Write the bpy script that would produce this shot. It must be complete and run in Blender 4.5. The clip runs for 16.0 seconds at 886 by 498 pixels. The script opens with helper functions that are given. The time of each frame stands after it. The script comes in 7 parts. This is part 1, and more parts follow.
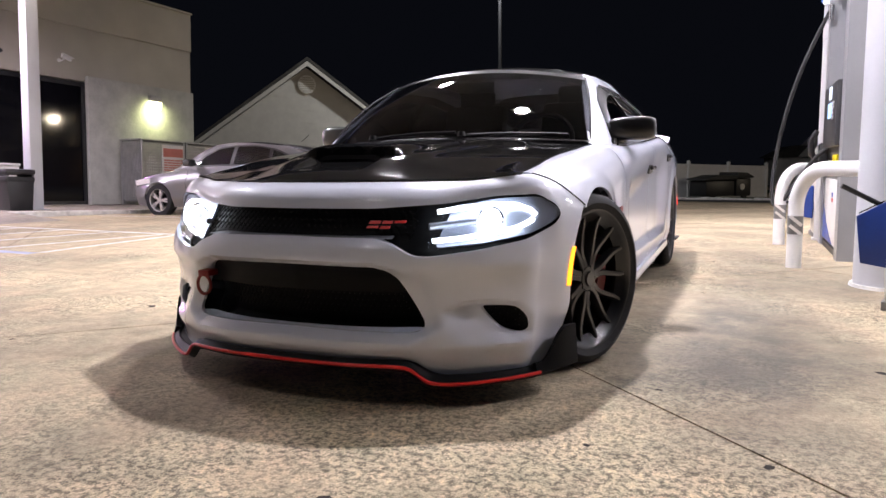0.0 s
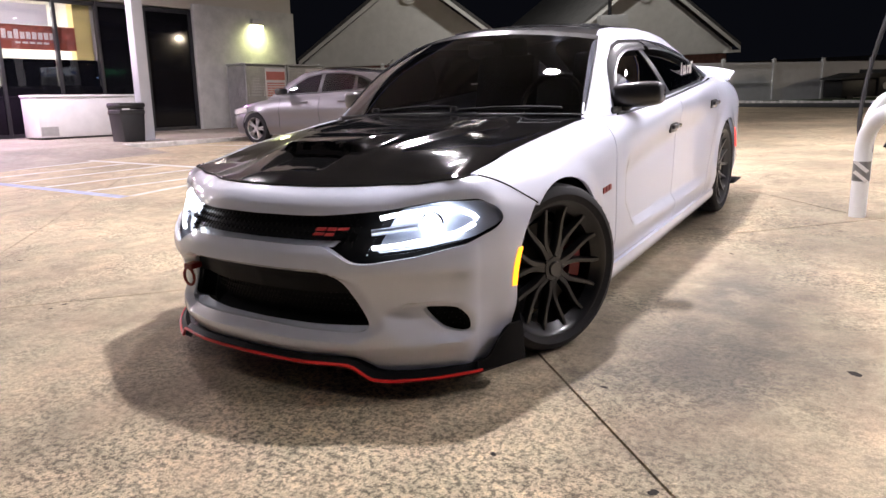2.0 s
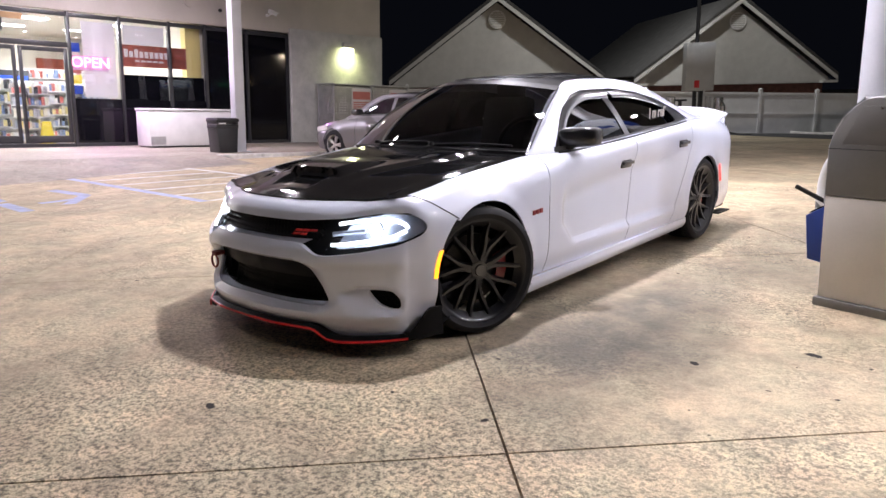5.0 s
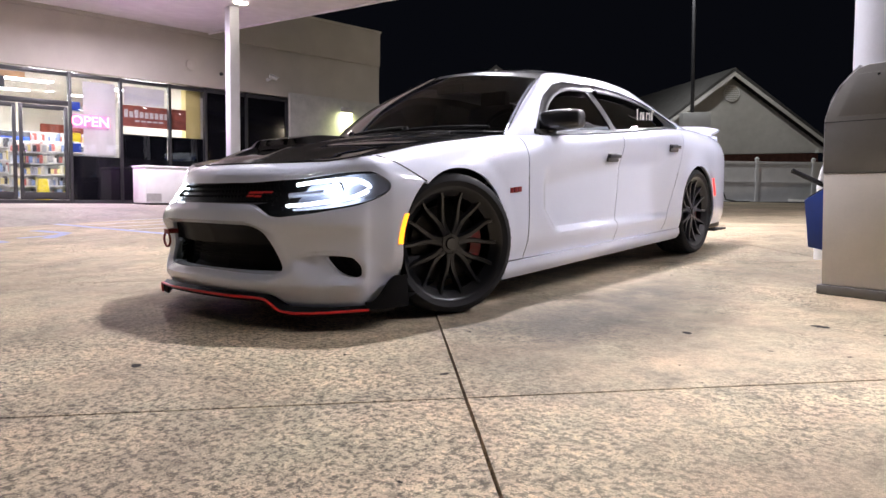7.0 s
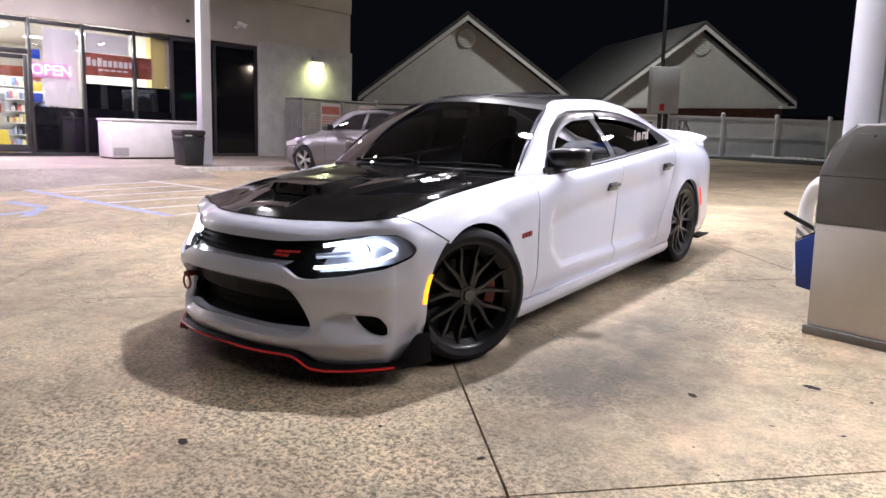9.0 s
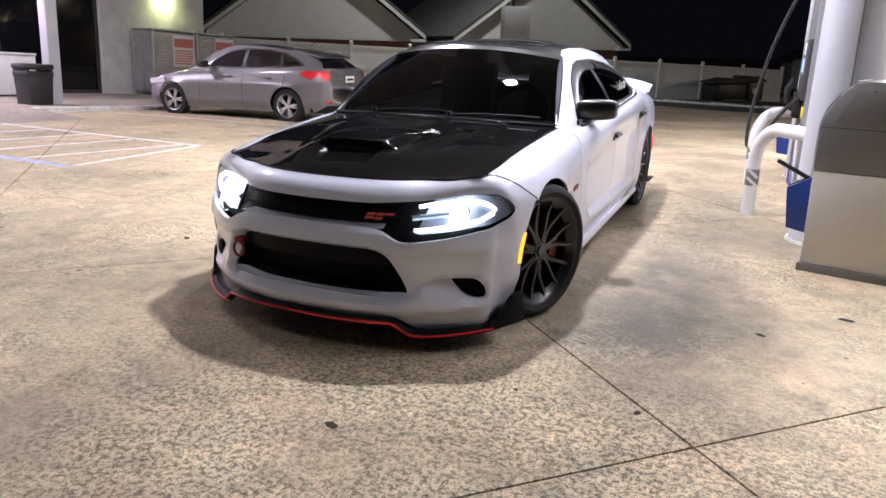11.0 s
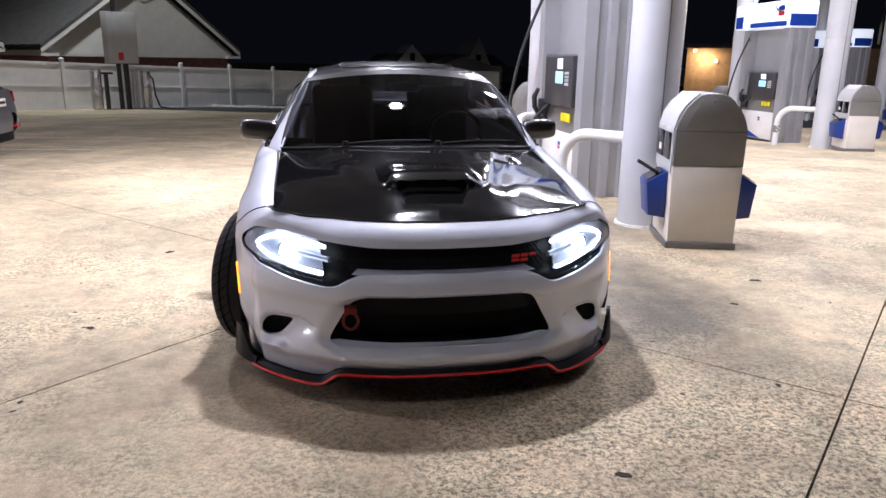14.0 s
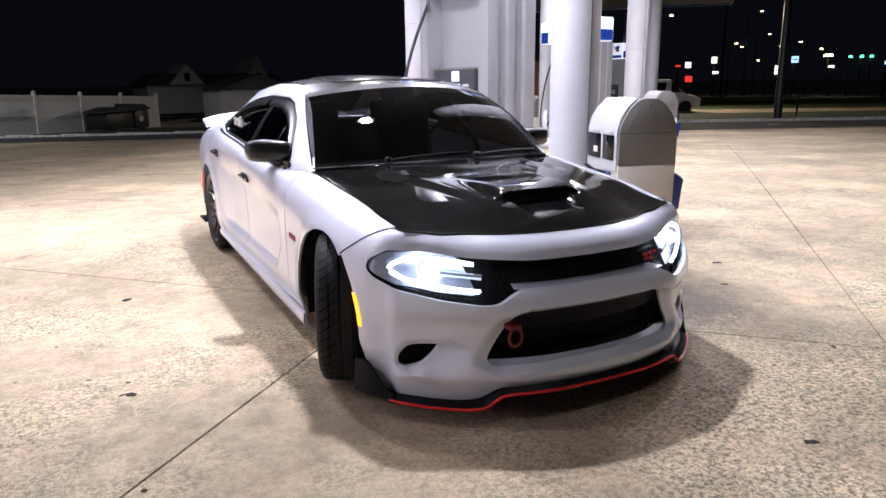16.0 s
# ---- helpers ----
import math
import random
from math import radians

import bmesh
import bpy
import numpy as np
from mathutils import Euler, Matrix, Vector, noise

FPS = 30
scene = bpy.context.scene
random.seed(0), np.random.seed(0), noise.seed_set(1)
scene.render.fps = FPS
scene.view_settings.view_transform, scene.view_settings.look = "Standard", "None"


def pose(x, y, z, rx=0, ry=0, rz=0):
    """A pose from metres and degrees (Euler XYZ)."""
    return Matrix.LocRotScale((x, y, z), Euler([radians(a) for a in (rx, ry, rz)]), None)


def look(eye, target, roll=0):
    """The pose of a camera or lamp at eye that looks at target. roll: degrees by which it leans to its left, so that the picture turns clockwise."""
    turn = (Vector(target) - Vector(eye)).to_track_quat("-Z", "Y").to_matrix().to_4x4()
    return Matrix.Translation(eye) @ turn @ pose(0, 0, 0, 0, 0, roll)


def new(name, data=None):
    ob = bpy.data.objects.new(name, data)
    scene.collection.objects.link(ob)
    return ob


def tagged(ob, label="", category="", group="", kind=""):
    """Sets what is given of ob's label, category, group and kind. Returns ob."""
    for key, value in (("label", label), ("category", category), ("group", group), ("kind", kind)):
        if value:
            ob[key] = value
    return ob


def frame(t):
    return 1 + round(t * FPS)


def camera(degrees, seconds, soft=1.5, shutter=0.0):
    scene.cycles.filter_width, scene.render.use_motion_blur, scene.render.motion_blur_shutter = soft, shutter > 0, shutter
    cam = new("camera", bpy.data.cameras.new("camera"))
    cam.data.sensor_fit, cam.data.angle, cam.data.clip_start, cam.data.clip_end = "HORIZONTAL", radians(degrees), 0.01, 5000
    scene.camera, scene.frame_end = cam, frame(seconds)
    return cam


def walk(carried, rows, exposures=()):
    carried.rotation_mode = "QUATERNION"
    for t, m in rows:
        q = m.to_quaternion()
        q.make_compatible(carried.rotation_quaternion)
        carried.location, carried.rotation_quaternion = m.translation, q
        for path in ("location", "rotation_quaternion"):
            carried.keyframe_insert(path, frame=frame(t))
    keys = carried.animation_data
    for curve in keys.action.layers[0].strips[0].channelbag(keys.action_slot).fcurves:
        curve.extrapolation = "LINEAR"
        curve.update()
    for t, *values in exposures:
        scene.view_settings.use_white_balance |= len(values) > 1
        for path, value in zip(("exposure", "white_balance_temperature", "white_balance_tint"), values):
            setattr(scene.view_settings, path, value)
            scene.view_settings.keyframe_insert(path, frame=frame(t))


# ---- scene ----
cam = camera(64.1, 16.0)
PATH = [
    (0, (1.449, -2.846, 0.8), (0.665, -1.02, 0.568), -0.6),
    (0.5, (1.466, -2.845, 0.803), (0.649, -1.036, 0.556), -1.4),
    (1, (1.602, -2.716, 0.802), (0.73, -0.938, 0.519), -2.3),
    (1.5, (1.824, -2.569, 0.898), (0.863, -0.852, 0.537), -2.9),
    (2, (2.007, -2.584, 1.136), (0.948, -0.958, 0.652), -2.7),
    (2.5, (2.292, -2.733, 1.261), (1.204, -1.146, 0.714), -1.7),
    (3, (2.539, -2.841, 1.305), (1.479, -1.247, 0.727), -1.4),
    (3.5, (2.753, -2.883, 1.314), (1.62, -1.319, 0.793), -1.5),
    (4, (2.92, -2.957, 1.329), (1.702, -1.446, 0.849), -1.2),
    (4.2, (2.968, -3.009, 1.332), (1.73, -1.508, 0.867), -1.1),
    (6.3, (3.143, -2.685, 0.888), (1.845, -1.199, 0.562), -0.8),
    (6.5, (3.105, -2.671, 0.812), (1.807, -1.175, 0.529), -1.0),
    (7, (3.076, -2.662, 0.679), (1.782, -1.151, 0.471), -1.1),
    (7.5, (3.089, -2.676, 0.64), (1.803, -1.156, 0.454), -0.8),
    (8, (3.095, -2.682, 0.641), (1.833, -1.145, 0.427), -0.5),
    (8.5, (3.004, -2.724, 0.924), (1.779, -1.169, 0.635), -0.1),
    (9, (2.893, -2.87, 1.262), (1.697, -1.313, 0.879), 0.2),
    (9.5, (2.681, -2.902, 1.291), (1.53, -1.333, 0.832), 1.0),
    (10, (2.396, -3.048, 1.309), (1.332, -1.431, 0.807), 1.4),
    (10.2, (2.273, -3.123, 1.31), (1.267, -1.474, 0.791), 1.5),
    (12.3, (0.964, -3.619, 1.351), (0.577, -1.735, 0.8), 0.9),
    (12.5, (0.796, -3.613, 1.352), (0.478, -1.718, 0.796), 0.9),
    (13, (0.401, -3.675, 1.365), (0.275, -1.754, 0.822), 0.7),
    (13.5, (-0.03, -3.689, 1.393), (0.064, -1.761, 0.87), 0.8),
    (14, (-0.443, -3.545, 1.398), (-0.143, -1.634, 0.888), 0.8),
    (14.5, (-0.873, -3.481, 1.402), (-0.389, -1.606, 0.901), 1.1),
    (15, (-1.199, -3.337, 1.385), (-0.569, -1.504, 0.891), 1.1),
    (15.5, (-1.481, -3.132, 1.384), (-0.724, -1.347, 0.894), 0.5),
    (16, (-1.825, -3.019, 1.361), (-0.945, -1.284, 0.897), -0.6),
]
EXPOSURES = [(0, 0.20, 6850, 12), (1.5, 0.24, 7100, 14), (3, 0.10, 6850, 12), (10.2, 0.06, 6750, 12), (12.3, 0.10, 6400, 11), (16, 0.10, 6450, 13)]
walk(cam, [(t, look(eye, target, roll)) for t, eye, target, roll in PATH], EXPOSURES)

# ---- world and large lights ----
world = bpy.data.worlds.new("night")
scene.world = world
world.use_nodes = True
wn = world.node_tree.nodes
wn["Background"].inputs[0].default_value = (0.0022, 0.0026, 0.0042, 1)
wn["Background"].inputs[1].default_value = 1.0

N1 = Vector((0.7071, 0.7071, 0))      # along the row of pump islands
N2 = Vector((-0.7071, 0.7071, 0))     # across it
ISLANDS = [Vector((2.42, 1.45, 0)) + N1 * d for d in (0.0, 9.7, 19.6)]
CANOPY_Z = 4.75


def gz(x, y):
    """Height of the ground: level under the cars, falling gently towards the fence."""
    d, e = y - 5.6, y - 13.0
    k = y - 20.0
    west = min(1.0, max(0.0, (12.0 - x) / 8.0))
    fall = 0.011 * west * (k + math.sqrt(k * k + 4.0))
    return -0.020 * (d + math.sqrt(d * d + 2.0)) + 0.0125 * (e + math.sqrt(e * e + 9.0)) - 0.0015 - fall


def area_lamp(name, at, size, watts, colour, down=(0, 0, -1), spread=180):
    data = bpy.data.lights.new(name, "AREA")
    data.shape, data.size, data.energy, data.color = "SQUARE", size, watts, colour
    data.spread = radians(spread)
    ob = new(name, data)
    ob.matrix_world = look(at, Vector(at) + Vector(down))
    return ob


CANOPY_LAMPS = [(1.48 + 4.1 * k, o) for k in range(5) for o in (1.34, 5.08)] + [(5.58 + 4.1 * k, -2.4) for k in range(4)] + [(-2.62, 5.08), (-2.62, -2.4)]
LAMP_GAIN = {(-2.62, -2.4): 0.07, (-2.62, 5.08): 0.45, (5.58, -2.4): 0.85, (1.48, 1.34): 1.5}
for s, o in CANOPY_LAMPS:
    # the outer corner lamp is a faint added fill; others tuned, far ones weaker
    dim = LAMP_GAIN.get((s, o), 0.40 if s > 13 else 0.62 if s > 9 else 1.0)
    p = N1 * s + N2 * o
    area_lamp("canopy_lamp", (p.x, p.y, CANOPY_Z - 0.05), 0.24, 222 * dim, (0.93, 0.92, 1.06))
for u in (-4.0, 1.5):
    area_lamp("porch_lamp", (-12.7, 3.6 + u, 4.45), 0.5, 330, (0.86, 0.80, 1.0))

area_lamp("pole_lamp", (-9.5, 28.6, 10.5), 0.5, 1100, (0.93, 0.97, 1.0), (-0.5, 0.2, -0.8))


# ---- materials ----
def nodes_of(name):
    m = bpy.data.materials.new(name)
    m.use_nodes = True
    nt = m.node_tree
    return m, nt, nt.nodes["Principled BSDF"]


def node(nt, kind, **inputs):
    n = nt.nodes.new(kind)
    for k, v in inputs.items():
        n.inputs[k.replace("_", " ")].default_value = v
    return n


def ramp(nt, fac, lo, hi, c0=(0, 0, 0, 1), c1=(1, 1, 1, 1)):
    r = nt.nodes.new("ShaderNodeValToRGB")
    r.color_ramp.elements[0].position, r.color_ramp.elements[1].position = lo, hi
    r.color_ramp.elements[0].color, r.color_ramp.elements[1].color = c0, c1
    nt.links.new(fac, r.inputs[0])
    return r.outputs[0]


def mix(nt, fac, a, b):
    n = nt.nodes.new("ShaderNodeMix")
    n.data_type = "RGBA"
    for sock, v in ((n.inputs[0], fac), (n.inputs[6], a), (n.inputs[7], b)):
        if isinstance(v, bpy.types.NodeSocket):
            nt.links.new(v, sock)
        else:
            sock.default_value = v if not isinstance(v, tuple) or len(v) == 4 else (*v, 1)
    return n.outputs[2]


def noise_of(nt, scale, detail=4.0, rough=0.55, stretch=None):
    c = nt.nodes.new("ShaderNodeTexCoord")
    n = node(nt, "ShaderNodeTexNoise", Scale=scale, Detail=detail, Roughness=rough)
    src = c.outputs["Object"]
    if stretch:
        m = nt.nodes.new("ShaderNodeMapping")
        m.inputs["Scale"].default_value = stretch
        nt.links.new(src, m.inputs[0])
        src = m.outputs[0]
    nt.links.new(src, n.inputs["Vector"])
    return n.outputs[0]


def bumped(nt, bs, height, strength, distance):
    b = node(nt, "ShaderNodeBump", Strength=strength, Distance=distance)
    nt.links.new(height, b.inputs["Height"])
    nt.links.new(b.outputs[0], bs.inputs["Normal"])


def plain(name, base, rough=0.5, metal=0.0, var=0.12, scale=3.0, fine=60.0, bump=0.0, coat=0.0, rvar=0.1, spec=0.5):
    """A surface with soft patches, fine grain and, where given, a little relief."""
    m, nt, bs = nodes_of(name)
    big, small = noise_of(nt, scale, 5), noise_of(nt, fine, 3)
    dark = tuple(c * (1 - var) for c in base)
    light = tuple(min(1, c * (1 + var)) for c in base)
    c1 = mix(nt, ramp(nt, big, 0.35, 0.68), dark, light)
    grain = ramp(nt, small, 0.3, 0.75, (1 - var * .6,) * 3 + (1,), (1, 1, 1, 1))
    mul = nt.nodes.new("ShaderNodeMix")
    mul.data_type, mul.blend_type = "RGBA", "MULTIPLY"
    mul.inputs[0].default_value = 1
    nt.links.new(c1, mul.inputs[6]), nt.links.new(grain, mul.inputs[7])
    nt.links.new(mul.outputs[2], bs.inputs["Base Color"])
    r = nt.nodes.new("ShaderNodeMapRange")
    r.inputs[3].default_value, r.inputs[4].default_value = max(0.02, rough - rvar), min(1, rough + rvar)
    nt.links.new(big, r.inputs[0]), nt.links.new(r.outputs[0], bs.inputs["Roughness"])
    bs.inputs["Metallic"].default_value = metal
    bs.inputs["Specular IOR Level"].default_value = spec
    bs.inputs["Coat Weight"].default_value, bs.inputs["Coat Roughness"].default_value = coat, 0.03
    if bump:
        bumped(nt, bs, small, bump, 0.01)
    return m


def glow(name, colour, strength):
    m, nt, bs = nodes_of(name)
    bs.inputs["Base Color"].default_value = (*colour, 1)
    bs.inputs["Emission Color"].default_value = (*colour, 1)
    bs.inputs["Emission Strength"].default_value = strength
    return m


def glass_mat(name, tint=(1, 1, 1), rough=0.0):
    """A thin pane: what lies behind shows through its tint, with a mirror gloss on top."""
    m, nt, bs = nodes_of(name)
    out = nt.nodes["Material Output"]
    clear = node(nt, "ShaderNodeBsdfTransparent", Color=(*tint, 1))
    gloss = node(nt, "ShaderNodeBsdfGlossy", Color=(1, 1, 1, 1), Roughness=rough)
    facing = node(nt, "ShaderNodeLayerWeight")
    power = nt.nodes.new("ShaderNodeMath")
    power.operation = "POWER"
    power.inputs[1].default_value = 4.2
    gain = nt.nodes.new("ShaderNodeMath")
    gain.operation = "MULTIPLY_ADD"
    gain.inputs[1].default_value, gain.inputs[2].default_value = 0.86, 0.045
    nt.links.new(facing.outputs["Facing"], power.inputs[0]), nt.links.new(power.outputs[0], gain.inputs[0])
    mx = nt.nodes.new("ShaderNodeMixShader")
    nt.links.new(gain.outputs[0], mx.inputs[0]), nt.links.new(clear.outputs[0], mx.inputs[1]), nt.links.new(gloss.outputs[0], mx.inputs[2])
    nt.links.new(mx.outputs[0], out.inputs[0])
    return m


def concrete(name, base, stain, agg=1.0, blots=(), lane=None):
    """Worn exposed concrete: pale cement, dark aggregate, patches of oil and tyre dirt."""
    m, nt, bs = nodes_of(name)
    big = noise_of(nt, 0.5, 6, 0.6)
    mid = noise_of(nt, 3.1, 7, 0.68)
    grit = noise_of(nt, 210, 3, 0.6)

    def mul(a, b):
        n = nt.nodes.new("ShaderNodeMath")
        n.operation = "MULTIPLY"
        nt.links.new(a, n.inputs[0]), nt.links.new(b, n.inputs[1])
        return n.outputs[0]
    def shade(a, fac, lo, hi, v0, v1):
        """Scales colour a by v0 to v1 along the noise."""
        n = nt.nodes.new("ShaderNodeMix")
        n.data_type, n.blend_type = "RGBA", "MULTIPLY"
        n.inputs[0].default_value = 1
        nt.links.new(a, n.inputs[6])
        nt.links.new(ramp(nt, fac, lo, hi, (v0,) * 3 + (1,), (v1,) * 3 + (1,)), n.inputs[7])
        return n.outputs[2]
    patch = noise_of(nt, 1.1, 6, 0.66)
    c = mix(nt, ramp(nt, big, 0.38, 0.62), tuple(b * v for b, v in zip(base, (0.76, 0.77, 0.78))), base)
    c = shade(c, mid, 0.36, 0.64, 1 - 0.18 * agg, 1.0)
    # broad traffic stains, and a drift between rusty and mossy tints
    c = shade(c, noise_of(nt, 0.62, 7, 0.68), 0.42, 0.60, 1 - 0.26 * agg, 1.05)
    tint = mix(nt, ramp(nt, noise_of(nt, 2.3, 5, 0.7), 0.35, 0.65), (1.0, 0.95, 0.93), (0.95, 1.0, 0.97))
    hue = nt.nodes.new("ShaderNodeMix")
    hue.data_type, hue.blend_type = "RGBA", "MULTIPLY"
    hue.inputs[0].default_value = 1
    nt.links.new(c, hue.inputs[6]), nt.links.new(tint, hue.inputs[7])
    c = shade(shade(hue.outputs[2], grit, 0.34, 0.66, 0.78, 1.12), noise_of(nt, 9, 8, 0.78), 0.42, 0.62, 1.06, 0.76)
    # cement skin worn off in patches, so that dark pits and pale aggregate show
    worn = ramp(nt, patch, 0.45, 0.60, (0.12 * agg,) * 3 + (1,), (0.80 * agg,) * 3 + (1,))
    if lane:
        # the stretch where cars pull in has lost its skin almost everywhere
        at = nt.nodes.new("ShaderNodeMapping")
        at.vector_type = "TEXTURE"
        at.inputs["Location"].default_value, at.inputs["Scale"].default_value = (lane[0], lane[1], 0), (lane[2], lane[3], 50)
        far = nt.nodes.new("ShaderNodeVectorMath")
        far.operation = "LENGTH"
        co = nt.nodes.new("ShaderNodeTexCoord")
        nt.links.new(co.outputs["Object"], at.inputs[0]), nt.links.new(at.outputs[0], far.inputs[0])
        bare = mul(ramp(nt, far.outputs["Value"], 0.45, 1.0, (1, 1, 1, 1), (0, 0, 0, 1)), ramp(nt, patch, 0.34, 0.48, (0.35,) * 3 + (1,), (1, 1, 1, 1)))
        top = nt.nodes.new("ShaderNodeMath")
        top.operation = "MAXIMUM"
        nt.links.new(worn, top.inputs[0]), nt.links.new(bare, top.inputs[1])
        worn = top.outputs[0]
    pits = shade(shade(c, noise_of(nt, 44, 9, 0.80), 0.49, 0.545, 1.16, 0.34), noise_of(nt, 17, 9, 0.80), 0.52, 0.60, 1.06, 0.60)
    pits = shade(pits, noise_of(nt, 110, 4, 0.7), 0.56, 0.61, 1.0, 1.35)
    c = mix(nt, worn, c, pits)
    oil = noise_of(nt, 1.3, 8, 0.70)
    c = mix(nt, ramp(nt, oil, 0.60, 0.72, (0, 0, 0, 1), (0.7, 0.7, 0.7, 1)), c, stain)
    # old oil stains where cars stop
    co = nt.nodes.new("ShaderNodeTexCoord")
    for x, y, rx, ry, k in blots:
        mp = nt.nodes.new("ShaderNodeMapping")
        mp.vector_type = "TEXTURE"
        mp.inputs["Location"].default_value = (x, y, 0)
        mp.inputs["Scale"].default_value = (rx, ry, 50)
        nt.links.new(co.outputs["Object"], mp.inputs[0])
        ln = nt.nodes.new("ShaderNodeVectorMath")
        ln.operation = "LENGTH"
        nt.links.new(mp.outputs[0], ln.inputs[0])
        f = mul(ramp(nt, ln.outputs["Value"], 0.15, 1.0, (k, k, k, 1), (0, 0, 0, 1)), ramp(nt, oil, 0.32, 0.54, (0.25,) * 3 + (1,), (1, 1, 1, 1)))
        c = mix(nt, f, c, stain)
    nt.links.new(c, bs.inputs["Base Color"])
    r = nt.nodes.new("ShaderNodeMapRange")
    r.inputs[3].default_value, r.inputs[4].default_value = 0.55, 0.9
    nt.links.new(mid, r.inputs[0]), nt.links.new(r.outputs[0], bs.inputs["Roughness"])
    bumped(nt, bs, noise_of(nt, 44, 9, 0.80), 0.7 * agg, 0.010)
    return m


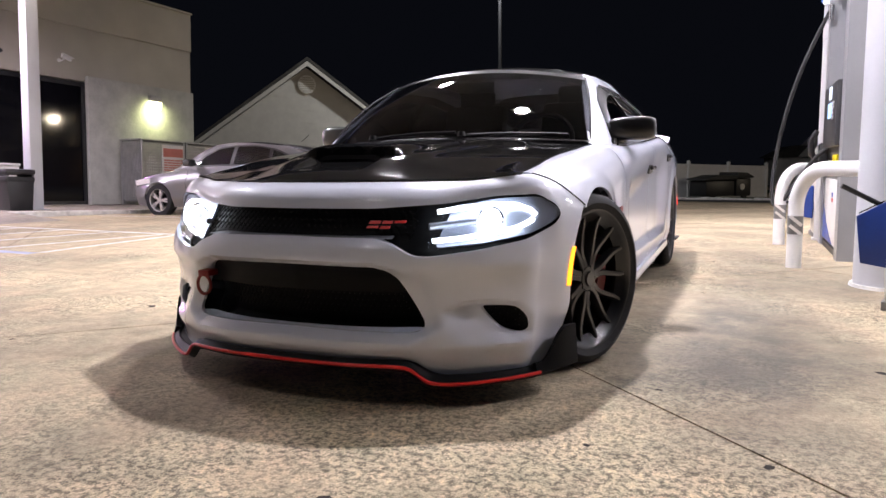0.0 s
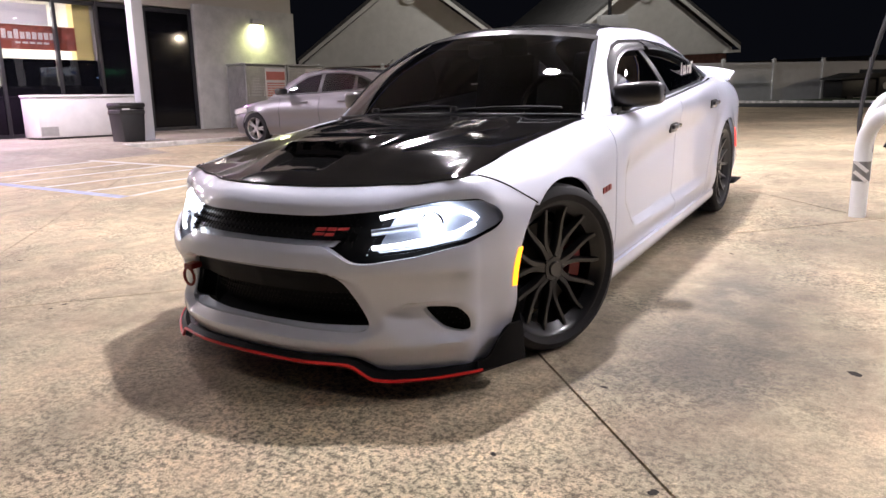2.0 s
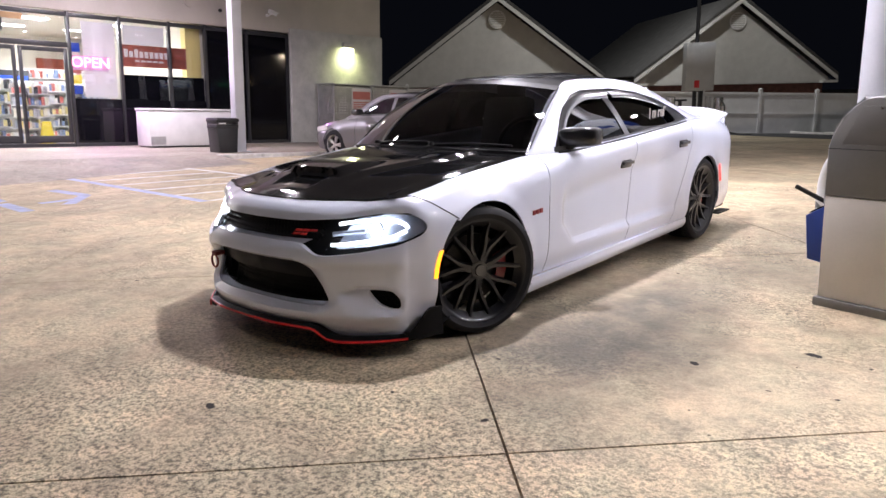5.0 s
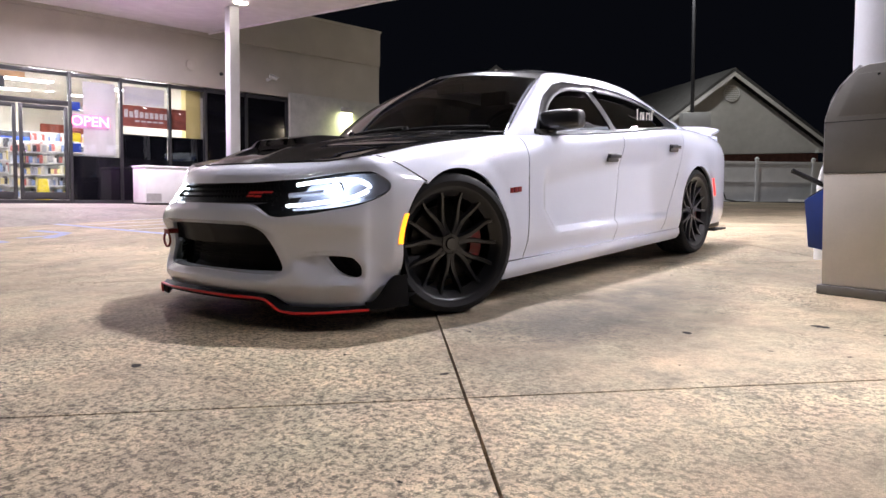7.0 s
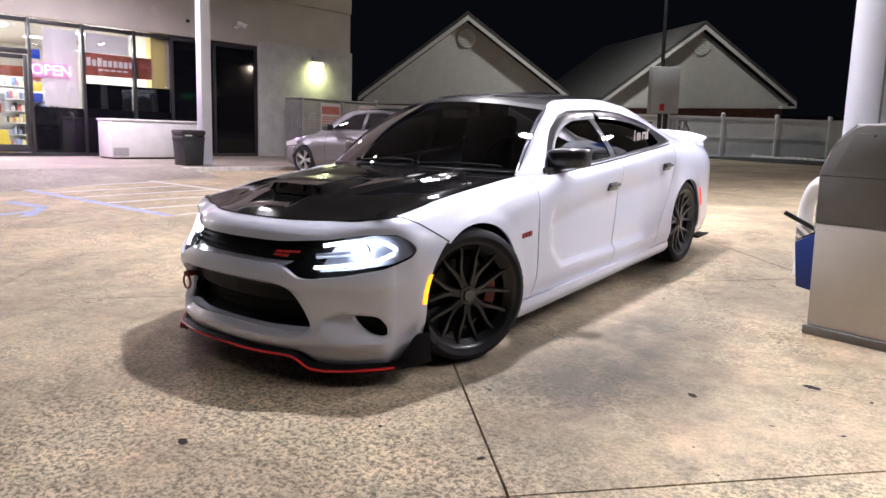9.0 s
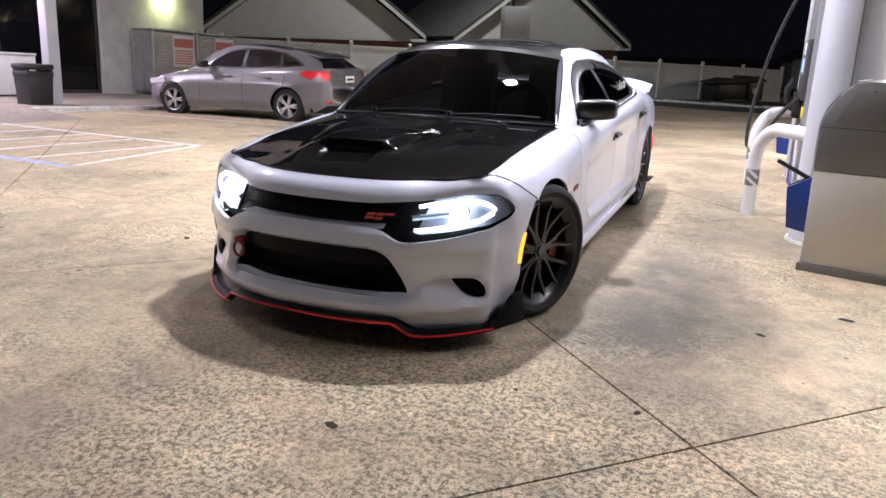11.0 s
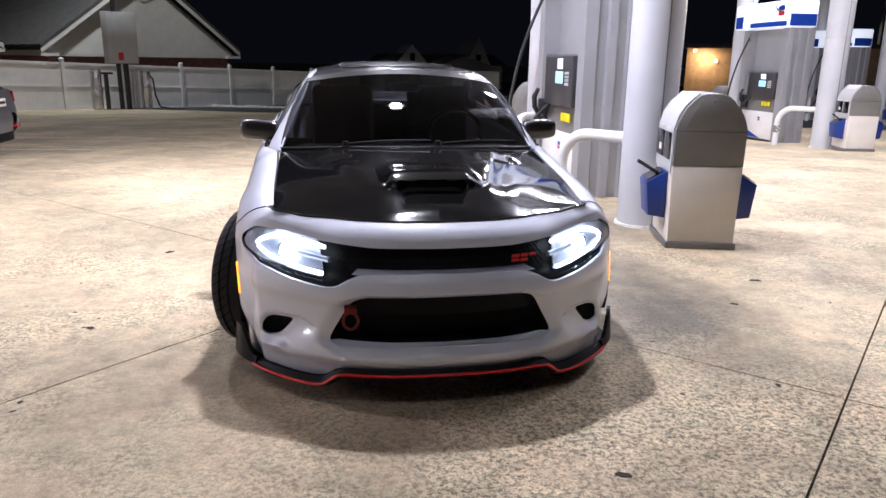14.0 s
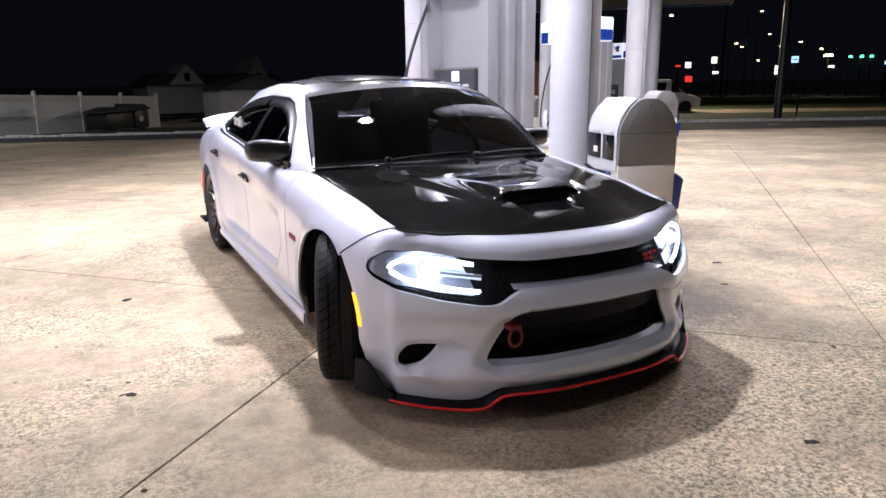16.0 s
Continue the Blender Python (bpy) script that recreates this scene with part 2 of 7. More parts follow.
M = {
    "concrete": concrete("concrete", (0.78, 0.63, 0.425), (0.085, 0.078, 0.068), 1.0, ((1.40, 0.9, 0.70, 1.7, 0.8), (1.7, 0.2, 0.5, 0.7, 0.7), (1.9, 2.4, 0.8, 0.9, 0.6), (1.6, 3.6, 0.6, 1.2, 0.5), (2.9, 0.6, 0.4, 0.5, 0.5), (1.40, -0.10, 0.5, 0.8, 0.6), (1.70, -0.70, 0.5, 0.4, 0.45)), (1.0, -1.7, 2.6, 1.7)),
    "sidewalk": concrete("sidewalk", (0.44, 0.38, 0.32), (0.14, 0.12, 0.10), 0.5),
    "kerb": plain("kerb", (0.76, 0.74, 0.70), 0.8, var=0.3, scale=5, bump=0.3),
    "asphalt": plain("asphalt", (0.045, 0.045, 0.047), 0.9, var=0.25, scale=1.2, bump=0.4),
    "grass": plain("grass", (0.045, 0.07, 0.02), 0.9, var=0.4, scale=1.5, fine=30, bump=0.6),
    "line_white": plain("line_white", (0.74, 0.73, 0.70), 0.7, var=0.25, scale=6),
    "line_blue": plain("line_blue", (0.42, 0.47, 0.68), 0.7, var=0.25, scale=6),
    "stucco": plain("stucco", (0.52, 0.49, 0.43), 0.85, var=0.08, scale=0.8, fine=45, bump=0.5),
    "rough_wall": plain("rough_wall", (0.50, 0.50, 0.46), 0.9, var=0.12, scale=2.5, fine=14, bump=0.9),
    "canopy_deck": plain("canopy_deck", (0.07, 0.07, 0.075), 0.6, var=0.08),
    "soffit": plain("soffit", (0.72, 0.70, 0.72), 0.7, var=0.06),
    "white_paint": plain("white_paint", (0.78, 0.78, 0.77), 0.45, var=0.06),
    "column_paint": plain("column_paint", (0.56, 0.57, 0.60), 0.38, var=0.07, scale=1.2),
    "unit_gray": plain("unit_gray", (0.20, 0.195, 0.185), 0.42, var=0.07, bump=0.05),
    "head_gray": plain("head_gray", (0.055, 0.055, 0.06), 0.4, var=0.08),
    "unit_lightgray": plain("unit_lightgray", (0.50, 0.51, 0.52), 0.42, var=0.06),
    "unit_white": plain("unit_white", (0.74, 0.70, 0.64), 0.45, var=0.06),
    "blue_plastic": plain("blue_plastic", (0.012, 0.045, 0.25), 0.4, var=0.12),
    "sign_blue": plain("sign_blue", (0.01, 0.06, 0.42), 0.35, var=0.05),
    "sign_red": plain("sign_red", (0.62, 0.03, 0.04), 0.4, var=0.05),
    "black_plastic": plain("black_plastic", (0.018, 0.018, 0.02), 0.45, var=0.15),
    "black_rubber": plain("black_rubber", (0.02, 0.02, 0.021), 0.62, var=0.2, bump=0.15),
    "dark_frame": plain("dark_frame", (0.025, 0.025, 0.028), 0.4, var=0.1),
    "dark_panel": plain("dark_panel", (0.006, 0.006, 0.008), 0.05, var=0.1, rvar=0.02, spec=0.35),
    "panel_gray": plain("panel_gray", (0.31, 0.315, 0.33), 0.35, metal=0.0, var=0.06, scale=2),
    "steel": plain("steel", (0.55, 0.55, 0.56), 0.25, metal=1.0, var=0.1),
    "galvanised": plain("galvanised", (0.46, 0.46, 0.46), 0.45, metal=0.6, var=0.12, scale=6),
    "fence_vinyl": plain("fence_vinyl", (0.70, 0.70, 0.70), 0.5, var=0.05),
    "siding": plain("siding", (0.50, 0.49, 0.46), 0.7, var=0.06),
    "shingle": plain("shingle", (0.05, 0.048, 0.046), 0.9, var=0.3, fine=18, bump=0.5),
    "brick": plain("brick", (0.17, 0.075, 0.06), 0.85, var=0.25, scale=4, fine=20, bump=0.5),
    "tan_brick": plain("tan_brick", (0.35, 0.24, 0.15), 0.85, var=0.2, fine=20, bump=0.4),
    "paper": plain("paper", (0.70, 0.66, 0.62), 0.7, var=0.06),
    "paper_red": plain("paper_red", (0.55, 0.18, 0.14), 0.7, var=0.1),
    "yellow": plain("yellow", (0.85, 0.68, 0.02), 0.5, var=0.08),
    "wood": plain("wood", (0.45, 0.28, 0.14), 0.6, var=0.2, scale=3),
    "tile_floor": plain("tile_floor", (0.55, 0.52, 0.48), 0.35, var=0.08),
    "inner_wall": plain("inner_wall", (0.70, 0.66, 0.58), 0.7, var=0.05),
    "yellow_wall": plain("yellow_wall", (0.72, 0.58, 0.22), 0.7, var=0.05),
    "red_brickwork": plain("red_brickwork", (0.36, 0.09, 0.06), 0.8, var=0.25, scale=8, fine=30),
    "store_glass": glass_mat("store_glass", (0.86, 0.88, 0.9)),
    "dark_glass": glass_mat("dark_glass", (0.03, 0.03, 0.035)),
    "lamp_white": glow("lamp_white", (1.0, 0.95, 0.86), 26),
    "shop_light": glow("shop_light", (0.95, 0.97, 1.0), 14),
    "wall_lamp_glow": glow("wall_lamp_glow", (0.92, 1.0, 0.55), 22),
    "neon_red": glow("neon_red", (1.0, 0.20, 0.36), 9),
    "neon_board": plain("neon_board", (0.62, 0.42, 0.60), 0.5, var=0.05),
    "gum": plain("gum", (0.055, 0.05, 0.045), 0.9, var=0.2, spec=0.1),
    "sign_lit": glow("sign_lit", (0.80, 0.88, 1.0), 0.62),
    "screen_lit": glow("screen_lit", (0.30, 0.55, 0.85), 1.0),
}


# ---- building helpers ----
def part(name, bm, material, parent=None, label="", smooth=35):
    """Links a bmesh as one mesh object under a thing or a part."""
    me = bpy.data.meshes.new(name)
    bmesh.ops.recalc_face_normals(bm, faces=bm.faces[:])
    bm.to_mesh(me)
    bm.free()
    me.materials.append(M[material] if isinstance(material, str) else material)
    if smooth:
        me.polygons.foreach_set("use_smooth", [True] * len(me.polygons))
        me.set_sharp_from_angle(angle=radians(smooth))
    ob = new(name, me)
    ob.parent = parent
    if label:
        ob["label"] = label
    return ob


def thing(name, label, category, at=None, group="", kind=""):
    ob = tagged(new(name), label, category, group, kind)
    if at is not None:
        ob.matrix_basis = at
    return ob


def bbox(bm, x0, x1, y0, y1, z0, z1, bev=0.0, m=None, seg=2):
    r = bmesh.ops.create_cube(bm, size=1, matrix=Matrix.LocRotScale(((x0 + x1) / 2, (y0 + y1) / 2, (z0 + z1) / 2), None, (x1 - x0, y1 - y0, z1 - z0)))
    vs = r["verts"]
    if bev:
        es = list({e for v in vs for e in v.link_edges})
        g = bmesh.ops.bevel(bm, geom=es, offset=bev, segments=seg, affect="EDGES", profile=0.5)
        vs = list({v for f in g["faces"] for v in f.verts} | {v for v in vs if v.is_valid})
    if m is not None:
        bmesh.ops.transform(bm, matrix=m, verts=vs)
    return bm


def one_box(*a, **k):
    return bbox(bmesh.new(), *a, **k)


def cyl(bm, r0, r1, h, m=None, seg=24, caps=True):
    """A cone or cylinder from z 0 to h, then moved by m."""
    mm = (m or Matrix()) @ Matrix.Translation((0, 0, h / 2))
    bmesh.ops.create_cone(bm, cap_ends=caps, segments=seg, radius1=r0, radius2=r1, depth=h, matrix=mm)
    return bm


def tube(bm, pts, r, seg=10, closed=False):
    """A round bar along the points."""
    pts = [Vector(p) for p in pts]
    n = len(pts)
    rings, up = [], None
    for i, p in enumerate(pts):
        a, b = (pts[i - 1], pts[(i + 1) % n]) if closed else (pts[max(0, i - 1)], pts[min(n - 1, i + 1)])
        d = (b - a).normalized()
        up = (up - d * up.dot(d)).normalized() if up is not None and (up - d * up.dot(d)).length > 1e-4 else d.orthogonal().normalized()
        side = d.cross(up)
        rr = r(i / max(1, n - 1)) if callable(r) else r
        rings.append([bm.verts.new(p + (up * math.cos(k * math.tau / seg) + side * math.sin(k * math.tau / seg)) * rr) for k in range(seg)])
    for i in range(n if closed else n - 1):
        q0, q1 = rings[i], rings[(i + 1) % n]
        for k in range(seg):
            bm.faces.new((q0[k], q0[(k + 1) % seg], q1[(k + 1) % seg], q1[k]))
    if not closed:
        bm.faces.new(rings[0][::-1]), bm.faces.new(rings[-1])
    return bm


def grid(bm, nu, nv, f, wrap=False):
    """A sheet of nu by nv faces through f(u, v), u and v from 0 to 1."""
    vs = [[bm.verts.new(f(i / nu, j / nv)) for j in range(nv + 1)] for i in range(nu if wrap else nu + 1)]
    k = len(vs)
    for i in range(nu):
        for j in range(nv):
            bm.faces.new((vs[i][j], vs[(i + 1) % k][j], vs[(i + 1) % k][j + 1], vs[i][j + 1]))
    return bm


def prism(bm, outline, y0, y1, m=None, bev=0.0):
    """The outline in x and z, pulled from y0 to y1."""
    a = [bm.verts.new((x, y0, z)) for x, z in outline]
    b = [bm.verts.new((x, y1, z)) for x, z in outline]
    n = len(a)
    fs = [bm.faces.new(a), bm.faces.new(b[::-1])]
    fs += [bm.faces.new((a[i], b[i], b[(i + 1) % n], a[(i + 1) % n])) for i in range(n)]
    vs = a + b
    if bev:
        es = [e for e in {e for v in vs for e in v.link_edges} if len(e.link_faces) == 2 and any(f in fs[:2] for f in e.link_faces)]
        g = bmesh.ops.bevel(bm, geom=es, offset=bev, segments=2, affect="EDGES", profile=0.5)
        vs = list({v for f in g["faces"] for v in f.verts} | {v for v in vs if v.is_valid})
    if m is not None:
        bmesh.ops.transform(bm, matrix=m, verts=vs)
    return bm


def disc(r, n=24, cx=0.0, cz=0.0, a0=0.0, a1=math.tau):
    full = abs(a1 - a0 - math.tau) < 1e-6
    k = n if full else n + 1
    return [(cx + r * math.cos(a0 + (a1 - a0) * i / n), cz + r * math.sin(a0 + (a1 - a0) * i / n)) for i in range(k)]


def words(text, size, depth, material, parent, m, name="lettering", align="CENTER"):
    """Raised letters in the built-in font, made into a mesh."""
    cu = bpy.data.curves.new(name, "FONT")
    cu.body, cu.size, cu.extrude, cu.align_x, cu.align_y = text, size, depth, align, "CENTER"
    tmp = new(name + "_curve", cu)
    me = bpy.data.meshes.new_from_object(tmp.evaluated_get(bpy.context.evaluated_depsgraph_get()))
    bpy.data.objects.remove(tmp)
    me.materials.clear()
    me.materials.append(M[material])
    ob = new(name, me)
    ob.parent, ob.matrix_basis = parent, m
    return ob


def bars(bm, x0, x1, z0, z1, rows, y, rng, thick=0.004):
    """Plain bars in place of lines of writing."""
    h = (z1 - z0) / rows
    for i in range(rows):
        a = x0
        while a < x1 - 0.02:
            w = min(x1 - a, rng.uniform(0.08, 0.25) * (x1 - x0) + 0.01)
            bbox(bm, a, a + w * 0.85, y - thick, y, z1 - (i + 0.8) * h, z1 - (i + 0.2) * h)
            a += w
    return bm

# ---- ground ----
SLAB, S0, O0 = 3.05, 0.516, -1.96
S_RANGE, O_RANGE = range(-5, 7), range(-3, 5)


def slab_box():
    return S0 + SLAB * S_RANGE[0], S0 + SLAB * (S_RANGE[-1] + 1), O0 + SLAB * O_RANGE[0], O0 + SLAB * (O_RANGE[-1] + 1)


SA, SB, OA, OB = slab_box()


def in_slabs(x, y, margin=0.0):
    s, o = (x + y) * 0.7071, (y - x) * 0.7071
    return SA + margin < s < SB - margin and OA + margin < o < OB - margin


def stretch(t):
    """Spreads grid lines: close in the middle, far apart towards the horizon."""
    return 30 * t + 470 * t ** 5


ground = tagged(new("ground"), "", "ground", kind="structure")
bm = bmesh.new()
ss = sorted([stretch(i / 22) for i in range(-22, 23)] + [SA, SA + 0.01, SB - 0.01, SB])
oo = sorted([stretch(i / 22) for i in range(-22, 23)] + [OA, OA + 0.01, OB - 0.01, OB])


def sheet_at(s, o):
    p = N1 * s + N2 * o
    low = 0.05 if SA + 0.005 < s < SB - 0.005 and OA + 0.005 < o < OB - 0.005 else 0.0
    return (p.x, p.y, gz(p.x, min(p.y, 45)) - low - (0.0 if low else 0.003))


vs = [[bm.verts.new(sheet_at(s, o)) for o in oo] for s in ss]
for i in range(len(ss) - 1):
    for j in range(len(oo) - 1):
        bm.faces.new((vs[i][j], vs[i + 1][j], vs[i + 1][j + 1], vs[i][j + 1]))
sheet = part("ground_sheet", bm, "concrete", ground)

# road, verge and far lot beyond the forecourt
ROAD_DIR = Vector((0.85, -0.53, 0)).normalized()
ROAD_OUT = Vector((0.53, 0.85, 0)).normalized()
ROAD_AT = Vector((15.5, 13.0, 0))


def strip(name, d0, d1, l0, l1, dz, material, label):
    b = bmesh.new()

    def f(u, v):
        p = ROAD_AT + ROAD_OUT * (d0 + (d1 - d0) * v) + ROAD_DIR * (l0 + (l1 - l0) * u)
        return (p.x, p.y, gz(p.x, min(p.y, 45)) + dz)
    grid(b, 24, 8, f)
    ob = part(name, b, material)
    return tagged(ob, label, name.replace("_", " "), kind="structure")


strip("road", 1.0, 6.0, -60, 90, 0.012, "asphalt", "dark asphalt side road past the forecourt")
strip("verge", 6.2, 15.0, -60, 90, 0.05, "grass", "short mown grass verge across the road")
strip("far_lot", 15.0, 22.0, -60, 4, 0.08, "sidewalk", "pale concrete lot beyond the verge")
strip("far_verge", 22.0, 60.0, -60, 90, 0.04, "grass", "dark grass strip before the highway")
b = bmesh.new()
for k in range(60):
    p = ROAD_AT + ROAD_OUT * 6.1 + ROAD_DIR * (-60 + k * 2.5)
    m = Matrix.Translation((p.x, p.y, gz(p.x, min(p.y, 45)))) @ pose(0, 0, 0, 0, 0, math.degrees(math.atan2(ROAD_DIR.y, ROAD_DIR.x)))
    bbox(b, 0, 2.48, -0.08, 0.08, -0.02, 0.13, 0.02, m, 1)
tagged(part("road_kerb", b, "kerb"), "pale concrete kerb along the grass verge", "kerb", kind="structure")
b = bmesh.new()
for k in range(8):
    p = ROAD_AT + ROAD_OUT * 3.4 + ROAD_DIR * (3 + k * 4.5)
    m = Matrix.Translation((p.x, p.y, gz(p.x, min(p.y, 45)) + 0.016)) @ pose(0, 0, 0, 0, 0, math.degrees(math.atan2(ROAD_DIR.y, ROAD_DIR.x)))
    bbox(b, 0, 2.6, -0.06, 0.06, -0.002, 0.003, 0, m)
tagged(part("road_marking", b, "line_white"), "worn white road line dashes", "road marking", kind="structure")

# painted bay lines near the store
paint = tagged(new("bay_marking"), "faded white and blue painted parking bay lines", "road marking", kind="structure")


def line(p, q, w, material, dz=0.004):
    p, q = Vector((*p, 0)), Vector((*q, 0))
    d = (q - p).normalized()
    n = Vector((-d.y, d.x, 0)) * w / 2
    b = bmesh.new()

    def f(u, v):
        a = p.lerp(q, u) + n * (2 * v - 1)
        return (a.x, a.y, gz(a.x, a.y) + dz)
    grid(b, 12, 1, f)
    part("painted_line", b, material, paint)


line((-4.9, 1.86), (-11.2, 2.10), 0.13, "line_blue")
line((-4.9, 1.93), (-4.95, 3.85), 0.10, "line_white", 0.005)
for k in range(6):
    x = -5.78 - 0.93 * k
    line((x, 1.97 + 0.03 * k), (x + 0.58, 3.82 + 0.04 * k), 0.10, "line_white", 0.005)
line((-4.9, 3.86), (-10.4, 4.14), 0.11, "line_white", 0.006)
line((-4.9, 6.95), (-9.8, 6.85), 0.10, "line_white")
line((-4.6, 9.6), (-10.0, 9.95), 0.10, "line_white")
line((-4.2, 12.4), (-9.8, 12.9), 0.10, "line_white")
for p, q in (((-6.0, 0.2), (-7.0, 0.25)), ((-6.2, 0.75), (-6.9, 1.25)), ((-6.9, 1.25), (-7.9, 1.2)), ((-7.2, 0.3), (-8.2, 0.4)), ((-6.6, 0.55), (-6.6, 1.1))):
    line(p, q, 0.16, "line_blue", 0.005)

# ---- store ----
store = thing("store_building", "beige stucco filling station store with lit shop windows", "building", pose(-15.67, 3.53, 0.20, 0, 2.5, 84.8))
L = 11.22
part("wall", one_box(-14, L, 0.02, 0.32, 4.71, 5.84, 0.01), "stucco", store)
part("wall", one_box(-14, L - 0.02, 0.05, 0.32, 3.30, 4.706, 0.01), "stucco", store)
part("wall", one_box(7.60, L - 0.02, -0.06, 0.30, 0.0, 3.44, 0.01), "rough_wall", store, "rough grey painted block wall")
part("wall", one_box(L - 0.3, L, 0.33, 12.0, 0.0, 5.82, 0.01), "stucco", store)
part("wall", one_box(-14, L - 0.31, 9.0, 9.3, 0.0, 5.60), "inner_wall", store)
part("wall", one_box(-14.3, -14.01, 0.03, 9.0, 0.0, 5.60), "stucco", store)
part("roof", one_box(-14, L - 0.31, 0.33, 8.99, 5.2, 5.4), "shingle", store)
part("parapet_cap", one_box(-14, L + 0.03, -0.02, 0.36, 5.843, 5.90, 0.01), "stucco", store)
part("shop_floor", one_box(-14, L - 0.31, 0.05, 8.99, -0.14, 0.004), "tile_floor", store)
part("shop_ceiling", one_box(-14, 7.5, 0.33, 8.99, 3.45, 3.52), "inner_wall", store)
part("partition", one_box(4.86, 4.98, 0.35, 8.9, 0.006, 3.44), "inner_wall", store)
part("pilaster", one_box(4.42, 4.85, 0.32, 0.60, 0.006, 3.44), "yellow_wall", store, "yellow painted pier inside the window")
part("brick_lining", one_box(3.0, 4.84, 8.80, 8.98, 0.9, 2.7), "red_brickwork", store)
for i in range(5):
    for j in range(3):
        part("ceiling_light", one_box(-6.5 + i * 2.4, -5.3 + i * 2.4, 1.0 + j * 2.4, 1.35 + j * 2.4, 3.43, 3.446), "shop_light", store, "white shop ceiling light panel", 0)
# glazing: doors, windows, dark lower panels
MULL = [-3.6, -2.35, -1.02, 1.33, 2.56, 3.86, 4.90, 6.18, 7.55]


def frame_post(x, parent, z0=0.0, z1=3.28, w=0.07):
    part("frame", one_box(x - w / 2, x + w / 2, 0.05, 0.19, z0, z1, 0.006), "dark_frame", parent)


for i, (a, c) in enumerate(zip(MULL, MULL[1:])):
    win = part("window" if i != 2 else "door", one_box(a + 0.04, c - 0.04, 0.07, 0.17, 3.16, 3.26, 0.004), "dark_frame", store)
    frame_post(a, win)
    part("sill", one_box(a + 0.04, c - 0.04, 0.055, 0.185, 0.0, 0.09, 0.004), "dark_frame", win)
    if i == 2:
        for x0, x1 in ((a + 0.06, 0.13), (0.19, c - 0.06)):
            for q in ((x0, x0 + 0.08, 0.1, 2.4), (x1 - 0.08, x1, 0.1, 2.4)):
                part("door_stile", one_box(q[0], q[1], 0.09, 0.15, q[2], q[3], 0.004), "dark_frame", win)
            part("door_rail", one_box(x0 + 0.08, x1 - 0.08, 0.09, 0.15, 0.1, 0.28, 0.004), "dark_frame", win)
            part("door_rail", one_box(x0 + 0.08, x1 - 0.08, 0.09, 0.15, 2.3, 2.4, 0.004), "dark_frame", win)
            p = part("pane", one_box(x0 + 0.08, x1 - 0.08, 0.115, 0.123, 0.28, 2.3), "store_glass", win)
            p.visible_shadow = False
        part("handle", tube(bmesh.new(), [(0.29, 0.08, 0.95), (0.29, 0.03, 1.0), (0.29, 0.03, 1.3), (0.29, 0.08, 1.35)], 0.014), "steel", win)
        part("transom", one_box(a + 0.04, c - 0.04, 0.07, 0.17, 2.42, 2.54, 0.004), "dark_frame", win)
        p = part("pane", one_box(a + 0.04, c - 0.04, 0.115, 0.123, 2.54, 3.16), "store_glass", win)
        p.visible_shadow = False
        # street number on the transom, as plain bars
        nb = bmesh.new()
        for k in range(3):
            bbox(nb, -0.62 + k * 0.2, -0.48 + k * 0.2, 0.108, 0.112, 2.72, 3.02)
        part("number_bar", nb, "dark_frame", win, smooth=0)
        part("notice", one_box(-0.45, 0.35, 0.100, 0.105, 3.0, 3.14), "wood", win)
    elif i >= 6:
        part("pane", one_box(a + 0.04, c - 0.04, 0.115, 0.123, 0.09, 3.16), "dark_panel", win, "dark mirror-like tinted glass")
    else:
        part("lower_panel", one_box(a + 0.04, c - 0.04, 0.11, 0.13, 0.09, 1.20), "dark_panel", win, "black glossy panel below the glass")
        p = part("pane", one_box(a + 0.04, c - 0.04, 0.115, 0.123, 1.20, 3.16), "store_glass", win)
        p.visible_shadow = False
        if i in (3, 4):
            lo = 1.24 if i == 3 else 2.62
            part("blind", one_box(a + (0.34 if i == 3 else 0.12), c - 0.10, 0.20, 0.215, lo, 3.1), "paper", win, "white paper blind taped inside the glass")
        if i in (4, 5):
            part("lower_shade", one_box(a + 0.04, c - 0.04, 0.19, 0.20, 1.2, 1.84), "dark_panel", win)
frame_post(MULL[-1], store)
# red brand banner in the window, as plain shapes
bn = part("banner", one_box(2.64, 4.42, 0.30, 0.315, 2.06, 2.62), "red_brickwork", store, "brick-red strip with pale lettering shapes")
for k in range(9):
    part("banner_bar", one_box(2.72 + k * 0.135, 2.82 + k * 0.135, 0.288, 0.297, 2.30, 2.46 + (0.05 if k in (0, 2) else 0), 0.01), "paper", bn)
for k in range(5):
    part("banner_bar", one_box(3.0 + k * 0.16, 3.12 + k * 0.16, 0.288, 0.297, 2.19, 2.235), "paper", bn)
for k in range(5):
    z = 1.30 + k * 0.26
    part("window_poster", one_box(1.39, 1.60, 0.20, 0.206, z, z + 0.22, 0.002), ("sign_blue", "yellow", "paper_red", "paper", "sign_blue")[k], store, "small bright poster taped inside the glass")
neon = thing("neon_sign", "glowing pink-red neon open sign in the window", "sign", store.matrix_basis @ pose(1.83, 0.16, 2.08))
part("backing", one_box(-0.44, 0.44, 0.02, 0.03, -0.18, 0.18, 0.005), "neon_board", neon)
words("OPEN", 0.36, 0.012, "neon_red", neon, pose(0, 0, 0, 90), "neon_letters")
area_lamp("neon_light", store.matrix_basis @ Vector((1.83, -0.06, 2.08)), 0.5, 55, (0.75, 0.32, 1.0), store.matrix_basis.to_3x3() @ Vector((0, -1, -0.3)))
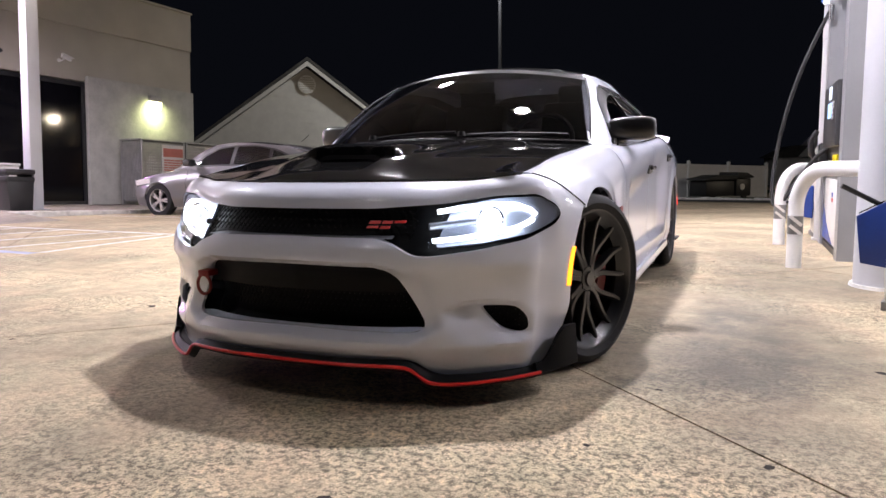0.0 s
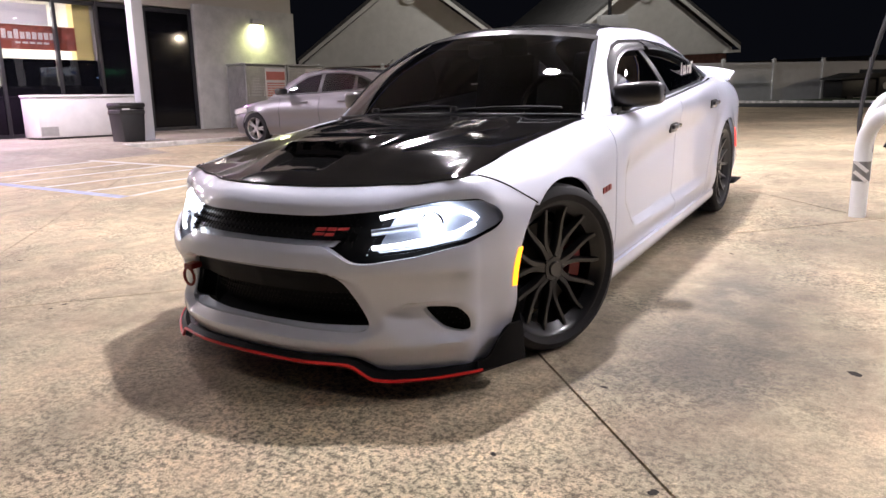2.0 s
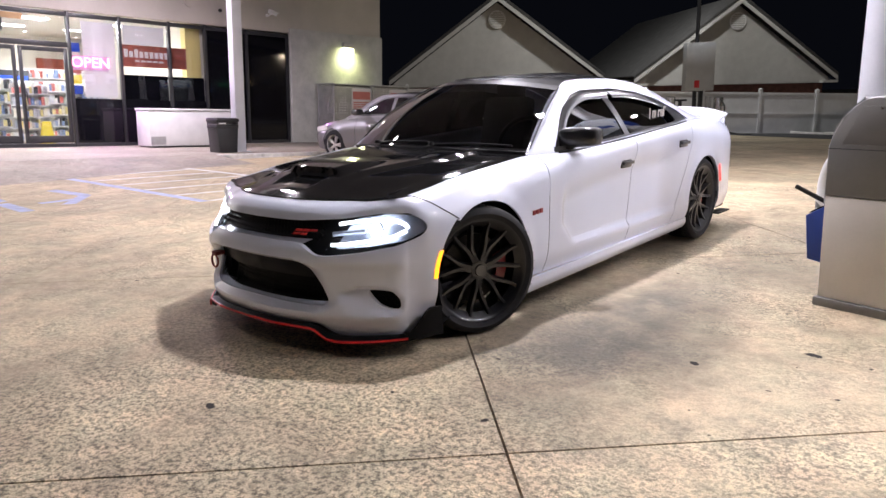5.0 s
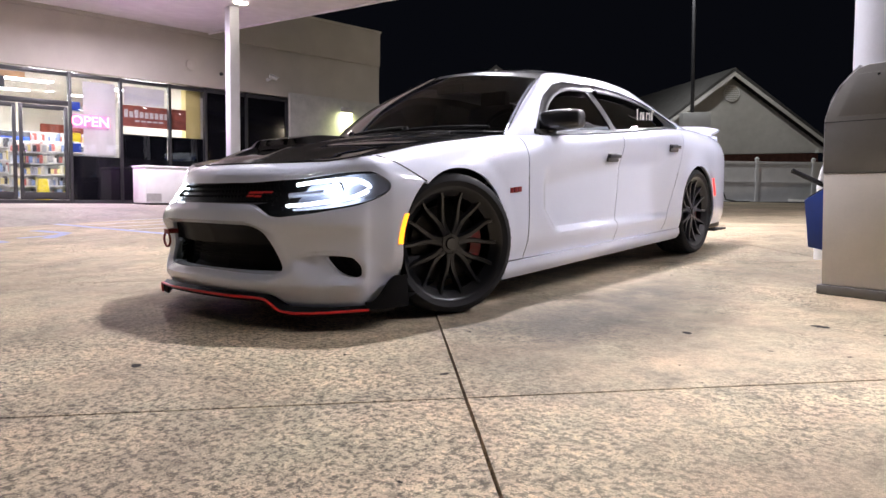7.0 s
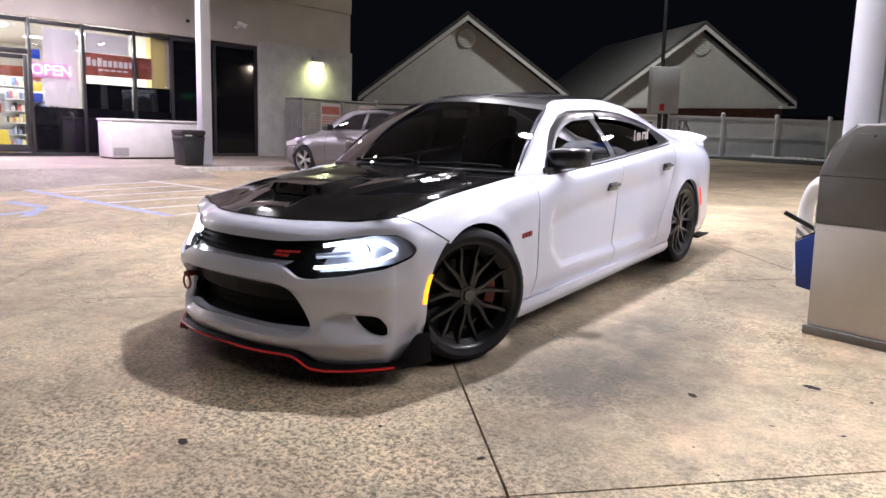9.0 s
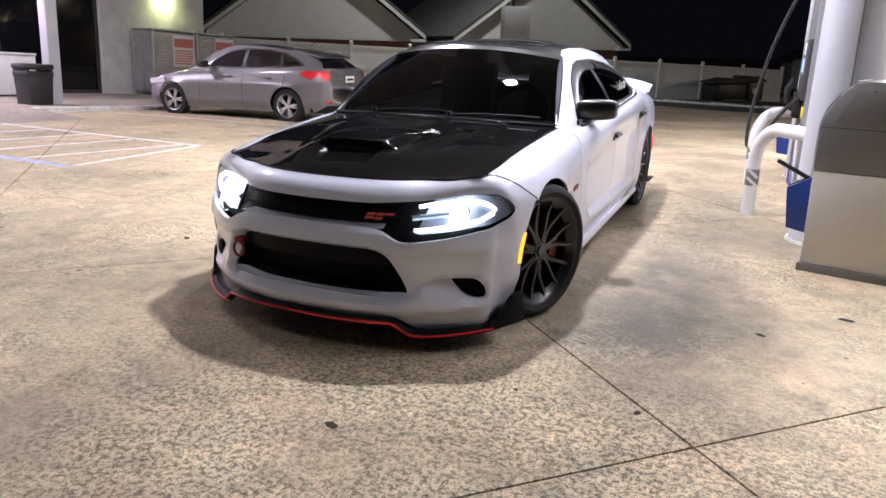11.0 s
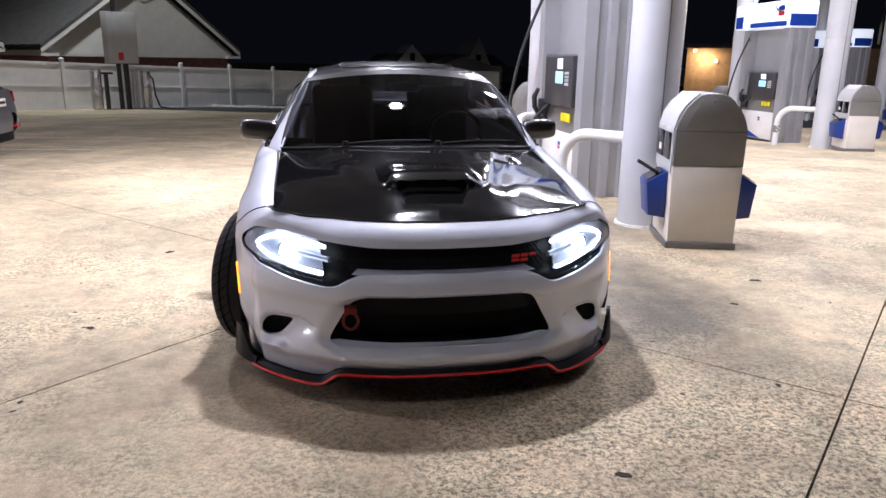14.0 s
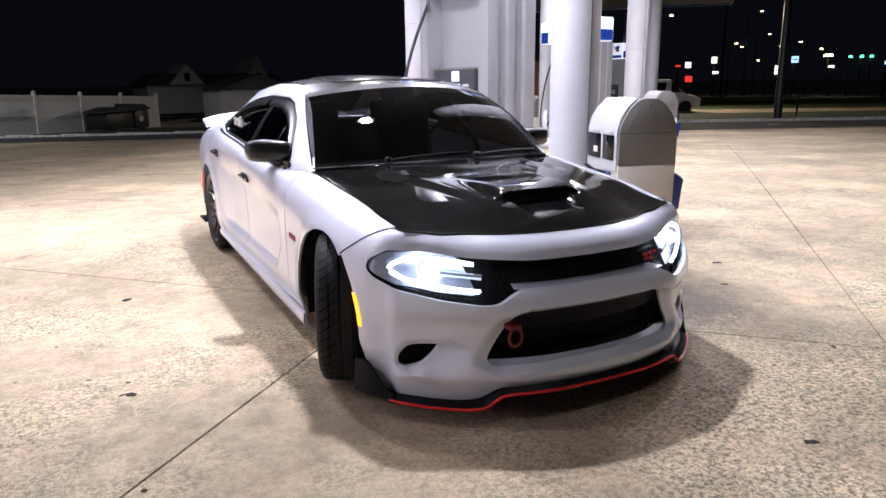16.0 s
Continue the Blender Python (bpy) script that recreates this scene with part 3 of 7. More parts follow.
# shelves with goods
rng = random.Random(4)
GOODS = [plain("goods_%s" % n, c, 0.4, var=0.1) for n, c in (("red", (0.55, 0.16, 0.14)), ("blue", (0.22, 0.30, 0.5)), ("white", (0.78, 0.78, 0.76)), ("yellow", (0.8, 0.68, 0.3)), ("cream", (0.75, 0.70, 0.58)), ("black", (0.06, 0.06, 0.07)), ("grey", (0.45, 0.46, 0.50)))]


def shelf(x, y, w, h, rz, levels):
    s = thing("shop_shelf", "stocked store shelf with colourful packaged goods", "shelf", store.matrix_basis @ pose(x, y, 0.006, 0, 0, rz), "shop shelves")
    part("back_panel", one_box(-w / 2, w / 2, 0.0, 0.03, 0, h), "white_paint", s)
    for k in range(levels):
        z = 0.12 + k * (h - 0.1) / levels
        part("shelf_board", one_box(-w / 2, w / 2, -0.38, -0.005, z, z + 0.025, 0.004), "white_paint", s)
        bs = [bmesh.new() for _ in GOODS]
        a = -w / 2 + 0.02
        while a < w / 2 - 0.16:
            ww, hh = rng.uniform(0.045, 0.10), rng.uniform(0.12, (h - 0.1) / levels - 0.07)
            bbox(bs[rng.randrange(len(bs))], a, a + ww - 0.01, -0.34, -0.1, z + 0.026, z + 0.026 + hh, 0.006, None, 1)
            a += ww
        for g, bb in zip(GOODS, bs):
            o = part("goods", bb, g, s)
            o["kind"] = "stuff"


shelf(-0.55, 2.3, 2.4, 1.7, 0, 5)
shelf(-2.9, 3.2, 2.2, 1.8, 0, 5)
shelf(2.1, 3.2, 2.6, 1.7, 0, 5)
shelf(-1.5, 6.4, 4.0, 2.2, 0, 6)
shelf(3.0, 6.2, 3.2, 2.2, 0, 6)
shelf(0.75, 1.6, 0.9, 1.55, 0, 5)
cooler = thing("drink_cooler", "tall dark-framed drink cooler with glass door", "cooler", store.matrix_basis @ pose(1.0, 3.9, 0.006))
part("cabinet", one_box(-0.4, 0.4, 0, 0.6, 0, 2.0, 0.02), "black_plastic", cooler)
part("door", one_box(-0.36, 0.36, -0.03, -0.004, 0.1, 1.85, 0.01), "sign_blue", cooler)
wet = thing("wet_floor_sign", "yellow folding wet floor sign inside the doorway", "floor sign", store.matrix_basis @ pose(0.85, 0.75, 0.006))
for sgn in (-1, 1):
    part("leaf", prism(bmesh.new(), [(-0.16, 0), (0.16, 0), (0.10, 0.62), (-0.10, 0.62)], -0.012, 0.012, pose(0, sgn * 0.11, 0.002, sgn * 10), 0.004), "yellow", wet)
for x, y in ((-2.5, 3.0), (2.0, 3.0), (-0.5, 6.5)):
    w = store.matrix_basis @ Vector((x, y, 3.40))
    area_lamp("shop_lamp", w, 1.4, 400, (0.95, 0.96, 1.0))
# fascia fittings
part("vent_disc", prism(bmesh.new(), disc(0.15, 20, 4.45, 3.86), -0.03, 0.025, None, 0.01), "stucco", store)
part("vent_disc", prism(bmesh.new(), disc(0.05, 12, 5.35, 3.72), -0.02, 0.025), "dark_frame", store)


def cctv(x, z):
    c = thing("security_camera", "white bullet security camera on a wall bracket", "camera", store.matrix_basis @ pose(x, 0.0, z))
    part("bracket", tube(bmesh.new(), [(0, 0.02, 0), (0, -0.08, -0.02), (0.05, -0.14, 0.03)], 0.018), "white_paint", c)
    part("base_plate", prism(bmesh.new(), disc(0.05, 16), -0.006, 0.018), "white_paint", c)
    b = cyl(bmesh.new(), 0.045, 0.045, 0.26, pose(-0.04, -0.16, 0.09, 0, 105, 0), 16)
    part("body", b, "white_paint", c)
    part("hood", one_box(-0.06, 0.26, -0.215, -0.105, 0.135, 0.15, 0.006, pose(0, 0, 0.02, 0, 15, 0) @ pose(0, 0, -0.02)), "white_paint", c)


cctv(6.85, 3.74)
lamp = thing("wall_lamp", "glowing yellow-green wall pack lamp on rough wall", "wall lamp", store.matrix_basis @ pose(9.7, -0.06, 2.93))
part("housing", one_box(-0.20, 0.20, -0.13, -0.004, 0.06, 0.24, 0.02), "galvanised", lamp)
part("lens", prism(bmesh.new(), [(-0.19, 0.06), (0.19, 0.06), (0.17, -0.14), (-0.17, -0.14)], -0.12, -0.02, None, 0.01), "wall_lamp_glow", lamp, "bright greenish lamp lens")
w = store.matrix_basis @ Vector((9.7, -0.28, 2.85))
area_lamp("wall_lamp_light", w, 0.25, 22, (0.90, 1.0, 0.52), (store.matrix_basis.to_3x3() @ Vector((0, 0.5, -1))))
# porch roof and its columns
porch = thing("porch_roof", "flat white-soffit porch roof over the store front", "porch", store.matrix_basis @ Matrix.Translation((0, 0, 4.85)) @ pose(0, 0, 0, 3.8) @ Matrix.Translation((0, 0, -4.85)))
part("soffit", one_box(-14, 4.95, -9.0, -0.03, 4.80, 4.84), "soffit", porch)
part("fascia", one_box(-14, 4.99, -9.04, -9.002, 4.76, 4.98), "soffit", porch)
part("fascia", one_box(4.952, 4.99, -9.0, -0.03, 4.76, 4.98), "soffit", porch)
part("deck", one_box(-14, 4.95, -9.0, -0.03, 4.845, 4.97), "stucco", porch)
for x in (3.4, -3.4):
    b = cyl(bmesh.new(), 0.13, 0.11, 0.03, pose(x, -4.75, 4.769), 20)
    part("soffit_lamp", b, "lamp_white", porch, "round glowing soffit lamp")


def porch_post(x):
    p = thing("porch_column", "square white painted porch column on the walk", "column", store.matrix_basis @ pose(x, -4.15, -0.002), "porch columns")
    part("shaft", one_box(-0.12, 0.12, -0.12, 0.12, 0.02, 4.505, 0.015), "column_paint", p)
    part("base_plate", one_box(-0.19, 0.19, -0.19, 0.19, 0, 0.018), "column_paint", p)


for x in (3.5, -3.6, -10.0):
    porch_post(x)
# raised walk and kerb
walk_top = tagged(new("store_walk"), "", "pavement", kind="structure")
walk_top.matrix_basis = store.matrix_basis
part("walk_slab", one_box(-14, L + 0.6, -4.95, 0.04, -0.30, -0.005, 0.0), "sidewalk", walk_top)
for k in range(7, 11):
    x = -14 + k * 2.36
    part("kerb_stone", one_box(x, x + 2.345, -5.12, -4.955, -0.36, 0.0, 0.025), "kerb", walk_top)


def ramp_at(u, v):
    """The walk runs down to the lot before the doors."""
    x = -14 + 16.50 * u
    return (x, -4.953 - 1.7 * v, -0.006 * (1 - v) + (0.0436 * x - 0.225) * v)


part("walk_ramp", grid(bmesh.new(), 12, 4, ramp_at), "sidewalk", walk_top)
part("ramp_flank", prism(bmesh.new(), [(2.502, -0.006), (2.518, -0.006), (2.518, -0.36), (2.502, -0.36)], -5.12, -4.96), "kerb", walk_top)
# freezer chest, bin, gas cages
fr = thing("ice_chest", "white rectangular ice merchandiser chest by the windows", "chest", store.matrix_basis @ pose(3.7, -1.05, -0.003))
part("body", one_box(-1.15, 1.15, -0.4, 0.4, 0.04, 0.92, 0.02), "white_paint", fr)
part("lid", one_box(-1.17, 1.17, -0.42, 0.42, 0.925, 0.98, 0.015), "white_paint", fr)
part("plinth", one_box(-1.1, 1.1, -0.36, 0.36, 0, 0.038), "dark_frame", fr)
part("grille", one_box(-1.12, -0.75, -0.408, -0.401, 0.08, 0.28), "galvanised", fr)
bn = thing("trash_bin", "black plastic outdoor trash bin with liner", "bin", store.matrix_basis @ pose(3.08, -4.20, -0.003) @ Matrix.Scale(0.83, 4))
part("body", prism(bmesh.new(), [(-0.26, 0), (0.26, 0), (0.31, 0.72), (-0.31, 0.72)], -0.29, 0.29, None, 0.02), "black_plastic", bn)
part("liner", one_box(-0.325, 0.325, -0.30, 0.30, 0.64, 0.76, 0.03), "black_rubber", bn, "black bin bag folded over the rim")
part("lid", one_box(-0.34, 0.34, -0.32, 0.32, 0.80, 0.93, 0.05), "black_plastic", bn)
for x in (-0.28, 0.28):
    part("lid_post", one_box(x - 0.03, x + 0.03, -0.28, 0.28, 0.765, 0.80), "black_plastic", bn)


def gas_cage(x, red):
    g = thing("gas_cage", "grey perforated steel gas cylinder exchange cage", "cage", store.matrix_basis @ pose(x, -0.62, -0.003), "gas cages")
    for xx in (-0.72, 0.72):
        for yy in (-0.4, 0.4):
            part("post", one_box(xx - 0.03, xx + 0.03, yy - 0.03, yy + 0.03, 0, 1.78, 0.006), "galvanised", g)
    part("roof_panel", one_box(-0.76, 0.76, -0.44, 0.44, 1.783, 1.83, 0.01), "galvanised", g)
    part("floor_panel", one_box(-0.68, 0.68, -0.36, 0.36, 0.10, 0.13), "galvanised", g)
    b = bmesh.new()
    for k in range(23):
        bbox(b, -0.69 + k * 0.06, -0.66 + k * 0.06, -0.405, -0.395, 0.14, 1.75)
    for k in range(20):
        bbox(b, -0.69, 0.69, -0.412, -0.406, 0.16 + k * 0.08, 0.19 + k * 0.08)
    part("mesh_front", b, "galvanised", g, smooth=0)
    for xx in (-0.745, 0.745):
        b = bmesh.new()
        for k in range(12):
            bbox(b, xx - 0.006, xx + 0.006, -0.36 + k * 0.06, -0.325 + k * 0.06, 0.14, 1.75)
        part("mesh_side", b, "galvanised", g, smooth=0)
    s = part("notice_board", one_box(-0.05, 0.70, -0.43, -0.415, 0.82, 1.70, 0.004), "paper", g, "white notice with red headline bars")
    b = bmesh.new()
    bbox(b, -0.02, 0.67, -0.436, -0.431, 1.36, 1.60)
    part("headline_bar", b, "paper_red", s, smooth=0)
    part("text_bar", bars(bmesh.new(), 0.0, 0.65, 0.88, 1.30, 6, -0.431, random.Random(red)), "paper_red" if red % 2 else "dark_frame", s, smooth=0)
    for k in range(6):
        xx, zz = -0.5 + (k % 3) * 0.45, 0.14 + (k // 3) * 0.75
        c = cyl(bmesh.new(), 0.15, 0.15, 0.34, pose(xx, 0.02, zz), 18)
        cyl(c, 0.15, 0.06, 0.10, pose(xx, 0.02, zz + 0.34), 18)
        cyl(c, 0.09, 0.09, 0.08, pose(xx, 0.02, zz + 0.45), 12)
        part("gas_bottle", c, "white_paint", g)


gas_cage(9.2, 1)
gas_cage(10.75, 2)

# ---- fence, houses, pole ----
FENCE_END, FENCE_STEP = Vector((2.43, 42.17, 0)), Vector((1.985, 1.91, 0))
FENCE_TURN = math.degrees(math.atan2(FENCE_STEP.y, FENCE_STEP.x))
SPAN = FENCE_STEP.length
fence = thing("vinyl_fence", "white vinyl privacy fence with capped square posts", "fence")


def fence_foot(k):
    """Foot of the post k spans before the far end."""
    p = FENCE_END - FENCE_STEP * k
    return Vector((p.x, p.y, 0.827 + 0.082 * k - 2.04))


for k in range(13, -1, -1):
    p = fence_foot(k)
    m = Matrix.Translation(p) @ pose(0, 0, 0, 0, 0, FENCE_TURN)
    b = bbox(bmesh.new(), -0.075, 0.075, -0.075, 0.075, -0.25, 1.97, 0.008, m, 1)
    post = part("post", b, "fence_vinyl", fence)
    b = bmesh.new()
    cyl(b, 0.125, 0.02, 0.07, m @ pose(0, 0, 1.973, 0, 0, 45), 4)
    part("post_cap", b, "fence_vinyl", post)
    if k == 0:
        break
    rise = fence_foot(k - 1).z - p.z
    b = bmesh.new()
    n = int((SPAN - 0.16) / 0.18)

    def board(u, v):
        x = 0.078 + (SPAN - 0.156) * u
        groove = 0.002 * (abs((u * n) % 1.0 - 0.5) > 0.42)
        return m @ Vector((x, -0.02 + groove, rise * u - 0.12 + 1.93 * v))
    grid(b, n * 6, 1, board)
    pn = part("fence_panel", b, "fence_vinyl", fence, smooth=20)
    for zz, hh in ((-0.12, 0.10), (0.86, 0.035), (1.74, 0.10)):
        b = bmesh.new()
        vs = [b.verts.new(m @ Vector((xx, yy, zz + h2 + rise * xx / SPAN))) for xx in (0.077, SPAN - 0.077) for yy in (-0.05, 0.035) for h2 in (0, hh)]
        for f in ((0, 1, 3, 2), (4, 6, 7, 5), (0, 4, 5, 1), (2, 3, 7, 6), (1, 5, 7, 3), (0, 2, 6, 4)):
            b.faces.new([vs[i] for i in f])
        part("rail", b, "fence_vinyl", pn, smooth=0)


def house(s, half, eave, rise, depth, label, o):
    p = N1 * s + N2 * o
    h = thing("house", label, "house", Matrix.Translation((p.x, p.y, -1.4)) @ pose(0, 0, 0, 0, 0, 45), "houses behind the fence")
    e = eave + 1.4
    slope = rise / half
    part("wall", prism(bmesh.new(), [(-half + 0.45, 0), (half - 0.45, 0), (half - 0.45, e - 0.35), (-half + 0.45, e - 0.35)], 0.3, depth - 0.3), "brick", h, "dark red brick lower wall")
    gb = part("gable", prism(bmesh.new(), [(-half + 0.25, e - 0.33), (half - 0.25, e - 0.33), (half - 0.25, e - 0.1), (0, e + rise - 0.28), (-half + 0.25, e - 0.1)], 0.12, depth - 0.12), "siding", h, "pale siding gable wall")
    b = bmesh.new()
    for k in range(int((rise) / 0.2)):
        z = e - 0.25 + k * 0.2
        ww = max(0.05, (e + rise - 0.35 - z) / slope - 0.1)
        ww = min(ww, half - 0.3)
        prism(b, [(-ww, z), (ww, z), (ww, z + 0.185), (-ww, z + 0.185)], 0.111, 0.119)
    o2 = part("siding_board", b, "siding", gb, smooth=0)
    o2["kind"] = "stuff"
    for sg in (-1, 1):
        t = 0.14
        pts = [(0, e + rise), (sg * half, e), (sg * half, e + t), (0, e + rise + t * 1.2)]
        part("roof_slope", prism(bmesh.new(), pts if sg > 0 else pts[::-1], -0.25, depth + 0.25), "shingle", h)
        bp = [(0, e + rise - 0.02), (sg * half, e - 0.02), (sg * half, e - 0.22), (0, e + rise - 0.24)]
        part("barge_board", prism(bmesh.new(), bp if sg > 0 else bp[::-1], -0.24, -0.19), "siding", h, "pale painted barge board")
        part("soffit_return", one_box(*( (half - 0.75, half + 0.02) if sg > 0 else (-half - 0.02, -half + 0.75)), -0.22, 0.3, e - 0.34, e - 0.21), "siding", h)
    v = part("gable_vent", prism(bmesh.new(), disc(0.42, 24, 0, e + rise - 1.05), 0.05, 0.095, None, 0.01), "white_paint", h, "round louvred gable vent")
    for k in range(7):
        z = e + rise - 1.05 - 0.3 + k * 0.1
        ww = math.sqrt(max(0.01, 0.36 ** 2 - (k * 0.1 - 0.3) ** 2))
        part("louvre", one_box(-ww, ww, 0.035, 0.049, z - 0.03, z + 0.03), "siding", v)


house(5.65, 5.20, 1.92, 3.78, 14, "pale gabled house end with round vent and dark roof", 30.4)
house(17.5, 5.20, 1.78, 3.71, 14, "pale gabled house end beside a light pole", 30.4)
# far low house and shed beyond the fence end
far = thing("far_house", "dim distant house with two small gables at night", "house", Matrix.Translation((7.9, 58.0, -1.0)) @ pose(0, 0, 0, 0, 0, 5))
part("wall", one_box(-4.6, 6.4, 0, 7, 0, 2.2), "siding", far)
part("roof", prism(bmesh.new(), [(-5.0, 2.2), (6.8, 2.2), (5.4, 3.1), (-3.4, 3.1)], -0.4, 7.4), "shingle", far)
for x, half, top in ((-1.7, 1.35, 3.8), (4.0, 1.1, 4.5)):
    g = part("gable", prism(bmesh.new(), [(x - half, 2.25), (x + half, 2.25), (x, top)], -0.8, 4), "siding", far)
    part("window", one_box(x - 0.2, x + 0.2, -0.84, -0.805, 2.5, 3.1), "dark_panel", g)
shed = thing("shed", "dim grey garden shed beyond the fence", "shed", Matrix.Translation((6.3, 33.0, -0.75)) @ pose(0, 0, 0, 0, 0, 10))
part("wall", one_box(-1.9, -0.05, 0, 2.5, 0, 1.75, 0.02), "siding", shed)
part("wall", one_box(0.05, 1.9, 0, 2.5, 0, 1.75, 0.02), "siding", shed)
part("roof", prism(bmesh.new(), [(-2.1, 1.755), (2.1, 1.755), (0, 2.5)], -0.2, 2.7), "shingle", shed)
# dark covered trailer against the fence
tr = thing("covered_cart", "black covered cart parked against the white fence", "cart", Matrix.Translation((0.1, 38.0, gz(0.1, 38.0))) @ pose(0, 0, 0, 0, 0, 45) @ Matrix.Scale(1.25, 4))
part("body", one_box(-1.2, 0.35, -0.5, 0.5, 0.12, 0.78, 0.06), "black_plastic", tr)
part("cover", prism(bmesh.new(), [(-1.35, 0.80), (0.42, 0.80), (0.45, 0.98), (-0.45, 1.02), (-1.3, 0.86)], -0.56, 0.56, None, 0.03), "black_rubber", tr)
part("rear_box", one_box(0.42, 1.25, -0.5, 0.5, 0.1, 0.86, 0.05), "black_plastic", tr)
part("rear_cover", prism(bmesh.new(), [(0.44, 0.87), (1.32, 0.87), (1.36, 0.93), (1.0, 1.10), (0.46, 1.12)], -0.55, 0.55, None, 0.03), "black_rubber", tr)
part("round_plate", prism(bmesh.new(), disc(0.13, 20, 0.75, 0.5), -0.53, -0.505), "galvanised", tr)
for x in (-0.8, 0.9):
    part("wheel", prism(bmesh.new(), disc(0.14, 18, x, 0.14), -0.5, -0.4), "black_rubber", tr)

# light pole with meter cabinet, wrapped posts and hose
pp = Vector((-9.23, 29.28, 0))
pole = thing("light_pole", "dark steel light pole with a grey cabinet", "pole", Matrix.Translation((pp.x, pp.y, gz(pp.x, pp.y))) @ pose(0, 0, 0, 0, 0, 45) @ Matrix.Scale(1.28, 4))
part("mast", cyl(bmesh.new(), 0.075, 0.055, 9.0, pose(0.05, 0.30, 0), 16), "dark_frame", pole)
part("head", one_box(-0.25, 0.35, -0.35, 0.55, 9.0, 9.14, 0.03), "dark_frame", pole)
cab = part("cabinet", one_box(-0.50, 0.52, -0.18, 0.16, 1.50, 3.12, 0.015), "unit_lightgray", pole, "pale grey metal meter cabinet")
part("cabinet_door", one_box(-0.33, 0.47, -0.197, -0.183, 1.58, 3.05, 0.006), "unit_lightgray", cab)
part("warning_label", one_box(-0.20, -0.02, -0.205, -0.199, 1.60, 1.85), "sign_red", cab)
part("cabinet_leg", one_box(0.08, 0.20, -0.05, 0.07, 0, 1.498), "dark_frame", pole)
part("pipe", cyl(bmesh.new(), 0.05, 0.05, 1.3, pose(0.36, 0.0, 0), 12), "galvanised", pole)
part("pipe", cyl(bmesh.new(), 0.05, 0.05, 1.3, pose(0.50, 0.02, 0), 12), "galvanised", pole)
stand = thing("t_stand", "short black steel T stand by the fence", "stand", Matrix.Translation((pp.x - 0.54, pp.y - 0.54, gz(pp.x, pp.y))) @ pose(0, 0, 0, 0, 0, 45) @ Matrix.Scale(1.28, 4))
part("upright", one_box(-0.05, 0.05, -0.05, 0.05, 0.03, 1.15), "dark_frame", stand)
part("top_bar", one_box(-0.22, 0.22, -0.07, 0.07, 1.152, 1.22), "dark_frame", stand)
part("foot", one_box(-0.2, 0.2, -0.15, 0.15, 0, 0.028), "dark_frame", stand)
for d, lab in ((-0.95, "silver foil-wrapped post beside the cabinet"), (0.80, "silver foil-wrapped post with hose and valve")):
    w = pp + N1 * d * 1.28
    t = thing("wrapped_post", lab, "post", Matrix.Translation((w.x, w.y, gz(w.x, w.y))) @ Matrix.Scale(1.28, 4), "foil posts")
    b = bmesh.new()

    def crumple(u, v):
        a = u * math.tau
        r = 0.17 + 0.015 * noise.noise((math.cos(a) * 3, math.sin(a) * 3, v * 7 + d))
        return (r * math.cos(a), r * math.sin(a), 0.05 + 1.22 * v)
    grid(b, 24, 16, crumple, True)
    part("foil", b, "steel", t)
    part("core", cyl(bmesh.new(), 0.145, 0.145, 1.30, pose(0, 0, 0), 18), "galvanised", t)
    if d > 0:
        part("hose", tube(bmesh.new(), [(0.1, -0.12, 1.25), (0.3, -0.22, 1.0), (0.35, -0.3, 0.5), (0.5, -0.35, 0.1), (0.9, -0.35, 0.03), (1.3, -0.3, 0.03)], 0.03, 8), "black_rubber", t)
        part("tag", one_box(0.22, 0.36, -0.2, -0.19, 0.85, 0.97), "paper", t)

# ---- fuel islands and canopy ----
canopy = thing("fuel_canopy", "large flat fuel canopy with recessed glowing lamps", "canopy", Matrix.Translation((0, 0, CANOPY_Z)) @ pose(0, 0, 0, 0, 0, 45))
part("ceiling_deck", one_box(-4.6, 34.0, -2.92, 6.9, 0.0, 0.05), "canopy_deck", canopy)
part("roof_deck", one_box(-4.6, 34.0, -2.92, 6.9, 0.80, 0.85), "canopy_deck", canopy)
for q in ((-4.64, -4.602, -2.96, 6.94), (34.002, 34.04, -2.96, 6.94), (-4.6, 34.0, -2.96, -2.922), (-4.6, 34.0, 6.902, 6.94)):
    part("fascia", one_box(*q, -0.08, 0.86), "white_paint", canopy)
    g = 0.012
    part("fascia_band", one_box(q[0] - g, q[1] + g, q[2] - g, q[3] + g, -0.06, 0.16), "sign_blue", canopy, "blue band along the fascia")
# the added corner fill gets a frame and lens like the rest
for s, o in CANOPY_LAMPS:
    b = one_box(s - 0.19, s + 0.19, o - 0.19, o + 0.19, -0.03, -0.002, 0.008)
    part("lamp_frame", b, "white_paint", canopy)
    part("lamp_lens", one_box(s - 0.14, s + 0.14, o - 0.14, o + 0.14, -0.036, -0.031), "lamp_white", canopy, "glowing canopy lamp lens", 0)


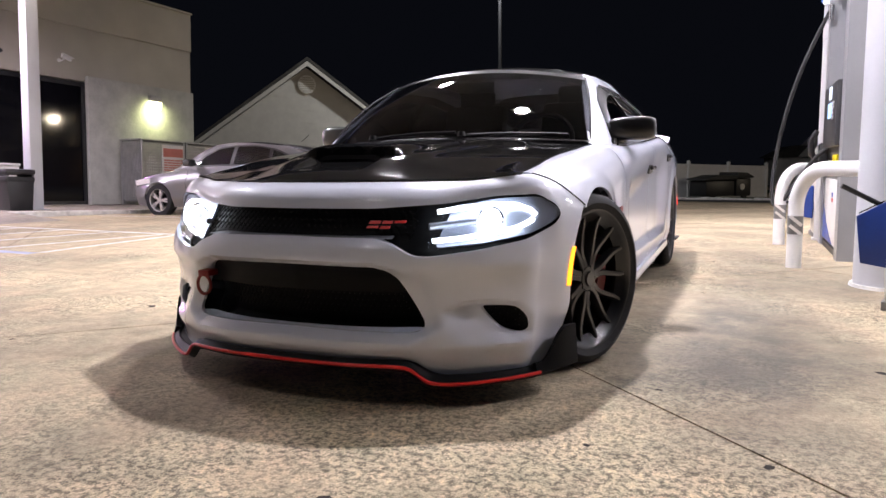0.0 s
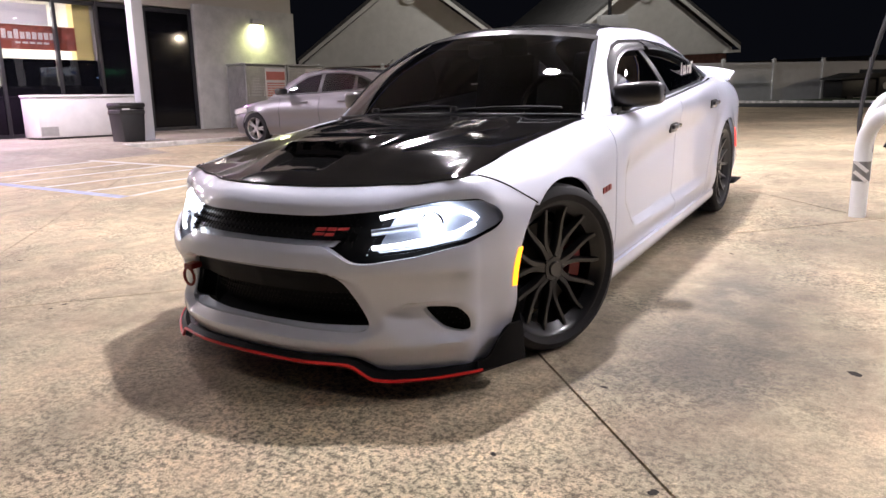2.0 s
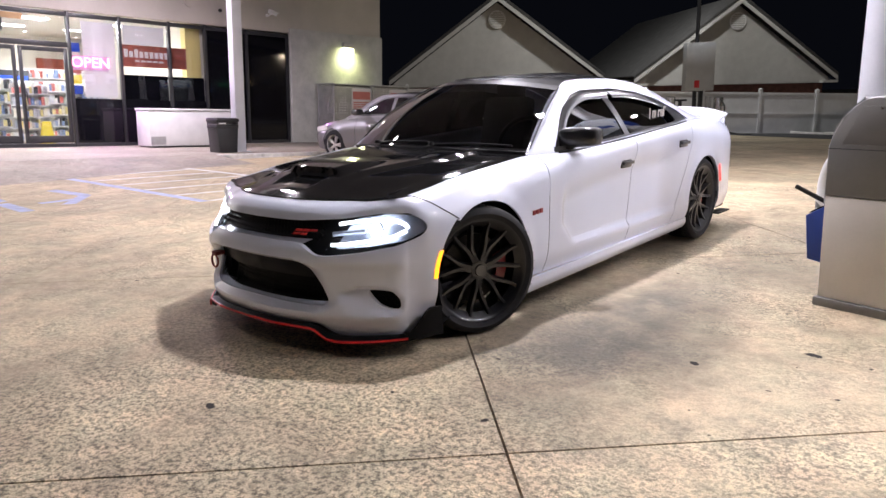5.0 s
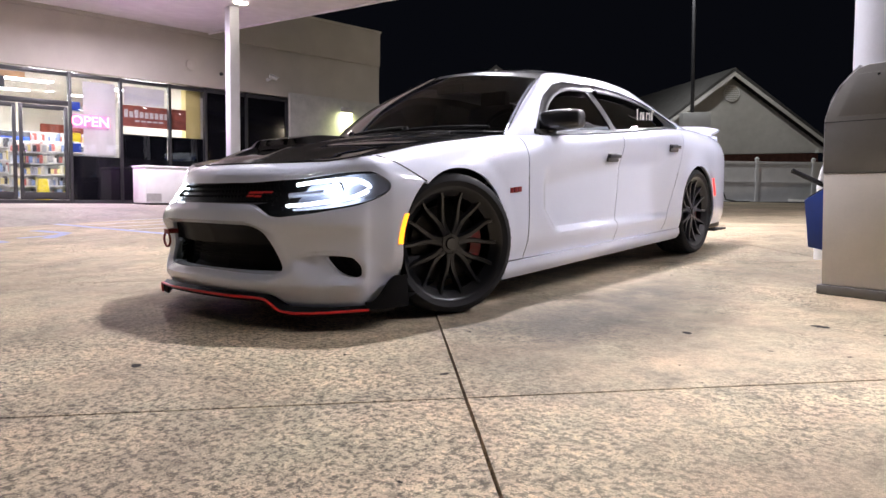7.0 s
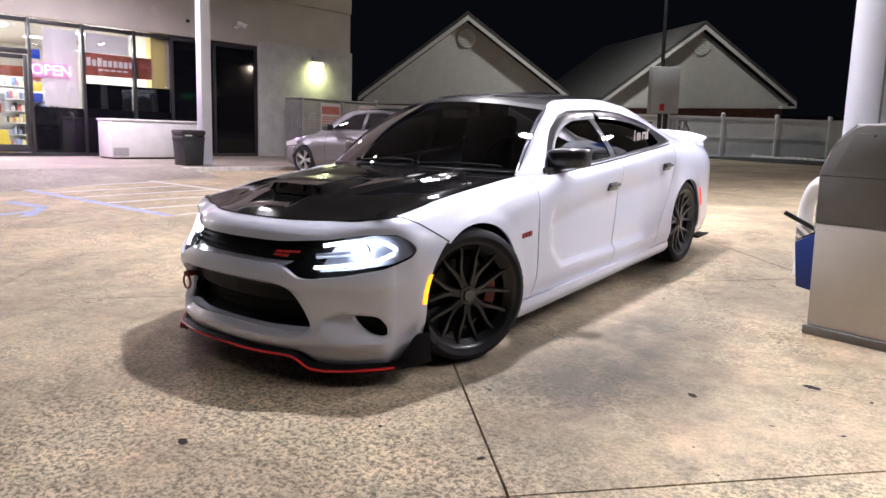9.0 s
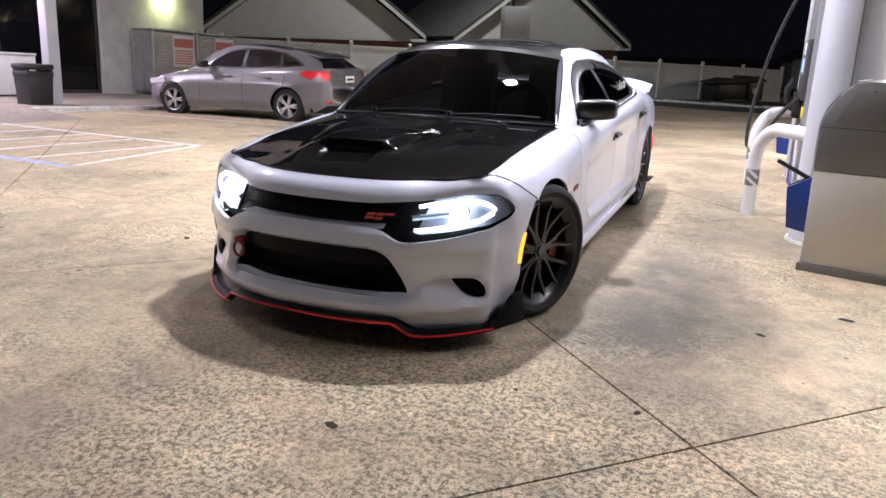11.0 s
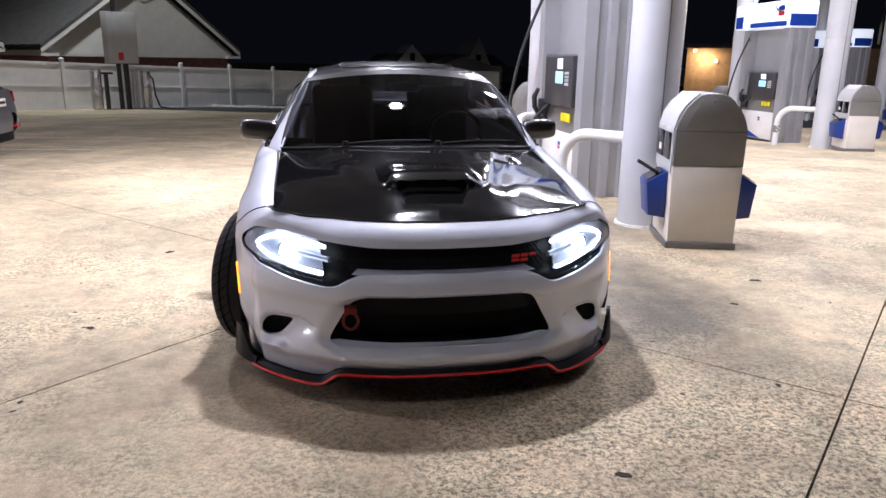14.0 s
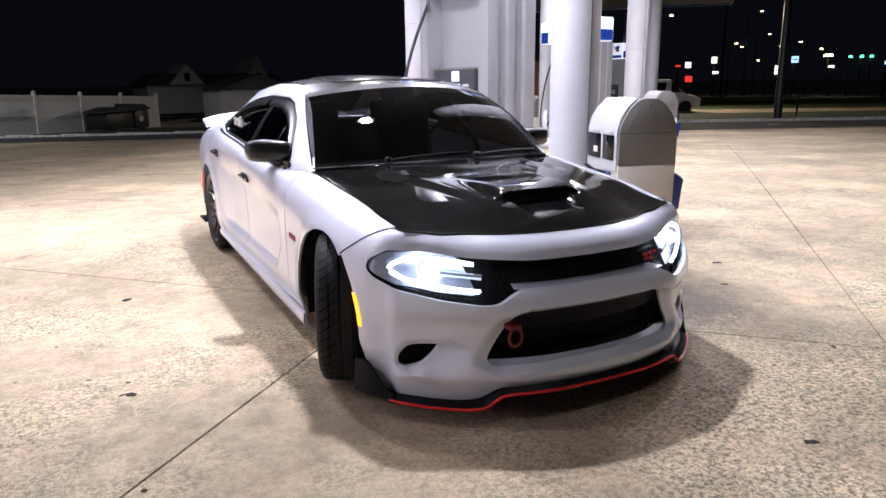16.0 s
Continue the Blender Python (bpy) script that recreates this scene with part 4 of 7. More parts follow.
def service_unit(at, rz=0.0):
    """Windscreen-wash and litter unit; its broad end faces local -y."""
    s = thing("service_unit", "rounded grey and white forecourt litter and squeegee unit", "litter bin", at @ pose(0, 0, 0, 0, 0, rz), "service units")
    w, d = 0.255, 0.60
    part("plinth", one_box(-w - 0.015, w + 0.015, -0.02, d + 0.02, 0.0, 0.05, 0.004), "unit_gray", s)
    part("lower_body", prism(bmesh.new(), [(-w, 0.052), (w, 0.052), (w + 0.01, 0.65), (-w - 0.01, 0.65)], 0, d, None, 0.008), "unit_white", s, "cream lower body panel")
    prof = [(-w - 0.01, 0.652), (w + 0.01, 0.652), (w + 0.012, 0.92), (w + 0.004, 0.965), (w - 0.02, 1.03), (w - 0.06, 1.095), (w - 0.105, 1.15), (w - 0.15, 1.185), (w - 0.20, 1.20), (-w + 0.20, 1.20), (-w + 0.15, 1.185), (-w + 0.105, 1.15), (-w + 0.06, 1.095), (-w + 0.02, 1.03), (-w - 0.004, 0.965), (-w - 0.012, 0.92)]
    part("upper_body", prism(bmesh.new(), prof, -0.004, d, None, 0.010), "unit_gray", s, "dark grey domed hood")
    dp = [(-w + 0.06, 0.945), (w - 0.06, 0.945), (w - 0.155, 1.155), (-w + 0.155, 1.155)]
    door = part("service_door", prism(bmesh.new(), dp, -0.011, -0.006, None, 0.002), "unit_gray", s)
    part("lock", prism(bmesh.new(), disc(0.008, 10, 0, 1.143), -0.016, -0.012), "steel", door)
    part("seam", one_box(-w - 0.012, w + 0.012, -0.0075, -0.0045, 0.917, 0.921), "dark_frame", s)
    # squeegee side (local -x): pale sloping label plate over open bays
    side = part("side_plate", prism(bmesh.new(), [(-w - 0.022, 0.60), (-w - 0.012, 0.60), (-w - 0.014, 0.925), (-w + 0.016, 1.035), (-w + 0.060, 1.105), (-w + 0.150, 1.195), (-w + 0.145, 1.204), (-w + 0.052, 1.112), (-w + 0.008, 1.040), (-w - 0.022, 0.93)], 0.02, d - 0.02), "unit_lightgray", s, "pale grey side plate with small notices")
    part("label_plate", prism(bmesh.new(), [(-w + 0.055, 1.1135), (-w + 0.058, 1.1120), (-w + 0.138, 1.1980), (-w + 0.135, 1.2000)], 0.08, d - 0.10), "paper", side)
    for y0, y1 in ((0.06, 0.27), (0.31, 0.56)):
        bay = part("open_bay", one_box(-w - 0.030, -w - 0.023, y0, y1, 0.69, 0.90, 0.003), "dark_panel", s, "dark open towel bay")
        if y0 > 0.2:
            part("towel", one_box(-w - 0.036, -w - 0.031, y0 + 0.05, y0 + 0.12, 0.74, 0.79), "paper", bay, "white paper towel")
        part("bay_tag", one_box(-w - 0.029, -w - 0.023, y0 + 0.04, y1 - 0.04, 0.915, 0.935), "paper", s)
    for sg in (-1, 1):
        b = bmesh.new()
        x0 = sg * (w + 0.012)
        prof2 = [(x0, 0.215), (x0 + sg * 0.13, 0.235), (x0 + sg * 0.16, 0.50), (x0 + sg * 0.02, 0.585), (x0, 0.585)]
        prism(b, prof2 if sg > 0 else prof2[::-1], 0.12, 0.42, None, 0.008)
        bucket = part("squeegee_bucket", b, "blue_plastic", s, "blue plastic squeegee water bucket")
        part("bucket_opening", prism(bmesh.new(), [(x0 + sg * 0.03, 0.582), (x0 + sg * 0.150, 0.512), (x0 + sg * 0.152, 0.518), (x0 + sg * 0.032, 0.590)], 0.15, 0.39), "dark_panel", bucket)
        if sg < 0:
            part("squeegee", tube(bmesh.new(), [(x0 - 0.05, 0.22, 0.56), (x0 - 0.17, 0.16, 0.63), (x0 - 0.24, 0.13, 0.67)], 0.014, 8), "black_plastic", s)
    return s


def round_column(x, y, z, top):
    c = thing("canopy_column", "round white painted steel canopy column", "column", Matrix.Translation((x, y, z)), "canopy columns")
    b = bmesh.new()
    cyl(b, 0.222, 0.222, 2.1, None, 40)
    part("shaft", b, "column_paint", c)
    part("shaft_upper", cyl(bmesh.new(), 0.225, 0.225, top - 2.11, pose(0, 0, 2.104), 40), "column_paint", c)
    part("grout", cyl(bmesh.new(), 0.245, 0.240, 0.02, None, 40), "kerb", c)
    part("seam", one_box(-0.006, 0.006, -0.2255, -0.219, 0.02, top, 0), "unit_gray", c)


def guard(x, y, z, tx, ty):
    """Bent tube guard: rises, bows over and runs level to the column at tx, ty."""
    g = thing("pipe_guard", "bent white pipe guard with grey striped band", "bollard", Matrix.Translation((x, y, z)), "pipe guards")
    R, way = 0.30, Vector((tx - x, ty - y, 0))
    reach, way = way.length - 0.20, way.normalized()
    pts = [(0, 0, 0.0), (0, 0, 0.25), (0, 0, 0.46)]
    for k in range(1, 11):
        a = k / 10 * math.pi / 2
        pts.append(tuple(way * (R * (1 - math.cos(a))) + Vector((0, 0, 0.46 + R * math.sin(a)))))
    pts.append(tuple(way * reach + Vector((0, 0, 0.76))))
    part("pipe", tube(bmesh.new(), pts, 0.055, 16), "white_paint", g)
    bnd = part("band", cyl(bmesh.new(), 0.0565, 0.0565, 0.14, pose(0, 0, 0.26), 20), "unit_gray", g, "grey reflective band")
    for k in (-1, 1):
        part("stripe", one_box(-0.055, 0.055, -0.0605, -0.055, -0.012, 0.012, 0, pose(0, 0, 0.33 + k * 0.035, 0, 40, 0)), "paper", bnd)


def fuel_pump(x, y, z):
    f = thing("fuel_pump", "tall grey fuel dispenser with screen, hoses and lit header", "fuel pump", Matrix.Translation((x, y, z)), "fuel pumps")
    # end towers with a grooved front
    for y0, sy in ((-1.05, 1), (0.62, -1)):
        b = bmesh.new()
        prof = [(-0.30, 0), (-0.17, 0), (-0.15, 0.035), (-0.06, 0.035), (-0.04, 0), (0.04, 0), (0.06, 0.035), (0.15, 0.035), (0.17, 0), (0.30, 0), (0.30, 0.20), (-0.30, 0.20)]
        vs0 = [b.verts.new((px, y0 + sy * py, 0.0)) for px, py in prof]
        vs1 = [b.verts.new((px, y0 + sy * py, 2.42)) for px, py in prof]
        b.faces.new(vs0[::-1]), b.faces.new(vs1)
        for k in range(len(prof)):
            q = (k + 1) % len(prof)
            b.faces.new((vs0[k], vs0[q], vs1[q], vs1[k]))
        part("tower", b, "panel_gray", f, "profiled pale grey end tower", 20)
    part("cabinet", one_box(-0.26, 0.26, -0.845, 0.415, 0.06, 1.52, 0.01), "unit_gray", f)
    part("upper_back", one_box(-0.10, 0.10, -0.845, 0.415, 1.525, 2.42), "panel_gray", f)
    part("plinth", one_box(-0.28, 0.28, -0.846, 0.416, 0, 0.055), "dark_frame", f)
    for sg in (-1, 1):
        def m(a0, a1):
            return (a0, a1) if sg > 0 else (-a1, -a0)
        low = part("lower_panel", one_box(*m(0.262, 0.275), -0.83, 0.40, 0.07, 0.66, 0.005), "white_paint", f, "white lower panel with blue sweep")
        b = bmesh.new()
        sw = [(-0.42, 0.08), (0.42, 0.08), (0.42, 0.40), (0.15, 0.24), (-0.2, 0.13)]
        prism(b, [(yy, zz) for yy, zz in sw], 0.276, 0.279)
        bmesh.ops.transform(b, matrix=Matrix(((0, sg, 0, 0), (1, 0, 0, 0), (0, 0, 1, 0), (0, 0, 0, 1))), verts=b.verts)
        part("blue_sweep", b, "sign_blue", low)
        b = one_box(*m(0.276, 0.280), -0.34, -0.26, 0.50, 0.54)
        part("logo_chip", b, "sign_blue", low)
        part("logo_chip", one_box(*m(0.276, 0.280), -0.34, -0.26, 0.455, 0.49), "sign_red", low)
        head = part("control_head", one_box(*m(0.262, 0.335), -0.80, 0.20, 0.95, 1.50, 0.02), "head_gray", f, "dark grey sloping control head")
        part("screen", one_box(*m(0.337, 0.343), -0.50, -0.24, 1.20, 1.33, 0.004), "screen_lit", head, "lit blue display screen")
        part("price_panel", one_box(*m(0.337, 0.343), -0.48, -0.30, 1.36, 1.47, 0.004), "sign_lit", head)
        for i in range(4):
            for j in range(3):
                part("key", one_box(*m(0.337, 0.346), -0.70 + j * 0.045, -0.665 + j * 0.045, 1.18 + i * 0.04, 1.21 + i * 0.04, 0.003), "unit_lightgray", head)
        for i in range(3):
            part("grade_button", one_box(*m(0.276, 0.30), -0.66 + i * 0.11, -0.58 + i * 0.11, 0.78, 0.88, 0.01), "yellow", f)
        part("handle_boot", one_box(*m(0.276, 0.36), 0.20, 0.38, 0.72, 1.0, 0.02), "black_plastic", f)
        noz = bmesh.new()
        tube(noz, [(sg * 0.36, 0.29, 0.80), (sg * 0.42, 0.29, 0.90), (sg * 0.43, 0.29, 1.02), (sg * 0.38, 0.29, 1.12)], lambda t: 0.022 + 0.012 * math.sin(t * 3), 10)
        part("nozzle", noz, "black_plastic", f, "black fuel nozzle in its boot")
        hp = []
        for k in range(25):
            t = k / 24
            hp.append((sg * (0.30 + 0.46 * math.sin(math.pi * t)), 0.36 - 0.30 * t + 0.1 * math.sin(math.pi * t), 2.30 * (1 - t) ** 1.6 + 0.95 * t ** 1.3 - 1.05 * math.sin(math.pi * t) ** 2 * t ** 0.8))
        part("hose", tube(bmesh.new(), hp, 0.019, 10), "black_rubber", f, "hanging black rubber fuel hose")
        part("hose_collar", cyl(bmesh.new(), 0.026, 0.026, 0.14, pose(sg * 0.305, 0.36, 2.18), 12), "steel", f)
    hd = part("header_sign", one_box(-0.34, 0.34, -1.02, 1.02, 2.43, 2.98, 0.05), "sign_lit", f, "back-lit white header with blue band")
    for sg in (-1, 1):
        def m(a0, a1):
            return (a0, a1) if sg > 0 else (-a1, -a0)
        part("header_band", one_box(*m(0.343, 0.350), -0.98, 0.35, 2.46, 2.56), "sign_blue", hd)
        part("header_band", one_box(*m(0.343, 0.350), 0.66, 0.95, 2.46, 2.72), "sign_blue", hd)
        part("logo_chip", one_box(*m(0.343, 0.350), -0.86, -0.66, 2.78, 2.87), "sign_blue", hd)
        part("logo_chip", one_box(*m(0.343, 0.350), -0.86, -0.66, 2.67, 2.76), "sign_red", hd)
        t = words("Self", 0.22, 0.003, "dark_frame", hd, pose(sg * 0.347, sg * 0.68, 2.82, 90, 0, 90 * sg))
    ln = one_box(-0.30, 0.30, -1.027, -1.021, 2.46, 2.70)
    part("header_band", ln, "sign_blue", hd)
    return f


for o in ISLANDS:
    base = Matrix.Translation((o.x - 0.015, o.y + 0.06, gz(o.x, o.y)))
    service_unit(base, -14)
    top = CANOPY_Z - gz(o.x, o.y) - 0.003
    round_column(o.x - 0.09, o.y + 0.99, gz(o.x, o.y + 0.99), top)
    fuel_pump(o.x + 0.02, o.y + 3.30, gz(o.x, o.y + 3.3))
    round_column(o.x - 0.07, o.y + 4.30, gz(o.x, o.y + 4.30), top + 0.03)
    service_unit(Matrix.Translation((o.x, o.y + 5.25, gz(o.x, o.y + 5.25))), 180)
    guard(o.x - 0.62, o.y + 1.76, gz(o.x, o.y + 1.76), o.x - 0.09, o.y + 0.99)
    guard(o.x - 0.66, o.y + 3.55, gz(o.x, o.y + 3.55), o.x - 0.07, o.y + 4.30)

# ---- the white sedan: nose towards -y, front axle at y = 0 ----
def paint_mat(name, base, coat=1.0, rough=0.35, metal=0.0, flake=0.0):
    m, nt, bs = nodes_of(name)
    big = noise_of(nt, 1.6, 5)
    c = mix(nt, ramp(nt, big, 0.35, 0.7), tuple(v * 0.95 for v in base), base)
    nt.links.new(c, bs.inputs["Base Color"])
    dust = noise_of(nt, 9, 6, 0.7)
    r = nt.nodes.new("ShaderNodeMapRange")
    r.inputs[3].default_value, r.inputs[4].default_value = rough - 0.08, rough + 0.12
    nt.links.new(dust, r.inputs[0]), nt.links.new(r.outputs[0], bs.inputs["Roughness"])
    bs.inputs["Metallic"].default_value = metal
    bs.inputs["Coat Weight"].default_value = coat
    k = nt.nodes.new("ShaderNodeMapRange")
    k.inputs[3].default_value, k.inputs[4].default_value = 0.02, 0.09
    nt.links.new(dust, k.inputs[0]), nt.links.new(k.outputs[0], bs.inputs["Coat Roughness"])
    return m


def carbon_mat(name):
    """Lacquered woven carbon: a fine twill under clear coat."""
    m, nt, bs = nodes_of(name)
    c = nt.nodes.new("ShaderNodeTexCoord")
    ch = node(nt, "ShaderNodeTexChecker", Scale=260.0)
    ch.inputs[1].default_value, ch.inputs[2].default_value = (0.003, 0.003, 0.0033, 1), (0.007, 0.007, 0.0073, 1)
    nt.links.new(c.outputs["Object"], ch.inputs[0])
    dust = noise_of(nt, 5, 7, 0.7)
    nt.links.new(mix(nt, ramp(nt, dust, 0.5, 0.9), ch.outputs[0], (0.009, 0.009, 0.009)), bs.inputs["Base Color"])
    bs.inputs["Roughness"].default_value = 0.6
    bs.inputs["Specular IOR Level"].default_value = 0.0
    bs.inputs["Coat Weight"].default_value = 1.0
    k = nt.nodes.new("ShaderNodeMapRange")
    k.inputs[3].default_value, k.inputs[4].default_value = 0.04, 0.11
    nt.links.new(dust, k.inputs[0]), nt.links.new(k.outputs[0], bs.inputs["Coat Roughness"])
    return m


M.update({
    "car_white": paint_mat("car_white", (0.75, 0.785, 0.90)),
    "carbon": carbon_mat("carbon"),
    "gloss_black": paint_mat("gloss_black", (0.012, 0.012, 0.013), 1.0, 0.3),
    "satin_black": plain("satin_black", (0.006, 0.006, 0.007), 0.5, var=0.15, spec=0.15),
    "mesh_black": plain("mesh_black", (0.005, 0.005, 0.0055), 0.5, var=0.15, spec=0.12),
    "wheel_black": plain("wheel_black", (0.010, 0.010, 0.011), 0.30, var=0.15, coat=0.3, rvar=0.05, spec=0.45),
    "tyre": plain("tyre", (0.017, 0.017, 0.0185), 0.66, var=0.2, scale=9, bump=0.1, spec=0.25),
    "caliper_red": plain("caliper_red", (0.20, 0.010, 0.010), 0.35, var=0.1),
    "brake_steel": plain("brake_steel", (0.035, 0.034, 0.034), 0.45, metal=1.0, var=0.15, scale=9),
    "badge_red": plain("badge_red", (0.30, 0.02, 0.025), 0.35, var=0.2),
    "red_trim": plain("red_trim", (0.75, 0.025, 0.02), 0.4, var=0.08),
    "tint_glass": glass_mat("tint_glass", (0.10, 0.10, 0.105)),
    "screen_glass": glass_mat("screen_glass", (0.16, 0.16, 0.17)),
    "lamp_clear": glass_mat("lamp_clear", (0.96, 0.97, 1.0)),
    "led_white": glow("led_white", (0.80, 0.90, 1.0), 8),
    "led_core": glow("led_core", (0.84, 0.92, 1.0), 14),
    "marker_amber": glow("marker_amber", (1.0, 0.36, 0.02), 2.2),
    "marker_red": glow("marker_red", (1.0, 0.04, 0.03), 1.6),
    "lamp_bowl": plain("lamp_bowl", (0.42, 0.45, 0.53), 0.40, metal=0.5, var=0.12, scale=20),
    "chrome": plain("chrome", (0.75, 0.76, 0.78), 0.08, metal=1.0, var=0.03, rvar=0.02),
    "groove_black": plain("groove_black", (0.004, 0.004, 0.004), 0.9, var=0.1, spec=0.1),
    "seat_cloth": plain("seat_cloth", (0.03, 0.03, 0.032), 0.8, var=0.2),
})


def curve(*pairs):
    """A smooth function through (x, y) pairs."""
    xs, ys = [p[0] for p in pairs], [p[1] for p in pairs]
    n = len(xs)
    sl = [(ys[i + 1] - ys[i]) / (xs[i + 1] - xs[i]) for i in range(n - 1)]
    tg = [sl[0]] + [0.0 if sl[i - 1] * sl[i] <= 0 else 2 * sl[i - 1] * sl[i] / (sl[i - 1] + sl[i]) for i in range(1, n - 1)] + [sl[-1]]

    def f(x):
        if x <= xs[0]:
            return ys[0]
        if x >= xs[-1]:
            return ys[-1]
        i = next(k for k in range(n - 1) if x <= xs[k + 1])
        h = xs[i + 1] - xs[i]
        t = (x - xs[i]) / h
        return (ys[i] * (1 + 2 * t) * (1 - t) ** 2 + tg[i] * h * t * (1 - t) ** 2 + ys[i + 1] * t * t * (3 - 2 * t) + tg[i + 1] * h * t * t * (t - 1))
    return f


def sm(a, b, x):
    t = min(1.0, max(0.0, (x - a) / (b - a)))
    return t * t * (3 - 2 * t)


def finish(ob, thick=0.0, cuts=(), keep=None, offset=-1.0, tidy=False, centre=None):
    """Gives the sheet a thickness, cuts the prisms out of it (or keeps what lies in one), and stores the result as a plain mesh."""
    made = []
    if centre is not None:
        out = sum((p.center - centre).normalized().dot(p.normal) * p.area for p in ob.data.polygons)
        offset = -1.0 if out > 0 else 1.0
    if thick:
        md = ob.modifiers.new("thick", "SOLIDIFY")
        md.thickness, md.offset = thick, offset
    for op, cut in [("DIFFERENCE", c) for c in cuts] + ([("INTERSECT", keep)] if keep else []):
        me = bpy.data.meshes.new("cutter")
        bmesh.ops.recalc_face_normals(cut, faces=cut.faces[:])
        cut.to_mesh(me)
        cut.free()
        c = new("cutter", me)
        c.parent = ob.parent
        made.append(c)
        md = ob.modifiers.new("cut", "BOOLEAN")
        md.operation, md.solver, md.object, md.use_self = op, "EXACT", c, tidy
    mats = list(ob.data.materials)
    me = bpy.data.meshes.new_from_object(ob.evaluated_get(bpy.context.evaluated_depsgraph_get()))
    me.materials.clear()
    for m in mats:
        me.materials.append(m)
    me.polygons.foreach_set("use_smooth", [True] * len(me.polygons))
    me.polygons.foreach_set("material_index", [0] * len(me.polygons))
    me.set_sharp_from_angle(angle=radians(32))
    ob.modifiers.clear()
    ob.data = me
    for c in made:
        bpy.data.objects.remove(c)
    return ob


BODY_MID = Vector((0, 1.5, 0.45))
car = thing("sedan", "white sports sedan with black carbon hood and red-edged lip", "car")
HUB_Z, WHEELBASE, ARCH = 0.345, 3.058, 0.368

# ---- sections of the body sides ----
half_w = curve((-0.5, 0.80), (-0.40, 0.862), (-0.3, 0.884), (-0.15, 0.900), (0.05, 0.911), (0.3, 0.915), (0.6, 0.917), (1.6, 0.918), (2.5, 0.916), (3.06, 0.912), (3.5, 0.893), (3.8, 0.855), (4.0, 0.79), (4.06, 0.74))
top_x = curve((-0.5, 0.70), (-0.2, 0.722), (0.2, 0.736), (0.6, 0.762), (0.85, 0.838), (1.5, 0.852), (2.4, 0.850), (2.9, 0.800), (3.4, 0.700), (3.7, 0.66), (4.06, 0.60))
top_z = curve((-0.5, 0.766), (-0.43, 0.772), (-0.25, 0.797), (-0.1, 0.824), (0.3, 0.868), (0.6, 0.895), (0.85, 0.897), (1.53, 0.925), (2.46, 0.985), (2.9, 1.005), (3.3, 1.015), (3.7, 1.0), (4.06, 0.98))
crease_z = curve((-0.5, 0.565), (-0.2, 0.60), (0.2, 0.665), (0.6, 0.72), (0.82, 0.755), (1.43, 0.836), (1.83, 0.868), (2.4, 0.87), (3.06, 0.78), (3.5, 0.76), (4.06, 0.74))
SILL_Z = 0.215


def side_x(y, z):
    w, zc, zt = half_w(y), crease_z(y), top_z(y)
    low = 0.030 * (1 - sm(0.20, 0.36, z)) ** 1.5
    x = w - low
    # hollow pressed into the doors
    hollow = sm(0.72 + 0.9 * max(0, 0.48 - z), 0.82 + 0.9 * max(0, 0.48 - z), y) * (1 - sm(2.1, 2.6, y)) * sm(0.325, 0.375, z) * (1 - sm(zc - 0.15, zc - 0.005, z) ** 0.7)
    x -= 0.032 * hollow
    # wheel arch flares
    for yc in (0.0, WHEELBASE):
        r = math.hypot(y - yc, z - HUB_Z)
        x += 0.012 * (1 - sm(ARCH, ARCH + 0.10, r))
    if z > zc:
        t = min(1.0, (z - zc) / (zt - zc))
        x = top_x(y) + (x - top_x(y)) * math.sqrt(max(0.0, 1 - t ** 2.1))
    return x


seam_y = curve((0.60, -0.165), (0.63, -0.195), (0.655, -0.228), (0.706, -0.296), (0.747, -0.350), (0.773, -0.392))


def shut_front(z):
    """The seam between bumper and fender, as y for a height."""
    return seam_y(z)


# plan outline of the nose, from the centre line round to the wheel arch
nose_y = curve((0, -0.875), (0.2, -0.862), (0.4, -0.812), (0.6, -0.70), (0.75, -0.575), (0.84, -0.45), (0.884, -0.30), (0.902, -0.15), (0.912, 0.05))
PLAN = [(x, nose_y(x)) for x in [0.84 * i / 40 for i in range(41)]] + [(0.84 + 0.072 * math.sin(i / 24 * math.pi / 2) ** 1.0, 0) for i in range(1, 25)]
PLAN = [(x, nose_y(x)) for x, _ in PLAN]
ARC = [0.0]
for (xa, ya), (xb, yb) in zip(PLAN, PLAN[1:]):
    ARC.append(ARC[-1] + math.hypot(xb - xa, yb - ya))


NORMALS = []
for i in range(len(PLAN)):
    (xa, ya), (xb, yb) = PLAN[max(0, i - 3)], PLAN[min(len(PLAN) - 1, i + 3)]
    d = Vector((1.0, 0.0)) if i == 0 else Vector((xb - xa, yb - ya)).normalized()
    NORMALS.append(Vector((d.y, -d.x)))


def plan_at(q):
    """Point and outward normal on the plan outline, q metres from the centre."""
    s = 1 if q >= 0 else -1
    q = min(abs(q), ARC[-1] - 1e-6)
    i = next(k for k in range(len(ARC) - 1) if q <= ARC[k + 1])
    t = (q - ARC[i]) / (ARC[i + 1] - ARC[i])
    (xa, ya), (xb, yb) = PLAN[i], PLAN[i + 1]
    n = NORMALS[i].lerp(NORMALS[i + 1], t).normalized()
    return Vector((s * (xa + (xb - xa) * t), ya + (yb - ya) * t)), Vector((s * n.x, n.y))


def q_for_y(y):
    i = next((k for k in range(1, len(PLAN)) if PLAN[k][1] >= y), len(PLAN) - 1)
    return ARC[i - 1] + (ARC[i] - ARC[i - 1]) * min(1.0, (y - PLAN[i - 1][1]) / (PLAN[i][1] - PLAN[i - 1][1]))


